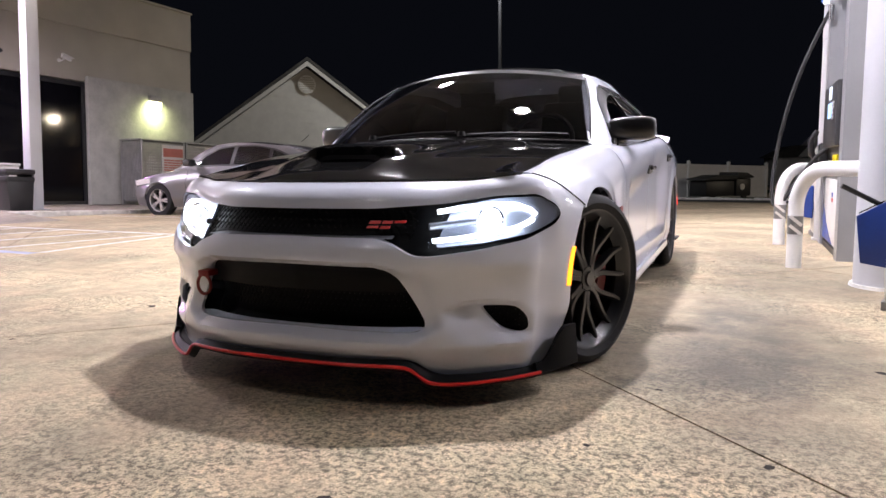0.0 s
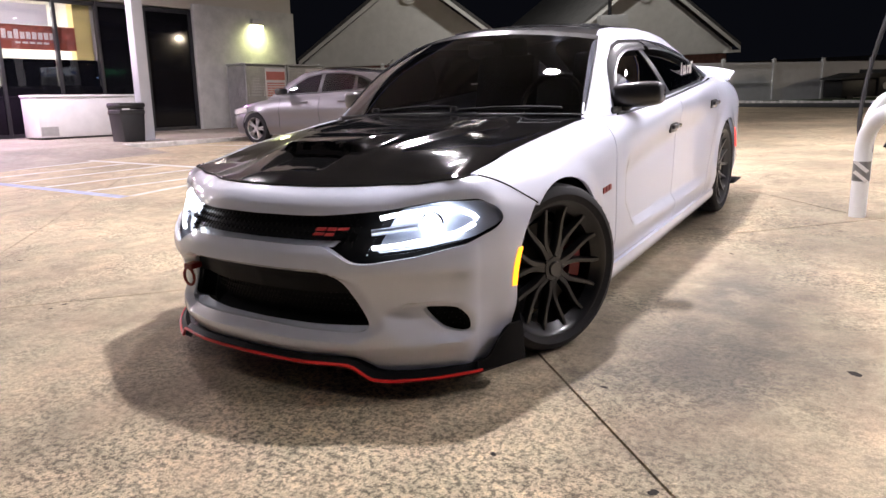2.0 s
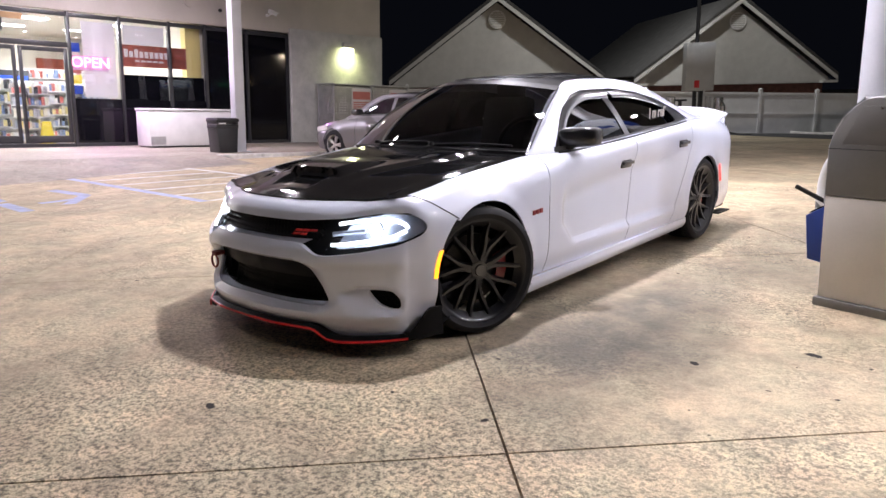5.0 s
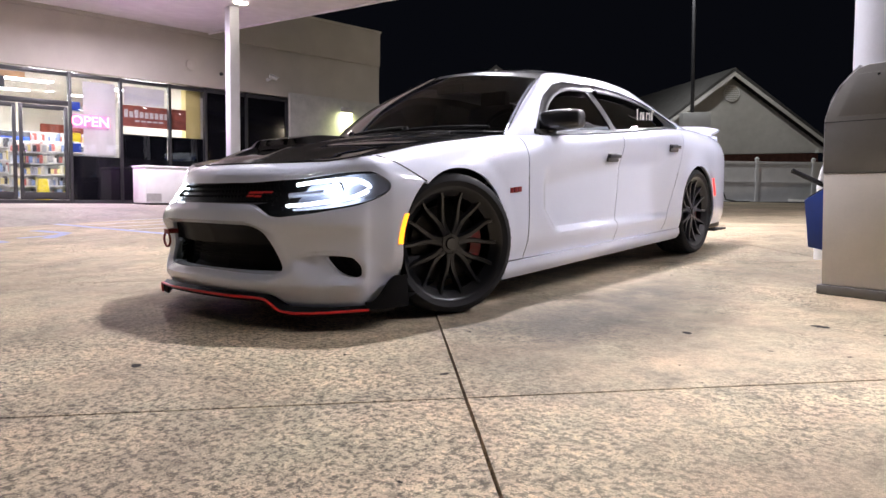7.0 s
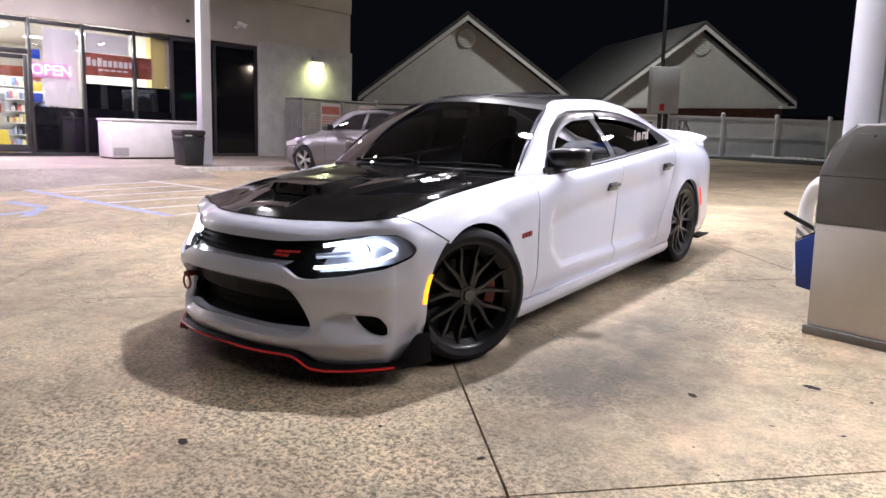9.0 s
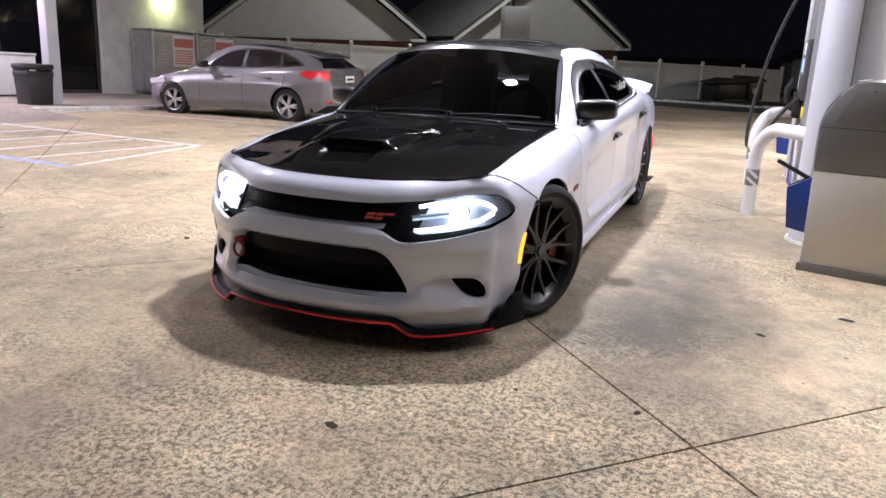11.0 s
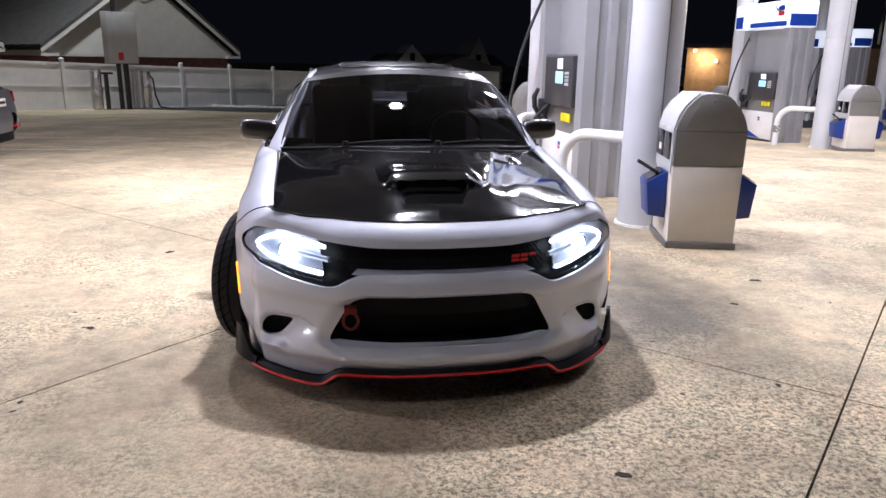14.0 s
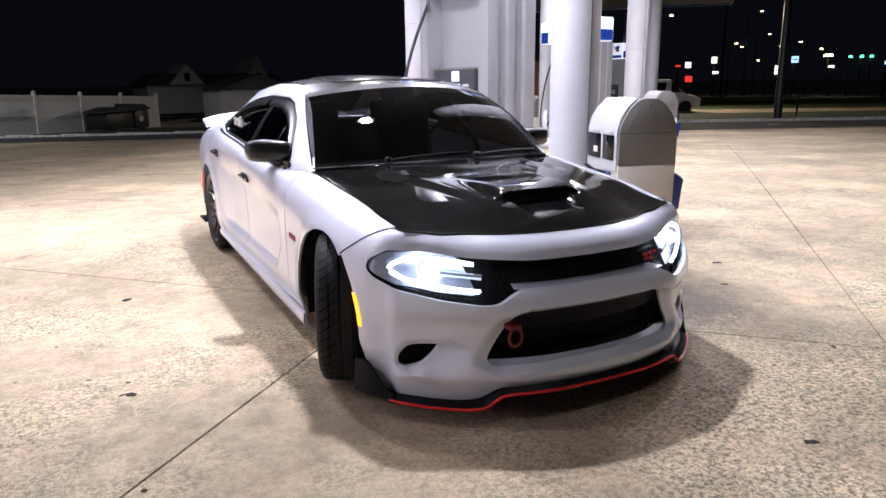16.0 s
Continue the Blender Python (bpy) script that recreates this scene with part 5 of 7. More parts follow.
set_back = curve((0.10, 0.035), (0.16, 0.02), (0.205, 0.0), (0.25, 0.002), (0.36, 0.020), (0.42, 0.014), (0.475, -0.006), (0.53, 0.006), (0.57, 0.035), (0.62, 0.070), (0.66, 0.098), (0.69, 0.112), (0.72, 0.140), (0.745, 0.185), (0.76, 0.215), (0.80, 0.26))


def off_outline(pts, x, z):
    """Distance of a point outside an outline; 0 within it."""
    hit, best = False, 9.0
    for (xa, za), (xb, zb) in zip(pts, pts[1:] + pts[:1]):
        if (za > z) != (zb > z) and x < (xb - xa) * (z - za) / (zb - za) + xa:
            hit = not hit
        dx, dz = xb - xa, zb - za
        t = min(1.0, max(0.0, ((x - xa) * dx + (z - za) * dz) / (dx * dx + dz * dz + 1e-12)))
        best = min(best, math.hypot(x - xa - dx * t, z - za - dz * t))
    return 0.0 if hit else best


def press(x, z):
    """Depth of the bevelled frame round the intake and of the hollow round each fog opening."""
    if z > 0.53 or z < 0.17:
        return 0.0
    x = abs(x)
    d = 0.0
    if x < 0.60:
        wide = 0.075 - 0.055 * sm(0.43, 0.48, z) - 0.045 * (1 - sm(0.24, 0.275, z))
        d += 0.036 * (1 - sm(0.0, wide, off_outline(INTAKE, x, z)))
    if x > 0.50:
        wide = 0.030 + 0.085 * (1 - sm(0.62, 0.72, x)) * (1 - sm(0.315, 0.35, z))
        d += 0.030 * (1 - sm(0.0, wide, off_outline(FOG, x, z)))
    return d


def nose(q, z, inset=0.0):
    """The skin of the nose at q along the plan and height z."""
    p, n = plan_at(q)
    side = sm(0.35, 0.98, abs(q) / ARC[-1])
    d = set_back(z) * (1 - 0.72 * side) + 0.05 * side * sm(0.60, 0.80, z) + inset
    d -= 0.045 * sm(0.38, 0.56, abs(q) / ARC[-1]) * sm(0.66, 0.76, z)
    # shallow crease that runs out of the fog opening
    d += 0.026 * side * sm(0.29, 0.345, z) * (1 - sm(0.37, 0.475, z)) + press(p.x, z)
    front = Vector((p.x - n.x * d, p.y - n.y * d, z))
    # towards the wheel the skin turns into that of the fender
    w = sm(-0.60, -0.41, p.y)
    if not w:
        return front
    return front.lerp(Vector((math.copysign(side_x(p.y, z) - inset, p.x), p.y, z)), w)


def q_end(z, gap=0.0):
    dz = z - HUB_Z
    return q_for_y(-math.sqrt(max(0.01, (ARCH + 0.003) ** 2 - dz * dz)) if dz > 0 else -ARCH - 0.003) - gap


top_line = curve((0, 0.750), (0.30, 0.750), (0.52, 0.752), (0.62, 0.763), (0.69, 0.771), (0.73, 0.772), (0.80, 0.750), (0.90, 0.702), (1.0, 0.655))


lip_low = curve((0, 0.156), (0.38, 0.150), (0.435, 0.146), (0.525, 0.090), (0.60, 0.082), (0.85, 0.090), (1.02, 0.098))
lip_top = curve((0, 0.174), (0.39, 0.169), (0.445, 0.162), (0.54, 0.114), (0.80, 0.108), (1.02, 0.118))


def nose_grid(u, v, inset=0.0):
    s = 2 * u - 1
    t = abs(s)
    z0 = lip_top(t * q_end(0.2)) - 0.016
    zt = top_line(t)
    z = z0 + (zt - z0) * v
    # past the hood's corner the upper edge runs down the seam with the fender
    q = t * q_end(z) + (q_for_y(shut_front(zt) - 0.004) - t * q_end(zt)) * sm(0.62, 0.74, t) * v ** 3
    return nose(math.copysign(q, s), z, inset)


def mirrored(pts):
    return pts + [(-x, z) for x, z in reversed(pts) if abs(x) > 1e-6]


BAND = mirrored([(0, 0.660), (0.30, 0.661), (0.51, 0.674), (0.66, 0.698), (0.785, 0.703), (0.838, 0.668), (0.856, 0.632), (0.842, 0.598), (0.77, 0.552), (0.63, 0.522), (0.50, 0.506), (0.452, 0.510), (0.40, 0.540), (0.335, 0.566), (0, 0.571)])
HEAD = [(0.515, 0.664), (0.66, 0.688), (0.785, 0.693), (0.827, 0.662), (0.844, 0.632), (0.830, 0.605), (0.765, 0.566), (0.63, 0.540), (0.492, 0.528)]
INTAKE = mirrored([(0, 0.476), (0.33, 0.470), (0.375, 0.452), (0.400, 0.42), (0.475, 0.285), (0.475, 0.262), (0.44, 0.246), (0, 0.258)])
FOG = [(0.622, 0.331), (0.70, 0.326), (0.745, 0.316), (0.770, 0.280), (0.772, 0.240), (0.738, 0.228), (0.690, 0.247), (0.655, 0.289)]


def rounded(pts, r=0.02, n=4):
    """Rounds the corners of an outline."""
    out, k = [], len(pts)
    for i in range(k):
        p, a, b = Vector(pts[i]), Vector(pts[i - 1]), Vector(pts[(i + 1) % k])
        ra, rb = min(r, (a - p).length * 0.45), min(r, (b - p).length * 0.45)
        s, e = p + (a - p).normalized() * ra, p + (b - p).normalized() * rb
        for j in range(n + 1):
            t = j / n
            w = s * (1 - t) ** 2 + p * 2 * t * (1 - t) + e * t * t
            out.append((w.x, w.y))
    return out


def flip_x(pts):
    return [(-x, z) for x, z in reversed(pts)]


def cutter(pts, y0=-1.3, y1=-0.05, r=0.018):
    return prism(bmesh.new(), rounded(pts, r), y0, y1)


def skin(u, v):
    return nose_grid(u, v)


bumper = part("front_bumper", grid(bmesh.new(), 190, 62, skin), "car_white", car, "white front bumper with large dark intake")
finish(bumper, 0.016, [cutter(BAND), cutter(INTAKE, r=0.03), cutter(FOG, y1=-0.2, r=0.03), cutter(flip_x(FOG), y1=-0.2, r=0.03)], tidy=True, centre=BODY_MID)
# dark backings behind the openings
part("grille_backing", grid(bmesh.new(), 90, 8, lambda u, v: nose((2 * u - 1) * 0.98, 0.49 + 0.235 * v, 0.075)), "satin_black", bumper)
part("intake_backing", grid(bmesh.new(), 70, 8, lambda u, v: nose((2 * u - 1) * 0.62, 0.22 + 0.28 * v, 0.13)), "satin_black", bumper)
b = grid(bmesh.new(), 70, 4, lambda u, v: nose((2 * u - 1) * 0.56, 0.375 + 0.11 * v, 0.030 + 0.015 * (1 - v)))
part("intake_beam", b, "satin_black", bumper, "flat black beam across the intake")
for sg in (1, -1):
    part("fog_backing", grid(bmesh.new(), 20, 8, lambda u, v: nose(sg * (0.66 + 0.36 * u), 0.235 + 0.13 * v, 0.055)), "satin_black", bumper)
# rolled lower lip of the intake
part("intake_sill", grid(bmesh.new(), 60, 5, lambda u, v: nose((2 * u - 1) * 0.53, 0.256 - 0.010 * v, 0.05 - 0.05 * v)), "car_white", bumper)
part("grille_sill", grid(bmesh.new(), 60, 4, lambda u, v: nose((2 * u - 1) * 0.40, 0.568 - 0.004 * v, 0.075 - 0.075 * v)), "car_white", bumper)


def honeycomb(bm, where, cells, size, depth=0.010, wall=0.0028):
    """Thin hexagon walls whose centres pass the test, laid on the nose skin."""
    for cx, cz in cells:
        for k in range(3):
            a0, a1 = math.radians(60 * k - 30), math.radians(60 * k + 30)
            r = size / math.sqrt(3)
            p = where(cx + r * math.cos(a0), cz + r * math.sin(a0))
            q = where(cx + r * math.cos(a1), cz + r * math.sin(a1))
            d = (q - p)
            side = Vector((-d.z, 0, d.x)).normalized() * wall
            back = Vector((0, depth, 0))
            vs = [bm.verts.new(w) for w in (p - side, p + side, q + side, q - side, p - side + back, p + side + back, q + side + back, q - side + back)]
            for f in ((0, 1, 2, 3), (0, 4, 5, 1), (3, 2, 6, 7)):
                bm.faces.new([vs[i] for i in f])
    return bm


def hex_cells(x0, x1, z0, z1, size, test):
    out, row, z = [], 0, z0
    while z < z1:
        x = x0 + (size / 2 if row % 2 else 0)
        while x < x1:
            if test(x, z):
                out.append((x, z))
            x += size
        z += size * 0.866
        row += 1
    return out


def inside(pts, margin=0.0):
    def f(x, z):
        c = False
        for i in range(len(pts)):
            (xa, za), (xb, zb) = pts[i - 1], pts[i]
            if (za > z) != (zb > z) and x < (xb - xa) * (z - za) / (zb - za) + xa:
                c = not c
        return c
    return f


def x_to_q(x):
    i = next((k for k in range(len(PLAN)) if PLAN[k][0] >= abs(x)), len(PLAN) - 1)
    i = max(1, i)
    f = (abs(x) - PLAN[i - 1][0]) / (PLAN[i][0] - PLAN[i - 1][0])
    return math.copysign(ARC[i - 1] + (ARC[i] - ARC[i - 1]) * f, x)


def on_nose(inset):
    return lambda x, z: nose(x_to_q(x), z, inset)


GRILLE = mirrored([(0, 0.652), (0.48, 0.664), (0.455, 0.556), (0.40, 0.570), (0.33, 0.580), (0, 0.583)])
part("grille_mesh", honeycomb(bmesh.new(), on_nose(0.030), hex_cells(-0.5, 0.5, 0.565, 0.672, 0.026, inside(GRILLE)), 0.026), "mesh_black", bumper, "black honeycomb grille", 0)
LOWER = mirrored([(0, 0.372), (0.40, 0.372), (0.44, 0.295), (0.42, 0.285), (0, 0.290)])
part("intake_mesh", honeycomb(bmesh.new(), on_nose(0.085), hex_cells(-0.46, 0.46, 0.262, 0.372, 0.024, inside(LOWER)), 0.024), "mesh_black", bumper, "black honeycomb intake mesh", 0)
for pts in (FOG, flip_x(FOG)):
    part("fog_mesh", honeycomb(bmesh.new(), on_nose(0.028), hex_cells(-0.82, 0.82, 0.24, 0.36, 0.022, inside(pts)), 0.022), "mesh_black", bumper, "honeycomb fog opening insert", 0)

# badge on the grille, as slanted red blocks
badge = bmesh.new()
STROKES = [(0.302, 0.038, 0.597, 0.605), (0.302, 0.038, 0.611, 0.621), (0.348, 0.034, 0.595, 0.604), (0.348, 0.034, 0.611, 0.621), (0.390, 0.040, 0.613, 0.621)]
for a, w, z0, z1 in STROKES:
    f0 = [nose(x_to_q(a + 0.5 * (z - 0.6) + d), z, 0.018) for d, z in ((0, z0), (w, z0), (w, z1), (0, z1))]
    f0 = [badge.verts.new(p) for p in f0]
    f1 = [badge.verts.new(v.co + Vector((0, -0.006, 0))) for v in f0]
    badge.faces.new(f1)
    for k in range(4):
        badge.faces.new((f0[k], f0[(k + 1) % 4], f1[(k + 1) % 4], f1[k]))
part("grille_badge", badge, "red_trim", bumper, "thin slanted red emblem bars", 0)
# red tow loop
part("tow_loop", tube(bmesh.new(), [Vector((-0.39 + 0.030 * math.cos(k * math.tau / 20), -0.812, 0.375 + 0.036 * math.sin(k * math.tau / 20))) for k in range(20)], 0.006, 8, True), "caliper_red", bumper, "dark red tow loop")
part("tow_strap", one_box(-0.415, -0.365, -0.815, -0.760, 0.405, 0.428, 0.004), "caliper_red", bumper)

# splitter lip with red edge

def lip_pt(q, v, out):
    a, c = lip_low(abs(q)), lip_top(abs(q))
    z = a + (c - a) * v
    p, n = plan_at(q)
    d = out - 0.020 * v
    return Vector((p.x + n.x * d, p.y + n.y * d, z))


QL = 1.02
lip = part("front_lip", grid(bmesh.new(), 120, 4, lambda u, v: lip_pt((2 * u - 1) * QL, v, 0.024)), "satin_black", car, "black splitter lip with a red edge")
finish(lip, 0.03, centre=BODY_MID)
part("lip_floor", grid(bmesh.new(), 80, 6, lambda u, v: Vector((lip_pt((2 * u - 1) * QL, 0, 0.028).x * (1 - 0.08 * v), lip_pt((2 * u - 1) * QL, 0, 0.028).y + 0.35 * v, 0.004 + lip_low(abs(2 * u - 1) * QL) + 0.06 * v))), "satin_black", lip)
part("red_edge", tube(bmesh.new(), [lip_pt((2 * k / 120 - 1) * 0.905, 0.02, 0.028) for k in range(121)], 0.0062, 8), "red_trim", lip, "thin bright red edge line")
for sg in (1, -1):
    def wing(u, v):
        q = 0.89 + u * (q_end(0.24) - 0.885)
        p, n = plan_at(q)
        lo = 0.092 + 0.006 * u
        hi = 0.126 + 0.112 * sm(0.10, 0.75, u)
        z = lo + (hi - lo) * v
        d = 0.028 + 0.018 * u - 0.012 * v
        return Vector((sg * (p.x + n.x * d), p.y + n.y * d, z))
    w = part("lip_end_plate", grid(bmesh.new(), 18, 6, wing), "satin_black", lip, "black upturned end plate")
    finish(w, 0.018, centre=BODY_MID)

# headlights
for sg in (1, -1):
    pts = HEAD if sg > 0 else flip_x(HEAD)
    hl = part("headlight", grid(bmesh.new(), 30, 8, lambda u, v: nose(sg * (0.50 + 0.62 * u), 0.505 + 0.20 * v, 0.060 - 0.045 * sm(0.45, 0.85, u))), "lamp_bowl", car, "bright white LED headlight with dark housing")
    finish(hl, 0.01, (), cutter(pts, y1=-0.05, r=0.02))
    lens = part("lens", grid(bmesh.new(), 40, 12, lambda u, v: nose(sg * (0.48 + 0.62 * u), 0.505 + 0.205 * v, 0.006)), "lamp_clear", hl, "clear headlight lens")
    finish(lens, 0.004, (), cutter(pts, y1=-0.05, r=0.02))
    lens.visible_shadow = False
    on = on_nose(0.018)
    upper = [(0.545, 0.646), (0.62, 0.658), (0.72, 0.668), (0.785, 0.664), (0.815, 0.646), (0.822, 0.630)]
    lower = [(0.520, 0.554), (0.60, 0.560), (0.70, 0.575), (0.765, 0.588), (0.815, 0.616)]
    part("light_bar", tube(bmesh.new(), [on(sg * x, z) for x, z in upper], 0.0085, 10), "led_white", hl, "glowing upper light bar")
    part("light_bar", tube(bmesh.new(), [on(sg * x, z) for x, z in lower], 0.0080, 10), "led_white", hl, "glowing lower light bar")
    mid = [(0.515, 0.598), (0.60, 0.606), (0.66, 0.612)]
    part("reflector_blade", tube(bmesh.new(), [on_nose(0.035)(sg * x, z) for x, z in mid], 0.012, 8), "lamp_bowl", hl)
    c = on_nose(0.036)(sg * 0.705, 0.617)
    part("projector", grid(bmesh.new(), 20, 8, lambda u, v: c + Vector((0.036 * math.cos(u * math.tau) * math.sin(v * 1.57), -0.03 * math.cos(v * 1.57), 0.034 * math.sin(u * math.tau) * math.sin(v * 1.57))), True), "led_core", hl, "dazzling projector lens")
    part("projector_ring", tube(bmesh.new(), [c + Vector((0.042 * math.cos(k * math.tau / 24), 0.004, 0.040 * math.sin(k * math.tau / 24))) for k in range(24)], 0.006, 8, True), "chrome", hl)
    part("inner_bezel", grid(bmesh.new(), 14, 6, lambda u, v: nose(sg * (0.82 + 0.15 * u), 0.590 + 0.05 * v, 0.040 - 0.022 * u)), "lamp_bowl", hl)
    # side marker in the bumper corner
    mk = part("side_marker", grid(bmesh.new(), 4, 10, lambda u, v: nose(sg * (q_end(0.375 + 0.135 * v) - 0.006 - 0.021 * u), 0.375 + 0.135 * v, -0.004)), "marker_amber", car, "glowing amber side marker")
    finish(mk, 0.012)

# ---- hood ----
hood_half = curve((-0.70, 0.60), (-0.50, 0.655), (-0.43, 0.695), (0.0, 0.725), (0.66, 0.742))
hood_mid = curve((-0.68, 0.752), (-0.60, 0.785), (-0.42, 0.832), (-0.1, 0.872), (0.2, 0.902), (0.46, 0.922))
hood_side = curve((-0.68, 0.748), (-0.43, 0.772), (-0.25, 0.798), (-0.1, 0.826), (0.3, 0.868), (0.66, 0.905))


def cowl_y(x):
    return 0.42 + 0.21 * (x / 0.74) ** 2


def hood_z(x, y):
    e = hood_half(y)
    t = min(1.0, abs(x) / e)
    z = hood_mid(y) + (hood_side(y) - hood_mid(y)) * t ** 2.4
    # raised centre dome with two ridges that spread towards the screen
    ridge = 0.27 + 0.20 * sm(-0.5, 0.5, y)
    dome = 1 - sm(ridge - 0.03, ridge + 0.06, abs(x))
    z += 0.012 * dome * sm(-0.60, -0.30, y)
    # scoop: trough in front, then a raised mouth
    w = 1 - sm(0.12, 0.165 + 0.05 * sm(-0.42, -0.36, y), abs(x))
    trough = sm(-0.60, -0.44, y) * (1 - sm(-0.398, -0.382, y))
    z -= 0.022 * w * trough
    z += 0.030 * (1 - sm(0.17, 0.25, abs(x))) * sm(-0.400, -0.380, y) * (1 - sm(-0.30, 0.05, y))
    # heat vents near the screen
    for c in (0.43,):
        vx = 1 - sm(0.07, 0.13, abs(abs(x) - c))
        z -= 0.010 * vx * sm(0.10, 0.14, y) * (1 - sm(0.20, 0.34, y))
    return z


def hood_pt(u, v):
    s = 2 * u - 1
    # u follows the width, v from nose to screen
    x_ref = s * 0.735
    e0 = nose_grid(0.5 + 0.346 * s, 1.0)
    y0, y1 = e0.y + 0.004, cowl_y(x_ref) - 0.006
    y = y0 + (y1 - y0) * v
    w = 1 - sm(0.0, 0.16, v)
    x = s * (hood_half(y) - 0.004) * (1 - w) + (e0.x * 0.995) * w
    e = max(abs(s) - 0.9, 0) / 0.1
    fix = (e0.z - hood_z(e0.x, y0)) * (1 - sm(0.0, 0.30, v))
    z = hood_z(x, y) + fix - 0.005 * e * e
    return Vector((x, y, z + 0.004))


hood = part("hood", grid(bmesh.new(), 110, 130, hood_pt), "carbon", car, "glossy black carbon hood with scoop", 50)
finish(hood, 0.014, centre=Vector((0, 0, -1)))
part("hood_seal", tube(bmesh.new(), [nose_grid(0.155 + 0.69 * k / 90, 1.0) + Vector((0, 0.001, 0.001)) for k in range(91)], 0.0045, 6), "satin_black", hood, "black seal along the hood edge")
mouth = grid(bmesh.new(), 40, 6, lambda u, v: Vector(((2 * u - 1) * (0.165 + 0.035 * v), -0.401 + 0.020 * v, hood_z((2 * u - 1) * 0.15, -0.402) + 0.010 + 0.036 * v - 0.010 * (2 * u - 1) ** 4)))
part("scoop_mouth", mouth, "satin_black", hood, "dark scoop opening")

# ---- body sides ----
def side_sheet(ya, yb, za, zb, sg, nu, nv):
    """A body panel between ya(z) and yb(z), za(y) and zb(y)."""
    def f(u, v):
        y = (ya(0.5) if callable(ya) else ya) * (1 - u) + (yb(0.5) if callable(yb) else yb) * u
        z0, z1 = za(y) if callable(za) else za, zb(y) if callable(zb) else zb
        vv = v if v < 0.6 else 0.6 + 0.4 * math.sin((v - 0.6) / 0.4 * math.pi / 2)
        z = z0 + (z1 - z0) * vv
        yy = (ya(z) if callable(ya) else ya) * (1 - u) + (yb(z) if callable(yb) else yb) * u
        z1b = zb(yy) if callable(zb) else zb
        z = z0 + (z1b - z0) * vv
        return Vector((sg * side_x(yy, z), yy, z))
    return grid(bmesh.new(), nu, nv, f)


def wheel_cut(yc, r):
    arch = [(yc + r * math.cos(a), HUB_Z + r * math.sin(a)) for a in [math.pi * k / 48 for k in range(49)]]
    b = bmesh.new()
    prism(b, arch + [(yc - r - 0.01, -0.2), (yc + r + 0.01, -0.2)], -1.5, 1.5)
    bmesh.ops.transform(b, matrix=Matrix(((0, 1, 0, 0), (1, 0, 0, 0), (0, 0, 1, 0), (0, 0, 0, 1))), verts=b.verts)
    return b


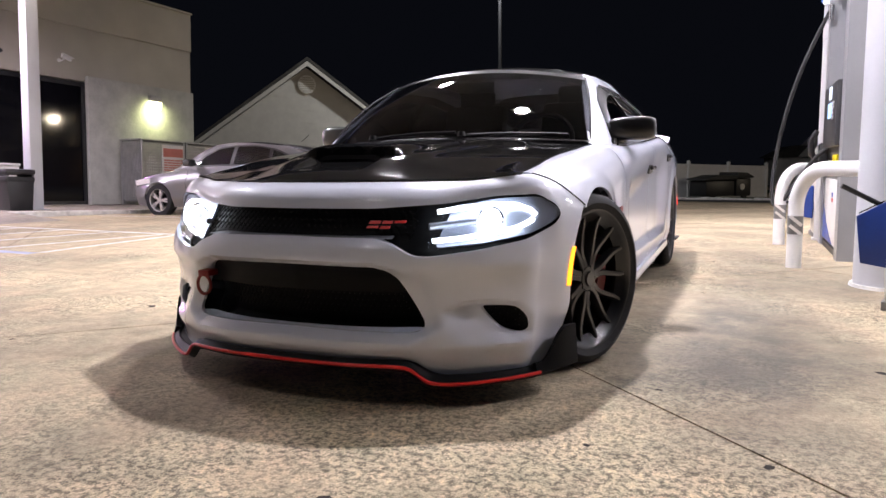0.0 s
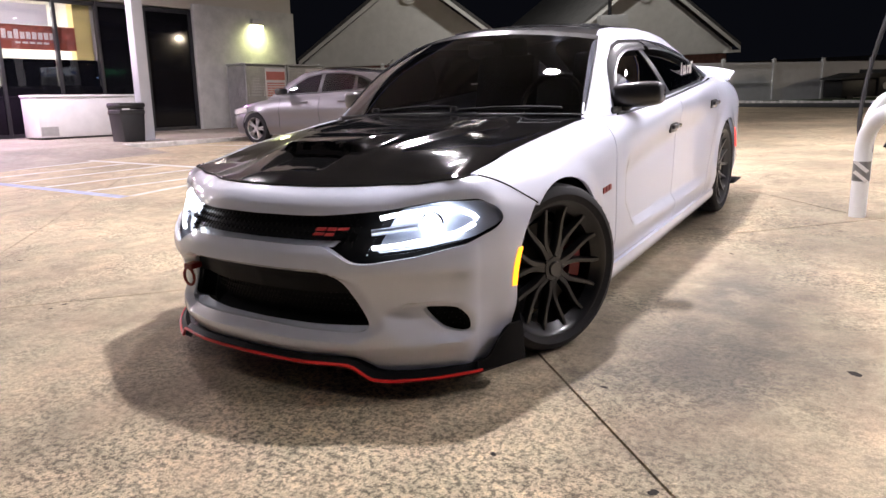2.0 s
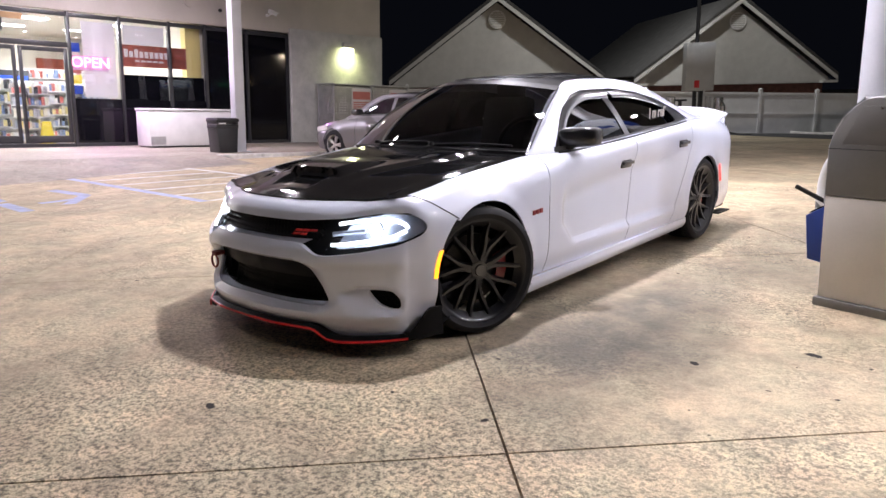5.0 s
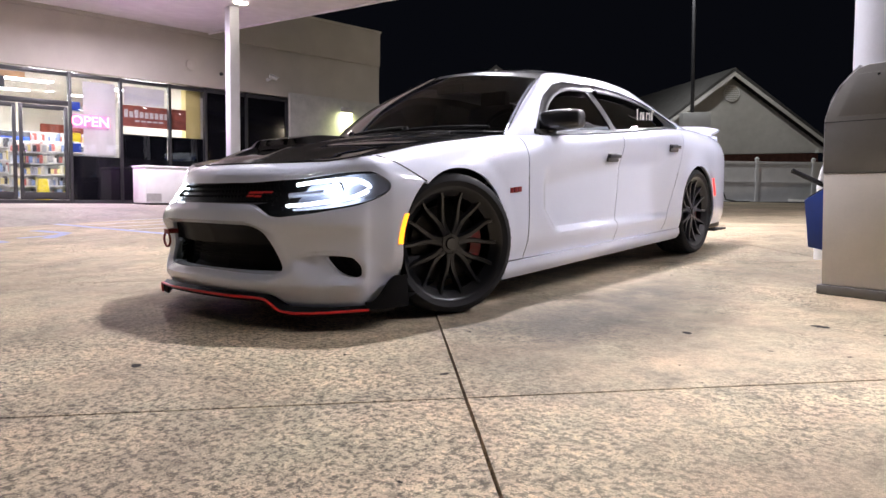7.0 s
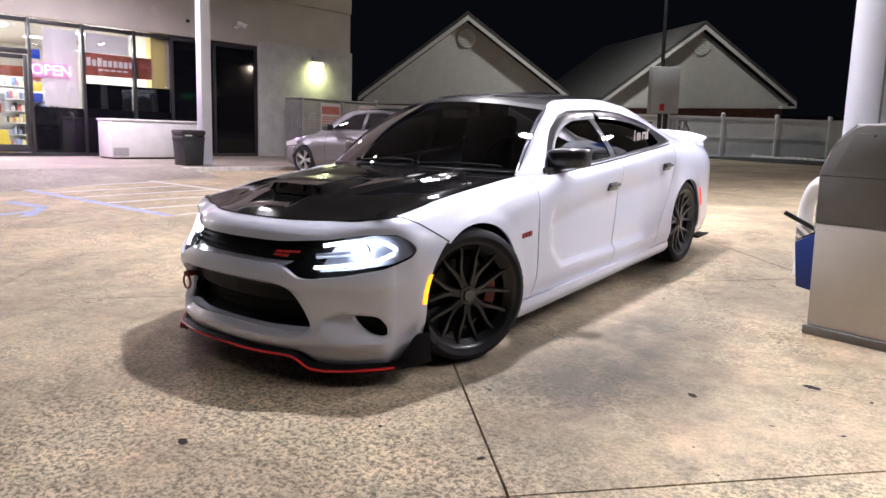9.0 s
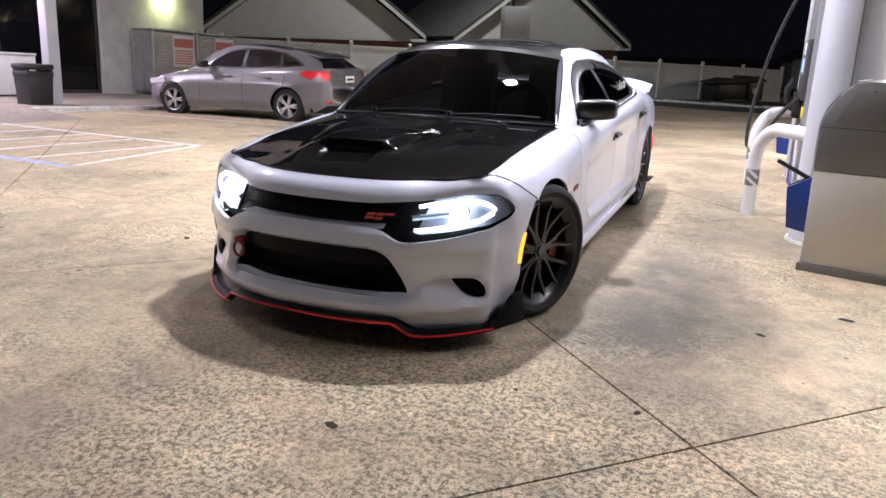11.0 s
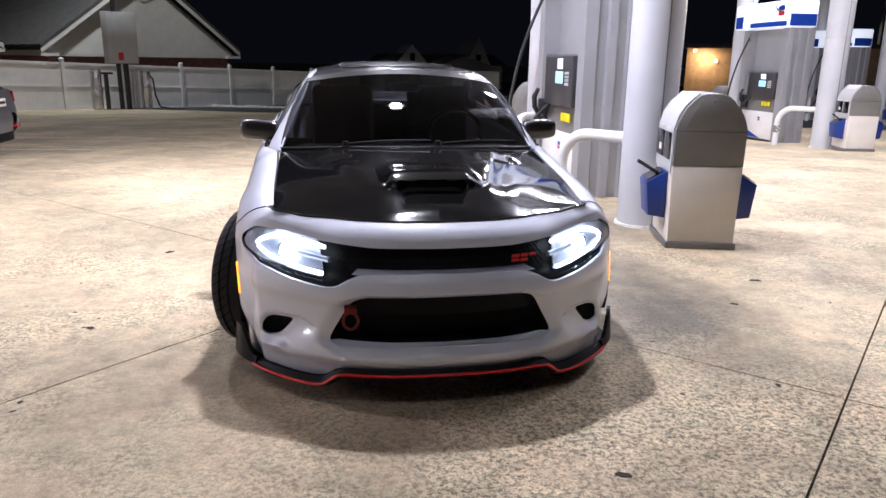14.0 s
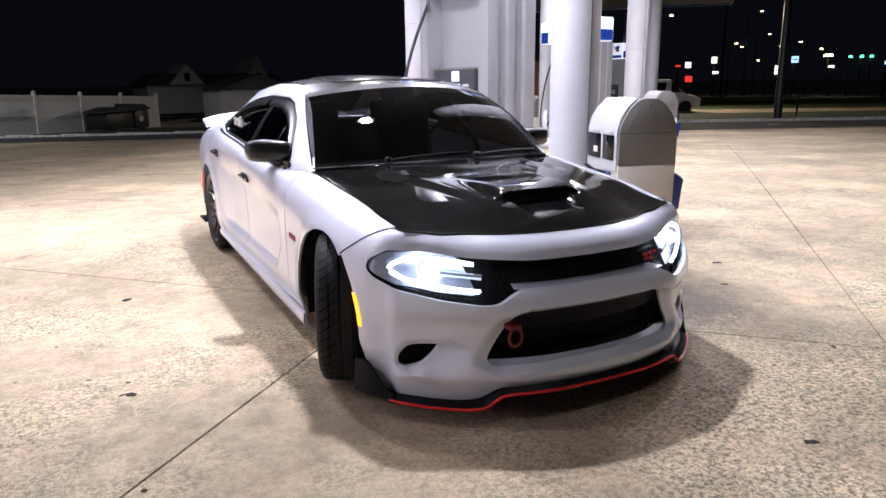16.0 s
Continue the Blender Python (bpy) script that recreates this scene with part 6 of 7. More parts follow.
GAP = 0.0035
front_door_y = curve((0.2, 0.565), (0.46, 0.592), (0.70, 0.595), (0.88, 0.62))
mid_y = curve((0.2, 1.62), (0.34, 1.648), (0.60, 1.698), (0.90, 1.735))
rear_y = curve((0.2, 2.36), (0.45, 2.50), (0.70, 2.66), (0.98, 2.80))
for sg in (1, -1):
    def fa(z):
        return shut_front(z) + GAP

    fender = part("front_fender", side_sheet(fa, lambda z: front_door_y(z) - GAP, SILL_Z, top_z, sg, 60, 40), "car_white", car)
    finish(fender, 0.012, [wheel_cut(0.0, ARCH)], centre=BODY_MID)
    door = part("front_door", side_sheet(lambda z: front_door_y(z) + GAP, lambda z: mid_y(z) - GAP, SILL_Z, top_z, sg, 50, 40), "car_white", car)
    finish(door, 0.012, centre=BODY_MID)
    rdoor = part("rear_door", side_sheet(lambda z: mid_y(z) + GAP, lambda z: rear_y(z) - GAP, SILL_Z, top_z, sg, 40, 40), "car_white", car)
    finish(rdoor, 0.012, [wheel_cut(WHEELBASE, ARCH)], centre=BODY_MID)
    quarter = part("rear_quarter", side_sheet(lambda z: rear_y(z) + GAP, 4.06, SILL_Z, top_z, sg, 60, 40), "car_white", car)
    finish(quarter, 0.012, [wheel_cut(WHEELBASE, ARCH)], centre=BODY_MID)
    # sill skirt
    def skirt(u, v):
        y = 0.365 + (2.69 - 0.365) * u
        z = 0.118 + 0.04 * u + (SILL_Z - 0.006 - 0.118 - 0.03 * u + 0.018 * u) * v
        x = half_w(y) - 0.030 + 0.026 * math.sin(min(1, v * 1.25) * math.pi * 0.62)
        return Vector((sg * x, y, z))
    s = part("side_skirt", grid(bmesh.new(), 40, 8, skirt), "car_white", car)
    finish(s, 0.02, centre=BODY_MID)
    for yc in (0.0, WHEELBASE):
        b = bmesh.new()
        grid(b, 40, 4, lambda u, v: Vector((sg * (0.885 - 0.30 * v), yc + (ARCH + 0.004) * math.cos(-0.35 + u * 3.84), HUB_Z + (ARCH + 0.004) * math.sin(-0.35 + u * 3.84))))
        part("arch_liner", b, "satin_black", car)
    seam = [(shut_front(z), z) for z in [0.652 + 0.12 * k / 24 for k in range(25)]]
    part("shut_line", tube(bmesh.new(), [(sg * (side_x(y, z) - 0.0005), y, z) for y, z in seam], 0.0034, 6), "satin_black", fender)
    for line_y in (front_door_y, mid_y, rear_y):
        col = [(line_y(z), z) for z in [SILL_Z + 0.01 + (0.66 - SILL_Z) * k / 24 for k in range(25)]]
        part("shut_line", tube(bmesh.new(), [(sg * (side_x(y, z) - 0.004), y, z) for y, z in col], 0.0034, 6), "satin_black", door)
    # handles
    for y, z, host in ((1.585, 0.770, door), (2.545, 0.845, rdoor)):
        x = side_x(y, z)
        h = part("door_handle", one_box(sg * x - 0.012 if sg < 0 else x - 0.006, sg * x + 0.006 if sg < 0 else x + 0.012, y - 0.075, y + 0.075, z - 0.028, z + 0.028, 0.010), "gloss_black", host, "black door handle cup")
        x0, x1 = sorted((sg * (x + 0.014), sg * (x + 0.034)))
        part("grip", one_box(x0, x1, y - 0.085, y + 0.07, z - 0.004, z + 0.020, 0.007), "gloss_black", h, "black pull grip")
    # fender badge as red and dark blocks
    bb = bmesh.new()
    for k in range(3):
        y = 0.415 + k * 0.036
        xa, xb = sorted((sg * (side_x(y, 0.59) - 0.002), sg * (side_x(y, 0.59) + 0.005)))
        bbox(bb, xa, xb, y, y + 0.030, 0.578 + 0.002 * k, 0.606 + 0.002 * k, 0.003)
    part("fender_badge", bb, "badge_red", fender, "small dark red fender emblem blocks", 0)
    xa, xb = sorted((sg * (side_x(3.215, 0.53) - 0.004), sg * (side_x(3.215, 0.53) + 0.005)))
    mk = part("rear_marker", grid(bmesh.new(), 3, 8, lambda u, v: Vector((sg * (side_x(3.43, 0.46 + 0.15 * v) + 0.004), 3.415 + 0.030 * u + 0.02 * (1 - v), 0.46 + 0.15 * v))), "marker_red", quarter, "glowing red rear side marker")
    finish(mk, 0.008)

# ---- cabin ----
rail_y = curve((0.60, 0.898), (0.80, 1.045), (1.0, 1.175), (1.2, 1.275), (1.38, 1.312), (1.6, 1.327), (1.95, 1.330), (2.4, 1.300), (2.75, 1.222), (3.0, 1.150), (3.25, 1.075), (3.45, 1.022))
rail_x = curve((0.60, 0.748), (0.85, 0.672), (1.2, 0.592), (1.6, 0.585), (2.0, 0.585), (2.4, 0.582), (2.9, 0.600), (3.45, 0.655))


def flange(y):
    """Width of the rail beside the roof; next to nothing along the windscreen."""
    return 0.008 + 0.047 * sm(1.15, 1.40, y)


def cabin_x(y, z):
    zb, zr = top_z(y), rail_y(y)
    t = min(1.0, max(0.0, (z - zb) / max(0.01, zr - zb)))
    xb, xr = top_x(y) - 0.004, rail_x(y)
    return xb + (xr - xb) * t + 0.022 * math.sin(t * math.pi) * min(1, (zr - zb) / 0.3)


def shell(u, v, sg):
    y = 0.605 + (3.45 - 0.605) * u
    zb, zr = top_z(y) - 0.004, rail_y(y)
    if v <= 0.8:
        t = v / 0.8
        z = zb + (zr - zb) * t
        return Vector((sg * cabin_x(y, z), y, z))
    t = (v - 0.8) / 0.2
    inn = flange(y) * math.sin(t * 1.45)
    up = 0.36 * flange(y) * math.sin(t * 1.57)
    return Vector((sg * (rail_x(y) - inn), y, zr + up))


visor_top = curve((0.86, 0.965), (1.11, 1.155), (1.28, 1.226), (1.42, 1.250), (1.84, 1.258), (2.20, 1.228), (2.48, 1.165), (2.62, 1.115))
GLASS_OUT = [(0.800, 0.902), (0.86, 0.960), (1.11, 1.155), (1.28, 1.240), (1.42, 1.268), (1.84, 1.276), (2.20, 1.250), (2.52, 1.190), (2.80, 1.105), (2.97, 1.022), (2.60, 0.998), (1.53, 0.934)]


def yz_prism(pts, x0, x1):
    b = bmesh.new()
    prism(b, [(y, z) for y, z in pts], x0, x1)
    bmesh.ops.transform(b, matrix=Matrix(((0, 1, 0, 0), (1, 0, 0, 0), (0, 0, 1, 0), (0, 0, 0, 1))), verts=b.verts)
    return b


def grown(pts, k):
    cy, cz = sum(p[0] for p in pts) / len(pts), sum(p[1] for p in pts) / len(pts)
    return [(y + math.copysign(k, y - cy) * min(1, abs(y - cy) / 0.3), z + math.copysign(k, z - cz)) for y, z in pts]


for sg in (1, -1):
    sh = part("cabin_side", grid(bmesh.new(), 120, 40, lambda u, v: shell(u, v, sg)), "car_white", car, "white roof rail and rear pillar")
    cut = yz_prism(GLASS_OUT, 0.3 if sg > 0 else -1.2, 1.2 if sg > 0 else -0.3)
    finish(sh, 0.014, [cut], centre=BODY_MID)
    # black door frames and weather shields round the glass
    def pane(y0, y1, n=40, drop=0.0):
        def f(u, v):
            y = y0 + (y1 - y0) * u
            z = 0.885 + (1.30 - 0.885) * v
            return Vector((sg * (cabin_x(y, z) - 0.012 - drop), y, z))
        return f
    fr = part("window_frame", grid(bmesh.new(), 60, 24, pane(0.78, 3.0)), "gloss_black", car, "gloss black side window frame")
    hole_a = [(0.875, 0.925), (0.93, 0.985), (1.13, 1.130), (1.30, 1.198), (1.44, 1.222), (1.655, 1.226), (1.72, 0.958)]
    hole_b = [(1.785, 0.962), (1.735, 1.235), (1.90, 1.232), (2.20, 1.206), (2.46, 1.155), (2.62, 1.095), (2.655, 1.02), (2.55, 1.010)]
    hole_c = [(2.615, 1.022), (2.60, 1.070), (2.72, 1.040), (2.79, 1.016)]
    x0, x1 = (0.3, 1.2) if sg > 0 else (-1.2, -0.3)
    finish(fr, 0.010, [yz_prism(rounded(h, 0.02), x0, x1) for h in (hole_a, hole_b)], yz_prism(grown(GLASS_OUT, 0.004), x0, x1), centre=BODY_MID)
    for nm, y0, y1, h in (("front_window", 0.82, 1.76, hole_a), ("rear_window", 1.70, 2.70, hole_b)):
        g = part(nm, grid(bmesh.new(), 24, 12, pane(y0, y1, 24, 0.006)), "tint_glass", car, "dark tinted door glass")
        finish(g, 0.004, (), yz_prism(grown(h, 0.01), x0, x1), centre=BODY_MID)
        g.visible_shadow = False
    # smoked weather shields
    for ya, yb in ((0.93, 1.70), (1.76, 2.50)):
        def visor(u, v):
            y = ya + (yb - ya) * u
            top = visor_top(y)
            z = top - 0.045 * v
            return Vector((sg * (cabin_x(y, z) + 0.006 + 0.016 * math.sin(v * 2.2)), y, z))
        w = part("wind_deflector", grid(bmesh.new(), 30, 5, visor), "gloss_black", car, "dark smoked window deflector")
        finish(w, 0.004)
    # white decal on the rear door glass, as plain bars
    db = bmesh.new()
    for k in range(6):
        y0 = 2.20 + k * 0.052
        hh = 0.075 + (0.02 if k in (0, 5) else 0)
        z0 = 1.028 + 0.03 * (y0 - 2.1)
        x = cabin_x(y0, z0 + 0.04) - 0.004
        xa, xb = sorted((sg * (x - 0.0030), sg * (x + 0.0006)))
        bbox(db, xa, xb, y0, y0 + 0.014, z0, z0 + hh)
        bbox(db, xa, xb, y0 + 0.014, y0 + 0.042, z0 + (hh - 0.016 if k % 2 else 0), z0 + (hh if k % 2 else 0.016))
        if k % 3 == 1:
            bbox(db, xa, xb, y0 + 0.028, y0 + 0.042, z0, z0 + hh)
    part("window_decal", db, "paper", car, "white decal shapes on the rear glass", 0)
    # belt trim
    part("belt_trim", tube(bmesh.new(), [Vector((sg * (top_x(y) + 0.006), y, top_z(y) + 0.004)) for y in [0.82 + 2.0 * k / 40 for k in range(41)]], 0.007, 8), "gloss_black", car)

# windscreen and roof
top_half = 0.588


def screen_pt(u, v, drop=0.0):
    s = 2 * u - 1
    bx, by, bz = s * 0.742, 0.425 + 0.20 * s * s, 0.928 - 0.024 * s * s
    tx, ty, tz = s * top_half, 1.085 + 0.13 * s * s, 1.345 - 0.058 * s * s
    bow = 0.030 * math.sin(v * math.pi)
    return Vector((bx + (tx - bx) * v + 0.014 * s * math.sin(v * math.pi), by + (ty - by) * v - bow * 0.5, bz + (tz - bz) * v + bow - drop))


ws = part("windscreen", grid(bmesh.new(), 40, 24, screen_pt), "screen_glass", car, "dark tinted windscreen")
ws.visible_shadow = False
band = part("screen_band", grid(bmesh.new(), 40, 3, lambda u, v: screen_pt(u, 0.93 + 0.075 * v, -0.002)), "gloss_black", ws)
part("screen_edge", tube(bmesh.new(), [screen_pt(k / 40, 0.0, -0.004) for k in range(41)], 0.009, 8), "satin_black", ws)
for e in (0, 1):
    part("screen_edge", tube(bmesh.new(), [screen_pt(e, k / 20, -0.001) for k in range(21)], 0.0045, 8), "satin_black", ws)
roof_mid = curve((1.08, 1.348), (1.4, 1.385), (1.8, 1.398), (2.2, 1.386), (2.55, 1.350))


def roof_pt(u, v):
    s = 2 * u - 1
    y0, y1 = 1.088 + 0.13 * s * s, 2.55 - 0.05 * s * s
    y = y0 + (y1 - y0) * v
    edge = rail_y(y) + 0.34 * flange(y)
    return Vector((s * (rail_x(y) - 0.88 * flange(y)), y, roof_mid(y) + (edge - roof_mid(y)) * abs(s) ** 2.3))


roof = part("roof", grid(bmesh.new(), 50, 50, roof_pt), "gloss_black", car, "gloss black roof panel with sunroof")
finish(roof, 0.012, centre=BODY_MID)
part("sunroof_seal", tube(bmesh.new(), [roof_pt(0.5 + 0.36 * math.copysign(abs(math.cos(a)) ** 0.35, math.cos(a)), 0.31 + 0.22 * math.copysign(abs(math.sin(a)) ** 0.35, math.sin(a))) + Vector((0, 0, 0.002)) for a in [k * math.tau / 60 for k in range(60)]], 0.005, 6, True), "satin_black", roof)
fin = bmesh.new()
prism(fin, [(-0.06, 0.0), (0.07, 0.0), (0.05, 0.035), (0.03, 0.045)], -0.012, 0.012, Matrix.Translation((0, 2.42, 1.356)) @ pose(0, 0, 0, 0, 0, 90))
part("antenna_fin", fin, "gloss_black", roof)


def back_pt(u, v):
    s = 2 * u - 1
    y0, y1 = 2.545 - 0.05 * s * s, 3.30 + 0.02 * s * s
    y = y0 + (y1 - y0) * v
    zm = roof_mid(2.55) + (1.055 - roof_mid(2.55)) * (v ** 1.25) + 0.02 * math.sin(v * 3.14)
    edge = rail_y(y) + 0.016
    return Vector((s * (rail_x(y) - 0.048), y, zm + (min(edge, zm) - zm) * abs(s) ** 2.3))


part("rear_screen", grid(bmesh.new(), 30, 20, back_pt), "tint_glass", car, "dark tinted rear screen")


def deck_pt(u, v):
    s = 2 * u - 1
    y = 3.29 + (4.06 - 3.29) * v
    x = s * (top_x(y) + 0.004)
    return Vector((x, y, top_z(y) + 0.035 * (1 - s * s) * (1 - 0.4 * v) + 0.002))


deck = part("boot_lid", grid(bmesh.new(), 30, 16, deck_pt), "car_white", car)
finish(deck, 0.012, centre=BODY_MID)
spo = grid(bmesh.new(), 40, 10, lambda u, v: Vector(((2 * u - 1) * 0.80, 3.86 + 0.20 * math.sin(v * math.pi * 0.5) ** 1.2 - 0.22 * abs(2 * u - 1) ** 3, 1.035 + 0.060 * v - 0.055 * abs(2 * u - 1) ** 4 - 0.01)))
s = part("spoiler", spo, "car_white", car, "white boot lid spoiler")
finish(s, 0.022)


def rear_pt(u, v):
    s = 2 * u - 1
    z = 0.20 + (1.0 - 0.20) * v
    a = s * math.pi / 2
    x = 0.745 * math.copysign(abs(math.sin(a)) ** 0.7, s) * (1 - 0.05 * v)
    return Vector((x, 4.06 + 0.10 * math.cos(a) ** 0.6 - 0.06 * abs(v - 0.5), z - 0.02 * s * s * v))


rear = part("rear_bumper", grid(bmesh.new(), 40, 16, rear_pt), "car_white", car)
finish(rear, 0.012, centre=BODY_MID)
part("tail_lamp", grid(bmesh.new(), 30, 4, lambda u, v: rear_pt(0.12 + 0.76 * u, 0.70 + 0.16 * v) + Vector((0, 0.012, 0))), "marker_red", rear)
for sg in (1, -1):
    w = bbox(bmesh.new(), sg * 0.86 - 0.05, sg * 0.86 + 0.05, 3.46, 3.74, 0.155, 0.170, 0.004, Matrix.Translation((0, 0, 0)))
    part("rear_winglet", w, "satin_black", car)
# dark inner structure that closes the body
part("underbody", one_box(-0.78, 0.78, -0.50, 3.95, 0.16, 0.30, 0.02), "satin_black", car)
part("engine_bay", one_box(-0.50, 0.50, -0.52, 0.58, 0.305, 0.66), "satin_black", car)
part("cabin_tub", one_box(-0.80, 0.80, 0.60, 2.62, 0.305, 0.62), "satin_black", car)
part("boot_tub", one_box(-0.52, 0.52, 2.63, 3.85, 0.305, 0.90), "satin_black", car)
# interior that shows dimly through the glass
part("dashboard", one_box(-0.68, 0.68, 0.72, 1.02, 0.66, 0.90, 0.06), "satin_black", car)
for x in (-0.36, 0.36):
    st = part("seat", one_box(x - 0.24, x + 0.24, 1.42, 1.92, 0.62, 0.74, 0.05), "seat_cloth", car)
    part("seat_back", one_box(x - 0.23, x + 0.23, -0.06, 0.06, 0, 0.52, 0.05, Matrix.Translation((0, 1.90, 0.72)) @ pose(0, 0, 0, -14)), "seat_cloth", st)
    part("headrest", one_box(x - 0.13, x + 0.13, 1.99, 2.08, 1.20, 1.34, 0.035), "seat_cloth", st)
part("rear_bench", one_box(-0.62, 0.62, 2.45, 2.62, 0.62, 1.08, 0.06), "seat_cloth", car)
wheel_c = Matrix.Translation((0.36, 1.12, 0.93)) @ pose(0, 0, 0, 65)
part("steering_wheel", tube(bmesh.new(), [wheel_c @ Vector((0.18 * math.cos(k * math.tau / 28), 0.18 * math.sin(k * math.tau / 28), 0)) for k in range(28)], 0.016, 8, True), "satin_black", car)
part("rear_view_mirror", one_box(-0.11, 0.11, 1.02, 1.05, 1.215, 1.275, 0.012), "satin_black", car)
# wipers
for x0, x1 in ((-0.36, 0.10), (0.14, 0.62)):
    p0, p1 = screen_pt(0.5 + x0 / 1.43, 0.02, -0.015), screen_pt(0.5 + x1 / 1.43, 0.055, -0.012)
    wp = part("wiper", tube(bmesh.new(), [p0.lerp(p1, k / 12) + Vector((0, 0, 0.008 * math.sin(k / 12 * 3.14))) for k in range(13)], 0.007, 6), "satin_black", car, "black wiper arm")
    part("wiper_blade", tube(bmesh.new(), [p0.lerp(p1, k / 12) + Vector((0, 0.01, -0.004)) for k in range(13)], 0.005, 6), "black_rubber", wp)
    part("wiper_pivot", cyl(bmesh.new(), 0.022, 0.016, 0.022, Matrix.Translation(p0 + Vector((0, -0.01, -0.004))), 14), "satin_black", wp)
# mirrors
for sg in (1, -1):
    mb = bmesh.new()

    def mir(u, v):
        a, c = u * math.tau, (v - 0.5) * math.pi
        ca, sa = math.cos(a), math.sin(a)
        k = math.cos(c) ** 0.28 if abs(v - 0.5) < 0.4999 else 0.0
        x = 0.118 * math.sin(c) / 1.0
        yy = 0.062 * math.copysign(abs(ca) ** 0.7, ca) * k * (0.75 + 0.25 * (1 if ca > 0 else 1.1))
        zz = 0.064 * math.copysign(abs(sa) ** 0.45, sa) * k
        return Vector((sg * (0.888 + x), 0.985 + yy + 0.25 * x, 0.985 + zz + 0.03 * x))
    grid(mb, 28, 18, mir, True)
    mr = part("wing_mirror", mb, "gloss_black", car, "gloss black wing mirror")
    part("mirror_glass", one_box(*sorted((sg * 0.79, sg * 0.985)), 1.046, 1.052, 0.945, 1.025, 0.003), "chrome", mr)
    part("mirror_stalk", tube(bmesh.new(), [(sg * 0.80, 0.93, 0.915), (sg * 0.83, 0.95, 0.925), (sg * 0.87, 0.97, 0.945)], 0.022, 10), "gloss_black", mr)
    part("sail_panel", one_box(*sorted((sg * (cabin_x(0.83, 0.92) - 0.004), sg * (cabin_x(0.83, 0.92) + 0.010))), 0.80, 0.95, 0.902, 0.935, 0.004), "gloss_black", mr)


# ---- wheels ----
def road_wheel(at, sg, steer):
    """A split-spoke wheel; sg is the side of the car on which it stands."""
    R, RIM = 0.345, 0.279
    m = at @ pose(0, 0, 0, 0, 0, steer)
    wh = new("wheel")
    wh.parent, wh.matrix_basis = car, m
    wh["label"] = "black split-spoke alloy wheel with low tyre"
    # tyre by turning its section
    sec = [(-0.118, RIM - 0.004), (-0.130, RIM + 0.02), (-0.133, 0.305), (-0.124, 0.328), (-0.108, 0.340), (-0.06, R), (0.06, R), (0.108, 0.340), (0.124, 0.328), (0.133, 0.305), (0.130, RIM + 0.02), (0.118, RIM - 0.004)]
    n = 72
    b = bmesh.new()
    grooves = (-0.075, -0.028, 0.028, 0.075)
    prof = []
    for i, (w, r) in enumerate(sec):
        prof.append((w, r))
        if i == 4:
            for g in grooves:
                rr = R if abs(g) < 0.06 else 0.3435
                prof += [(g - 0.006, rr), (g - 0.004, rr - 0.008), (g + 0.004, rr - 0.008), (g + 0.006, rr)]
    prof = [p for p in prof if p not in ((-0.06, R), (0.06, R))]
    rings = [[b.verts.new((w, r * math.cos(k * math.tau / n), r * math.sin(k * math.tau / n))) for w, r in prof] for k in range(n)]
    for k in range(n):
        q0, q1 = rings[k], rings[(k + 1) % n]
        for j in range(len(prof) - 1):
            b.faces.new((q0[j], q0[j + 1], q1[j + 1], q1[j]))
    ty = part("tyre", b, "tyre", wh, "black low-profile tyre", 40)
    b = bmesh.new()
    for k in range(48):
        for s2 in (-1, 1):
            pv = None
            for j in range(7):
                t = j / 6
                w = s2 * (0.034 + 0.082 * t)
                r = (R if abs(w) < 0.06 else R - 0.0055 * ((abs(w) - 0.06) / 0.048) ** 1.6) + 0.0008
                a = k * math.tau / 48 + 0.22 * t - 0.05 * t * t
                ring = [b.verts.new((w, r * math.cos(a + d), r * math.sin(a + d))) for d in (-0.007, 0.007)]
                if pv:
                    b.faces.new((pv[0], pv[1], ring[1], ring[0]))
                pv = ring
    part("tread_groove", b, "groove_black", ty, smooth=0)["kind"] = "stuff"
    b = bmesh.new()
    rp = [(-0.118, RIM), (-0.110, RIM - 0.012), (-0.02, 0.225), (0.08, 0.232), (0.105, RIM - 0.020), (0.120, RIM - 0.006), (0.122, RIM + 0.002)]
    rings = [[b.verts.new((sg * w, r * math.cos(k * math.tau / 64), r * math.sin(k * math.tau / 64))) for w, r in rp] for k in range(64)]
    for k in range(64):
        q0, q1 = rings[k], rings[(k + 1) % 64]
        for j in range(len(rp) - 1):
            b.faces.new((q0[j], q0[j + 1], q1[j + 1], q1[j]))
    part("rim", b, "wheel_black", wh)
    face = 0.070
    for k in range(7):
        b = bmesh.new()
        a0 = k * math.tau / 7 + 0.2
        for d in (-1, 1):
            pts, wid = [], []
            for j in range(9):
                t = j / 8
                r = 0.050 + (RIM - 0.026 - 0.050) * t
                a = a0 + d * (0.0095 + 0.048 * sm(0.085, 0.262, r)) / r
                pts.append((sg * (face + 0.030 * t ** 2 + 0.016 * (1 - t) ** 2), r, a))
                wid.append(0.0170 - 0.0070 * t)
            prev = None
            for (w, r, a), h in zip(pts, wid):
                e = Vector((0, -math.sin(a), math.cos(a)))
                c = Vector((w, r * math.cos(a), r * math.sin(a)))
                ring = [b.verts.new(c + e * h * kx + Vector((sg * kz, 0, 0))) for kx, kz in ((-1, -0.030), (-0.9, -0.002), (-0.55, 0.006), (0.55, 0.006), (0.9, -0.002), (1, -0.030))]
                if prev:
                    for q in range(5):
                        b.faces.new((prev[q], prev[q + 1], ring[q + 1], ring[q]))
                    b.faces.new((prev[5], prev[0], ring[0], ring[5]))
                prev = ring
            b.faces.new(prev)
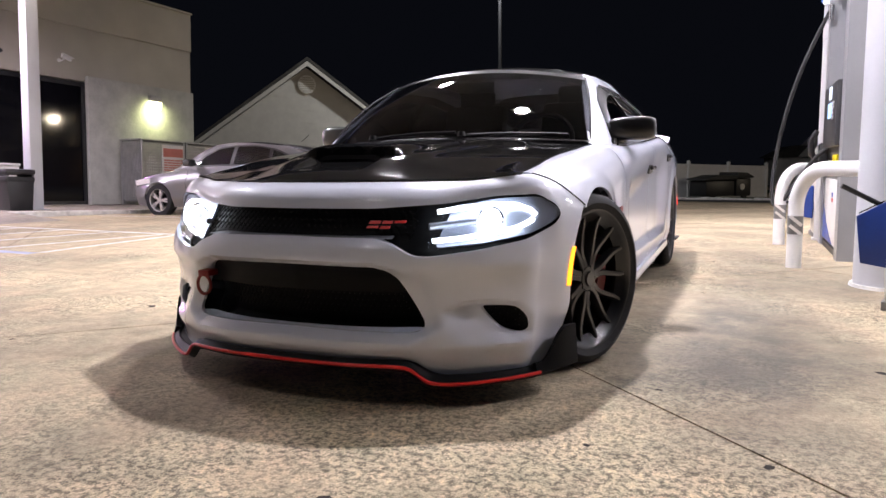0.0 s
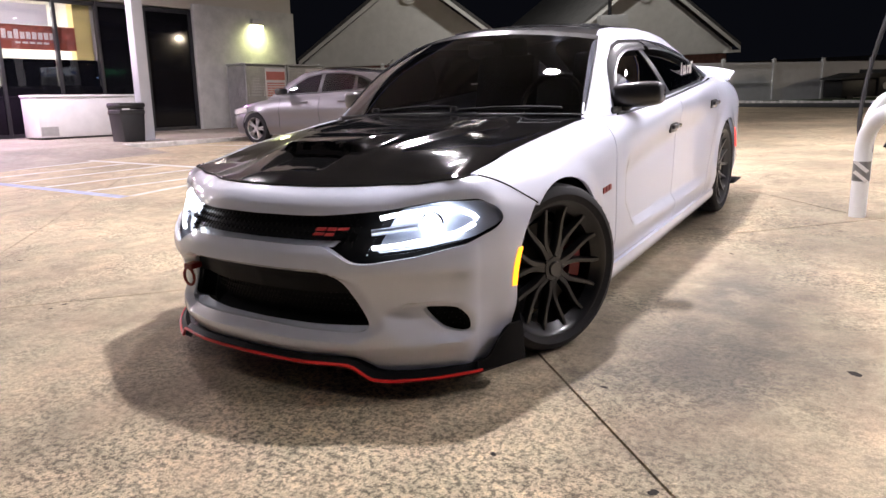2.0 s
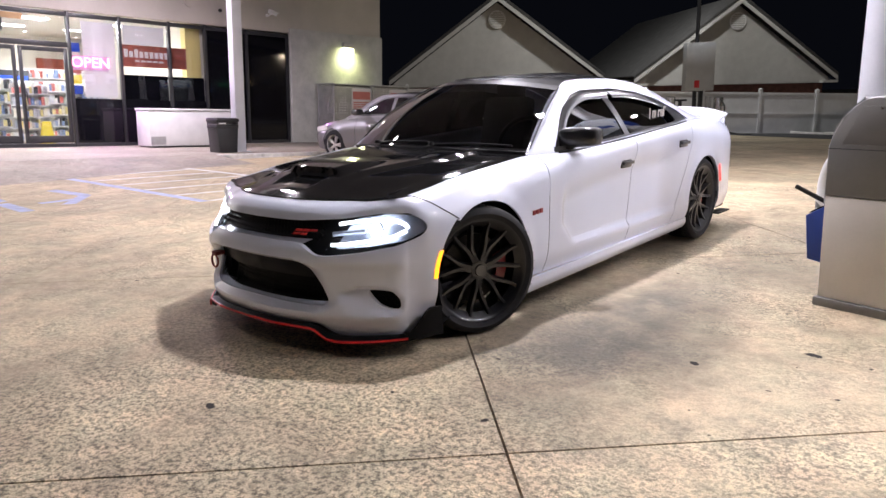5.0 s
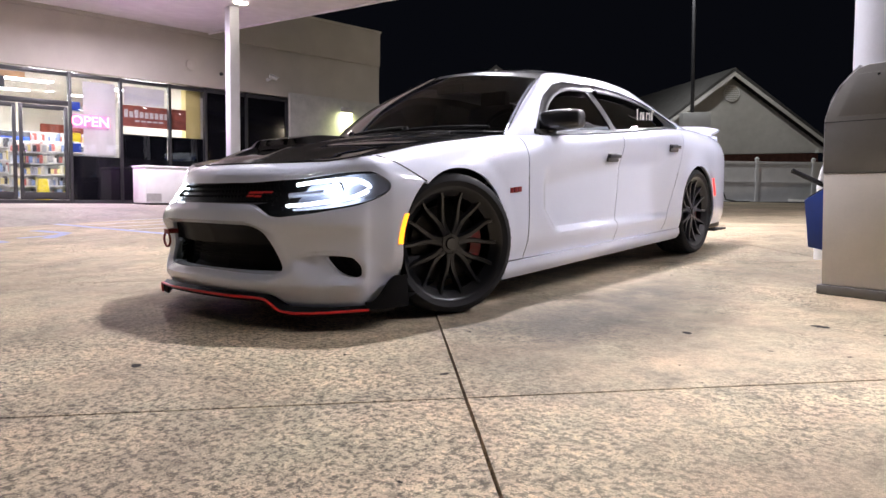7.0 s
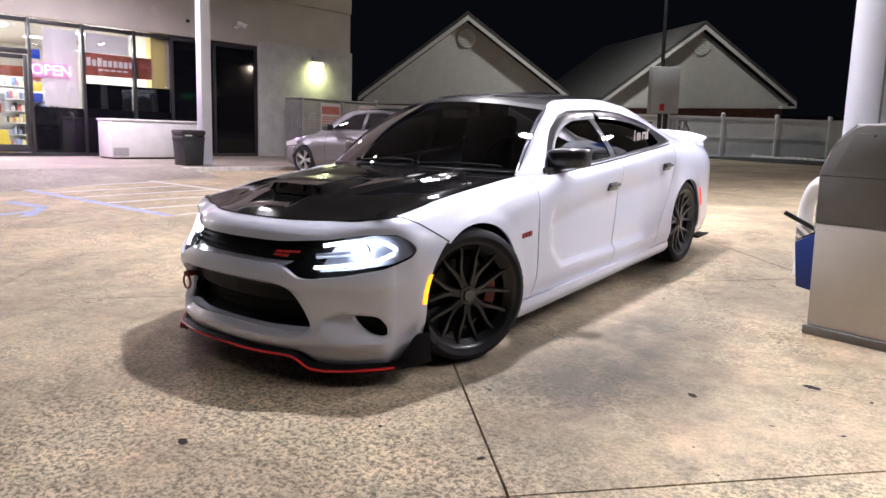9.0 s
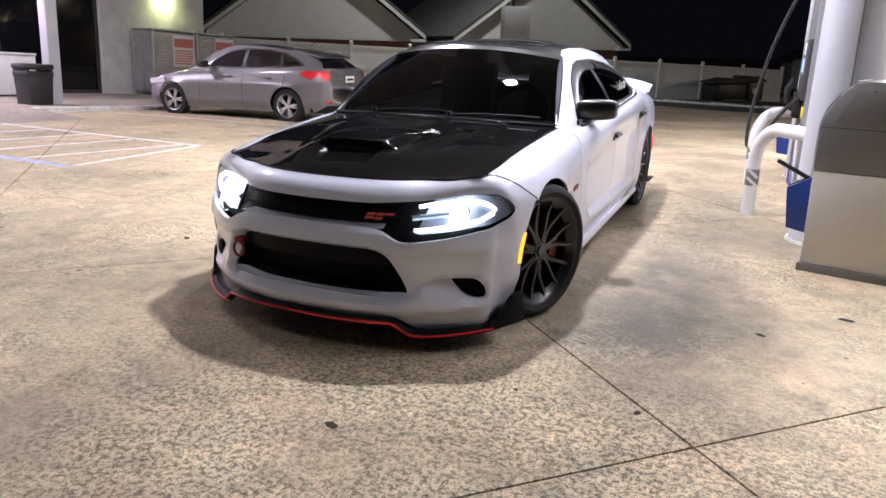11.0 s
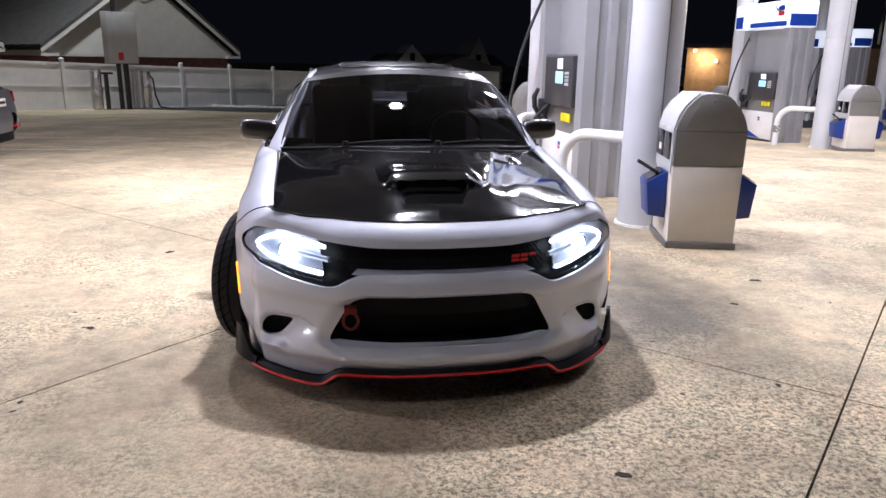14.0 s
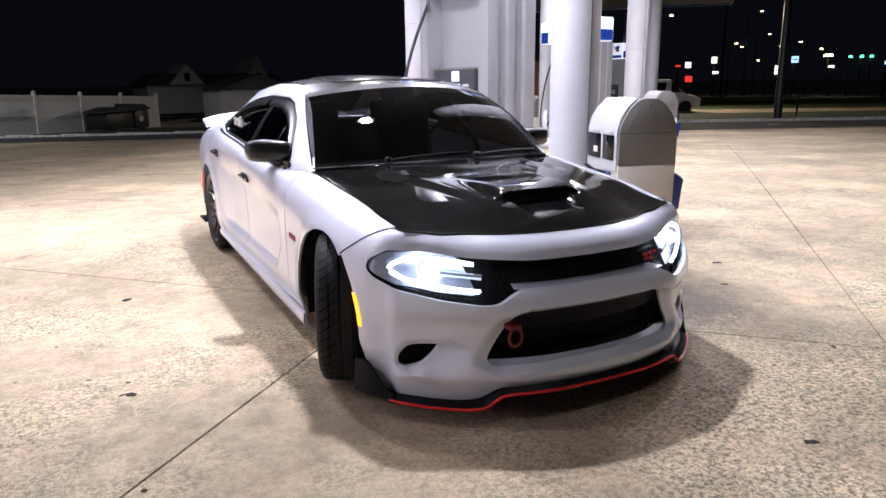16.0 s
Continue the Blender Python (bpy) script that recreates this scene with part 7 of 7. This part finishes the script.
        part("spoke", b, "wheel_black", wh)
    b = cyl(bmesh.new(), 0.056, 0.048, 0.05, pose(0, 0, 0, 0, 90 * sg, 0) @ pose(0, 0, 0.045), 32)
    hubp = part("hub", b, "wheel_black", wh)
    part("centre_cap", cyl(bmesh.new(), 0.032, 0.028, 0.008, pose(0, 0, 0, 0, 90 * sg, 0) @ pose(0, 0, 0.096), 24), "gloss_black", hubp)
    for k in range(5):
        a = k * math.tau / 5
        part("lug_nut", cyl(bmesh.new(), 0.010, 0.008, 0.012, pose(0, 0.048 * math.cos(a), 0.048 * math.sin(a), 0, 90 * sg, 0) @ pose(0, 0, 0.085), 6), "wheel_black", hubp)
    part("brake_disc", cyl(bmesh.new(), 0.185, 0.185, 0.026, pose(0, 0, 0, 0, 90 * sg, 0) @ pose(0, 0, -0.005), 48), "brake_steel", wh)
    b = bmesh.new()
    grid(b, 12, 1, lambda u, v: Vector((sg * 0.030, (0.135 + 0.060 * v) * math.cos(-0.40 + 0.8 * u), (0.135 + 0.060 * v) * math.sin(-0.40 + 0.8 * u))))
    cal = part("brake_caliper", b, "caliper_red", wh, "red brake caliper")
    finish(cal, 0.045, (), None, 0.0)
    return wh


for sg in (1, -1):
    road_wheel(Matrix.Translation((sg * 0.790, 0.0, HUB_Z + 0.001)), sg, -21)
    road_wheel(Matrix.Translation((sg * 0.775, WHEELBASE, HUB_Z + 0.001)), sg, 0)

# ---- the grey hatchback ----
M.update({
    "hatch_gray": paint_mat("hatch_gray", (0.17, 0.165, 0.175), 1.0, 0.3, 0.4),
    "alloy": plain("alloy", (0.62, 0.62, 0.63), 0.3, metal=0.9, var=0.06),
    "lamp_red": plain("lamp_red", (0.55, 0.012, 0.015), 0.12, var=0.1, coat=0.8),
    "lamp_pale": plain("lamp_pale", (0.75, 0.74, 0.72), 0.15, var=0.05, coat=0.8),
    "car_glass": glass_mat("car_glass", (0.48, 0.53, 0.51)),
})


def hatchback():
    """Own axes: nose towards +x, left side towards +y, rear axle at x = 0."""
    h = thing("hatchback", "metallic grey compact hatchback parked in a bay", "car", Matrix.Translation((-6.41, 8.655, gz(-6.7, 8.4) - 0.01)) @ pose(0, 0, 0, 0, 0, 182.1) @ Matrix.Scale(1.02, 4))
    WB, R = 2.65, 0.315
    top = curve((-0.78, 0.62), (-0.76, 0.86), (-0.70, 0.98), (-0.55, 1.00), (0.3, 0.95), (1.9, 0.90), (2.4, 0.86), (2.9, 0.78), (3.3, 0.68), (3.48, 0.55))
    half = curve((-0.80, 0.66), (-0.70, 0.80), (-0.4, 0.875), (0.0, 0.905), (0.8, 0.91), (2.6, 0.905), (3.0, 0.86), (3.3, 0.76), (3.48, 0.58))
    low = curve((-0.80, 0.38), (-0.6, 0.25), (-0.4, 0.20), (2.9, 0.19), (3.3, 0.22), (3.48, 0.30))

    def body_pt(u, v):
        x = -0.80 + 4.28 * u
        z0, z1, w = low(x), top(x), half(x)
        a = (v - 0.5) * 2
        t = abs(a)
        if t > 0.35:
            k = (t - 0.35) / 0.65
            z = z1 - (z1 - z0) * k
            mid = z0 + 0.62 * (z1 - z0)
            y = w * (1 - 0.10 * sm(0.0, 1.0, max(0, (z - mid) / (z1 - mid))) - 0.07 * (1 - sm(z0, z0 + 0.2, z))) - 0.018 * math.exp(-((z - 0.50) / 0.08) ** 2) * (1 if 0.5 < x < 2.2 else 0)
            for c in (0.0, WB):
                y += 0.014 * (1 - sm(0.34, 0.44, math.hypot(x - c, z - R)))
        else:
            y = w * 0.90 * (t / 0.35)
            z = z1 + 0.05 * (1 - (t / 0.35) ** 2) * sm(1.9, 2.4, x) + 0.02 * (1 - (t / 0.35) ** 2)
        return Vector((x, math.copysign(y, a) if a else 0, z))

    def body_edge(x, z):
        z0, z1 = low(x), top(x)
        return abs(body_pt((x + 0.80) / 4.28, 0.5 + 0.5 * (0.35 + 0.65 * (z1 - z) / (z1 - z0))).y)

    body = part("body", grid(bmesh.new(), 110, 56, body_pt), "hatch_gray", h, "metallic grey body shell")
    cuts = []
    for c in (0.0, WB):
        b = bmesh.new()
        arch = [(c + 0.348 * math.cos(a), R + 0.348 * math.sin(a)) for a in [math.pi * k / 40 for k in range(41)]]
        prism(b, arch + [(c - 0.352, -0.2), (c + 0.352, -0.2)], -1.5, 1.5)
        cuts.append(b)
    finish(body, 0.012, cuts)
    part("underbody", one_box(-0.6, 3.2, -0.70, 0.70, 0.20, 0.42), "satin_black", h)
    roof_z = curve((-0.62, 1.02), (-0.5, 1.13), (-0.35, 1.225), (0.2, 1.345), (0.9, 1.405), (1.4, 1.375), (1.75, 1.24), (2.05, 1.07), (2.35, 0.90))
    rail_w = curve((-0.62, 0.58), (-0.3, 0.60), (0.6, 0.62), (1.4, 0.60), (1.9, 0.66), (2.35, 0.74))
    belt_w = curve((-0.62, 0.70), (-0.3, 0.78), (0.4, 0.815), (1.6, 0.815), (2.35, 0.76))

    def cab_pt(u, v):
        x = -0.62 + 2.97 * u
        zb, zr = top(x) - 0.01, roof_z(x)
        a = (v - 0.5) * 2
        t = abs(a)
        if t > 0.4:
            k = (1 - t) / 0.6
            z = zb + (zr - zb) * k * 0.94
            y = belt_w(x) + (rail_w(x) - belt_w(x)) * k + 0.02 * math.sin(k * 3.14)
        else:
            y = rail_w(x) * t / 0.4
            z = zr - 0.06 * (zr - zb) * (t / 0.4) ** 2.5
        return Vector((x, math.copysign(y, a) if a else 0, z))

    cab = part("cabin", grid(bmesh.new(), 80, 60, cab_pt), "hatch_gray", h)
    DLO = [(-0.34, 1.043), (-0.20, 1.136), (0.10, 1.251), (0.50, 1.317), (1.0, 1.326), (1.35, 1.286), (1.62, 1.171), (1.88, 1.012), (1.98, 0.935), (1.0, 0.954), (0.25, 0.981)]
    P1 = [(-0.27, 1.047), (-0.17, 1.114), (0.10, 1.216), (0.16, 1.224), (0.12, 1.012)]
    P2 = [(0.20, 1.012), (0.22, 1.246), (0.50, 1.291), (0.92, 1.300), (0.95, 0.981)]
    P3 = [(1.03, 0.981), (1.0, 1.300), (1.32, 1.260), (1.57, 1.154), (1.80, 1.012), (1.85, 0.968)]
    finish(cab, 0.02, [prism(bmesh.new(), rounded(P, 0.03), -1.3, 1.3) for P in (P1, P2, P3)])

    def pane_of(pts, name, sg, mat="car_glass", off=0.004, holes=()):
        def f(u, v):
            x = -0.6 + 2.9 * u
            z = 0.85 + 0.65 * v
            zb, zr = top(x) - 0.01, roof_z(x)
            k = min(1.02, max(-0.1, (z - zb) / max(0.05, 0.94 * (zr - zb))))
            y = belt_w(x) + (rail_w(x) - belt_w(x)) * k + 0.02 * math.sin(max(0, k) * 3.14)
            return Vector((x, sg * (y + off), z))
        g = part(name, grid(bmesh.new(), 60, 20, f), mat, h)
        b = bmesh.new()
        prism(b, rounded(pts, 0.03), 0.2 if sg > 0 else -1.3, 1.3 if sg > 0 else -0.2)
        return finish(g, 0.004, [prism(bmesh.new(), rounded(P, 0.03), -1.3, 1.3) for P in holes], b)
    for sg in (1, -1):
        pane_of(DLO, "window_trim", sg, "gloss_black", 0.003, (P1, P2, P3))
        for nm, P in (("quarter_glass", P1), ("rear_side_window", P2), ("front_side_window", P3)):
            pane_of(P, nm, sg, "car_glass", -0.004)
        # lamps wrap from the rear corner on to the flank
        tl = part("tail_lamp", grid(bmesh.new(), 16, 8, lambda u, v: (lambda x, z: Vector((x, sg * (half(x) * (1 - 0.10 * sm(0, 1, (z - 0.68) / 0.32)) + 0.006), z)))(-0.78 + 0.62 * u, 0.70 + (0.25 - 0.06 * u) * v + 0.10 * u)), "lamp_red", h, "red wraparound tail lamp")
        b = bmesh.new()
        prism(b, rounded([(-0.80, 0.79), (-0.52, 0.79), (-0.24, 0.895), (-0.36, 0.955), (-0.80, 0.965)], 0.02), -1.5, 1.5)
        finish(tl, 0.012, (), b)
        hlm = part("headlamp", grid(bmesh.new(), 16, 6, lambda u, v: Vector((2.85 + 0.50 * u, sg * (half(2.85 + 0.50 * u) * 0.985 + 0.004), 0.58 + 0.10 * v + 0.06 * (1 - u)))), "lamp_pale", h, "clear wraparound headlamp")
        finish(hlm, 0.01)
        for x in (0.42, 1.32):
            y = sg * half(x) * 0.955
            part("door_handle", one_box(x - 0.09, x + 0.09, min(y, y + sg * 0.035), max(y, y + sg * 0.035), 0.80, 0.828, 0.010), "hatch_gray", h)
        for x, lean in ((0.10, -0.10), (0.98, 0.0), (1.98, -0.02)):
            gap = [(body_edge(x + lean * (z - 0.4), z), x + lean * (z - 0.4), z) for z in [0.32 + 0.56 * k / 16 for k in range(17)]]
            part("door_gap", tube(bmesh.new(), [(px, sg * (py + 0.0005), pz) for py, px, pz in gap], 0.0035, 6), "satin_black", h)
        part("door_mirror", one_box(1.72, 1.90, *sorted((sg * 0.86, sg * 1.06)), 0.95, 1.08, 0.04), "gloss_black", h)
        part("rear_reflector", one_box(-0.80, -0.70, *sorted((sg * 0.60, sg * 0.72)), 0.38, 0.42, 0.008), "lamp_red", h)
        for c in (0.0, WB):
            wh = new("wheel")
            wh.parent, wh.matrix_basis = h, Matrix.Translation((c, sg * 0.79, R)) @ pose(0, 0, 0, 0, 0, 90)
            b = bmesh.new()
            sec = [(-0.095, 0.215), (-0.102, 0.25), (-0.095, 0.30), (-0.07, 0.315), (0.07, 0.315), (0.095, 0.30), (0.102, 0.25), (0.095, 0.215)]
            rg = [[b.verts.new((w, r * math.cos(k * math.tau / 48), r * math.sin(k * math.tau / 48))) for w, r in sec] for k in range(48)]
            for k in range(48):
                for j in range(len(sec) - 1):
                    b.faces.new((rg[k][j], rg[k][j + 1], rg[(k + 1) % 48][j + 1], rg[(k + 1) % 48][j]))
            part("tyre", b, "tyre", wh)
            b = bmesh.new()
            o = 1 if sg > 0 else -1
            sec = [(0.092 * o, 0.217), (0.080 * o, 0.205), (-0.02 * o, 0.195)]
            rg = [[b.verts.new((w, r * math.cos(k * math.tau / 48), r * math.sin(k * math.tau / 48))) for w, r in sec] for k in range(48)]
            for k in range(48):
                for j in range(2):
                    b.faces.new((rg[k][j], rg[k][j + 1], rg[(k + 1) % 48][j + 1], rg[(k + 1) % 48][j]))
            part("rim", b, "alloy", wh)
            for k in range(5):
                for d in (-0.17, 0.17):
                    a = math.degrees(k * math.tau / 5)
                    part("spoke", one_box(min(0.04 * o, 0.072 * o), max(0.04 * o, 0.072 * o), 0.03, 0.205, -0.017, 0.017, 0.006, pose(0, 0, 0, a + math.degrees(d) * 0.9)), "alloy", wh)
            part("hub", cyl(bmesh.new(), 0.05, 0.045, 0.03, pose(0.045 * o if o > 0 else -0.045, 0, 0, 0, 90 * o, 0), 20), "alloy", wh)
            part("brake_drum", cyl(bmesh.new(), 0.13, 0.13, 0.05, pose(-0.04, 0, 0, 0, 90, 0), 24), "satin_black", wh)
    # tail: window, bumper, plate
    part("rear_spoiler", prism(bmesh.new(), [(-0.56, 1.195), (-0.25, 1.270), (0.05, 1.325), (0.05, 1.30), (-0.25, 1.245), (-0.54, 1.172)], -0.54, 0.54, None, 0.006), "hatch_gray", h)
    part("tail_window", grid(bmesh.new(), 16, 8, lambda u, v: Vector((-0.765 + 0.26 * v + 0.10 * (2 * u - 1) ** 2, (2 * u - 1) * (0.62 - 0.08 * v), 0.985 + 0.19 * v))), "dark_panel", h)
    part("tailgate", grid(bmesh.new(), 16, 8, lambda u, v: Vector((-0.80 + 0.05 * v + 0.09 * (2 * u - 1) ** 2, (2 * u - 1) * 0.68, 0.60 + 0.40 * v))), "hatch_gray", h)
    rb = part("rear_bumper", grid(bmesh.new(), 32, 10, lambda u, v: Vector((-0.855 + 0.36 * abs(2 * u - 1) ** 3.2 + 0.05 * abs(v - 0.55), (2 * u - 1) * 0.848, 0.33 + 0.33 * v))), "hatch_gray", h, "grey painted rear bumper")
    part("valance", grid(bmesh.new(), 32, 4, lambda u, v: Vector((-0.83 + 0.36 * abs(2 * u - 1) ** 3.2, (2 * u - 1) * 0.835, 0.21 + 0.13 * v))), "satin_black", rb, "black lower valance")
    part("number_plate", one_box(-0.835, -0.822, -0.16, 0.16, 0.74, 0.86, 0.004), "paper", h)
    part("plate_bar", one_box(-0.840, -0.836, -0.12, 0.12, 0.78, 0.82), "dark_frame", h)
    part("roof_aerial", tube(bmesh.new(), [(0.0, 0, 1.39), (-0.16, 0, 1.50)], 0.006, 6), "satin_black", h)
    part("seat", one_box(0.2, 0.4, -0.6, 0.6, 0.6, 1.1, 0.05), "seat_cloth", h)
    for y in (-0.35, 0.35):
        part("seat", one_box(1.0, 1.15, y - 0.22, y + 0.22, 0.6, 1.2, 0.05), "seat_cloth", h)


hatchback()

# ---- far things beyond the forecourt ----
def glowing(name, label, category, at, size, material, group=""):
    t = thing(name, label, category, Matrix.Translation(at) @ pose(0, 0, 0, 0, 0, -42), group)
    w, hh = size
    part("panel", one_box(-w / 2, w / 2, -0.1, 0.1, -hh / 2, hh / 2, 0.03), material, t)
    if "white" in label:
        part("sign_bar", one_box(-w * 0.32, w * 0.32, -0.125, -0.105, -hh * 0.08, hh * 0.10), "sign_blue" if "blue" in label else "sign_red", t)
    part("mast", cyl(bmesh.new(), 0.12, 0.12, at[2] - hh / 2 + 1.4, pose(0, 0.3, -at[2] - 1.4), 10), "dark_frame", t)
    return t


M.update({
    "far_white": glow("far_white", (1.0, 0.95, 0.88), 1.6),
    "far_amber": glow("far_amber", (1.0, 0.72, 0.38), 9.0),
    "far_green": glow("far_green", (0.08, 1.0, 0.45), 4.0),
    "far_red": glow("far_red", (1.0, 0.05, 0.04), 0.9),
    "far_blue": glow("far_blue", (0.30, 0.5, 1.0), 2.0),
})
S = "roadside signs"
glowing("roadside_sign", "lit white round-fronted roadside sign far off", "sign", (62.5, 60, 2.8), (0.65, 0.65), "far_white", S)
glowing("roadside_sign", "lit white stacked roadside sign far off", "sign", (64.5, 58, 3.3), (0.60, 0.73), "far_white", S)
glowing("roadside_sign", "small lit white lower roadside sign", "sign", (64.6, 57.8, 1.9), (0.65, 0.30), "far_white", S)
glowing("roadside_sign", "lit blue-white roadside price sign", "sign", (69.8, 51.5, 3.2), (0.69, 0.69), "far_blue", S)
glowing("roadside_sign", "lit red and white pylon sign", "sign", (68.7, 52.9, 2.1), (0.35, 0.95), "far_white", S)
glowing("roadside_sign", "lit red roadside shop sign", "sign", (61.6, 60.7, 2.7), (0.56, 0.17), "far_red", S)
glowing("roadside_sign", "lit red shopfront strip far off", "sign", (62.6, 59.9, 1.2), (0.78, 0.69), "far_red", S)
glowing("roadside_sign", "lit amber roadside sign far off", "sign", (72.6, 49.5, 3.6), (0.86, 0.26), "far_amber", S)
glowing("roadside_sign", "lit white small roadside sign", "sign", (72.4, 48.9, 2.4), (0.60, 0.26), "far_white", S)
glowing("roadside_sign", "lit blue roadside sign far off", "sign", (75.3, 44.6, 2.7), (0.43, 0.35), "far_blue", S)


def street_lamp(x, y, z, amber=True):
    t = thing("street_lamp", "tall street lamp glowing far across the highway", "street lamp", Matrix.Translation((x, y, -1.2)), "street lamps")
    part("pole", cyl(bmesh.new(), 0.10, 0.06, z + 1.2, None, 10), "dark_frame", t)
    part("arm", tube(bmesh.new(), [(0, 0, z + 1.1), (0.9, -0.9, z + 1.35)], 0.05, 6), "dark_frame", t)
    part("head", one_box(0.8, 1.05, -1.05, -0.85, z + 1.22, z + 1.34, 0.03), "far_amber" if amber else "far_white", t, "glowing lamp head")


for x, y, z, a in ((66.6, 55.5, 8.4, True), (67.2, 54.7, 5.9, True), (65.4, 56.8, 4.6, True), (64.9, 57.2, 5.0, True), (68.0, 53.8, 4.6, False), (69.2, 52.2, 5.0, True), (66.8, 55.6, 3.1, True), (70.6, 50.6, 4.2, True), (78.0, 42.0, 4.4, False), (76.0, 45.0, 4.6, True), (31.5, 35.5, 5.6, True), (43.0, 45.0, 6.4, True)):
    street_lamp(x, y, z, a)
for x, y in ((74.0, 46.6), (74.6, 45.9), (73.3, 47.4)):
    glowing("traffic_light", "green glowing traffic light across the highway", "traffic light", (x, y, 3.4), (0.34, 0.26), "far_green", "traffic lights")


def utility_pole(x, y, hgt):
    t = thing("utility_pole", "dark wooden utility pole beside the road", "pole", Matrix.Translation((x, y, gz(x, min(y, 45)))), "utility poles")
    part("mast", cyl(bmesh.new(), 0.16, 0.12, hgt, None, 12), "dark_frame", t)
    part("cross_arm", one_box(-1.0, 1.0, -0.06, 0.06, hgt - 0.8, hgt - 0.65), "shingle", t)


utility_pole(23.5, 16.8, 11)
utility_pole(62.0, 54.5, 11)
for a, x, y in ((0, 24.6, 17.5), (1, 26.5, 18.2)):
    t = thing("post_sign", "thin dark sign post on the verge", "post", Matrix.Translation((x, y, gz(x, y))), "verge posts")
    part("stake", one_box(-0.03, 0.03, -0.03, 0.03, 0, 1.6), "dark_frame", t)
tan = thing("brick_building", "tan brick building with wall lamps across the road", "building", Matrix.Translation((17.8, 32.1, -0.9)) @ pose(0, 0, 0, 0, 0, -29))
part("wall", one_box(0, 9, 0, 8, 0, 3.2), "tan_brick", tan)
part("roof_edge", one_box(-0.15, 9.15, -0.15, 8.15, 3.202, 3.4), "shingle", tan)
for x, z in ((0.3, 3.0), (1.35, 2.5)):
    part("wall_lamp", one_box(x, x + 0.16, -0.2, -0.005, z, z + 0.12, 0.03), "far_amber", tan)
area_lamp("brick_wall_lamp", tan.matrix_basis @ Vector((0.9, -0.7, 2.9)), 0.3, 60, (1.0, 0.72, 0.42), tan.matrix_basis.to_3x3() @ Vector((0, 0.6, -1)))
# added fill near a street lamp, brightens the van and the grass
area_lamp("van_fill", (30.6, 34.6, 5.5), 0.4, 1500, (1.0, 0.86, 0.66), (-0.5, -1.0, -0.9))
# white van on the far lot
van = thing("van", "small white delivery van parked on the far lot", "van", Matrix.Translation((27.3, 27.6, gz(27, 27))) @ pose(0, 0, 0, 0, 0, -40))
part("body", prism(bmesh.new(), [(-2.1, 0.30), (2.15, 0.30), (2.2, 0.75), (1.75, 0.95), (1.15, 1.05), (0.55, 1.78), (-2.05, 1.85), (-2.15, 1.0)], -0.85, 0.85, None, 0.08), "white_paint", van)
for a, c in ((0.62, 1.30), (-0.5, 0.35), (-1.8, -0.7)):
    part("window", prism(bmesh.new(), [(a, 1.1), (c - 0.15 if a > 0.5 else c, 1.1), (c - 0.5 if a > 0.5 else c, 1.62), (a, 1.62)], -0.87, -0.852), "dark_panel", van)
for x in (-1.35, 1.4):
    for y in (-0.86, 0.68):
        part("wheel", prism(bmesh.new(), disc(0.33, 20, x, 0.335), y, y + 0.18), "tyre", van)
part("headlight", one_box(2.02, 2.21, -0.8, -0.5, 0.62, 0.76, 0.02), "lamp_pale", van)

# ---- concrete slabs, pieces last ----
def joint_o(j):
    """Where the joints across the islands lie; one was cut short of the grid."""
    return O0 + SLAB * j - (0.225 if j == 1 else 0.0)


for i in S_RANGE:
    for j in O_RANGE:
        s0, s1 = S0 + SLAB * i + 0.0050, S0 + SLAB * (i + 1) - 0.0050
        o0, o1 = joint_o(j) + 0.0050, joint_o(j + 1) - 0.0050
        n = 4
        bm = bmesh.new()

        def top_at(u, v, e=0.0):
            p = N1 * (s0 + (s1 - s0) * u) + N2 * (o0 + (o1 - o0) * v)
            return Vector((p.x, p.y, gz(p.x, p.y) - e))
        grid(bm, n, n, top_at)
        bm.edges.ensure_lookup_table()
        rim = [e for e in bm.edges if e.is_boundary]
        ex = bmesh.ops.extrude_edge_only(bm, edges=rim)
        for v in [g for g in ex["geom"] if isinstance(g, bmesh.types.BMVert)]:
            v.co.z -= 0.045
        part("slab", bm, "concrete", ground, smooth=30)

# old gum and oil spots trodden into the concrete
rng = random.Random(11)
bm = bmesh.new()
SPOTS = [(0.54, -1.46, 0.022), (-1.75, 0.25, 0.022), (-1.67, 1.82, 0.03), (2.36, 0.66, 0.028), (1.95, 0.22, 0.02), (1.53, -0.86, 0.014)]
for _ in range(95):
    SPOTS.append((rng.uniform(-4, 6.5), rng.uniform(-2.5, 4.5), rng.uniform(0.004, 0.012)))
for x, y, r in SPOTS:
    if abs(x) < 0.95 and -0.9 < y < 4.2:
        continue
    ph = rng.uniform(0, 6)
    c = bm.verts.new((x, y, gz(x, y) + 0.0022))
    vs = []
    for k in range(14):
        a = k * math.tau / 14
        rr = r * (1 + 0.25 * math.sin(2 * a + ph) + 0.12 * math.sin(5 * a + ph * 2))
        vs.append(bm.verts.new((x + rr * 1.2 * math.cos(a), y + rr * math.sin(a), gz(x, y) + 0.0012)))
    for k in range(14):
        bm.faces.new((c, vs[k], vs[(k + 1) % 14]))
tagged(part("gum_spot", bm, "gum"), "small dark flattened gum spots on concrete", "stain", kind="stuff")
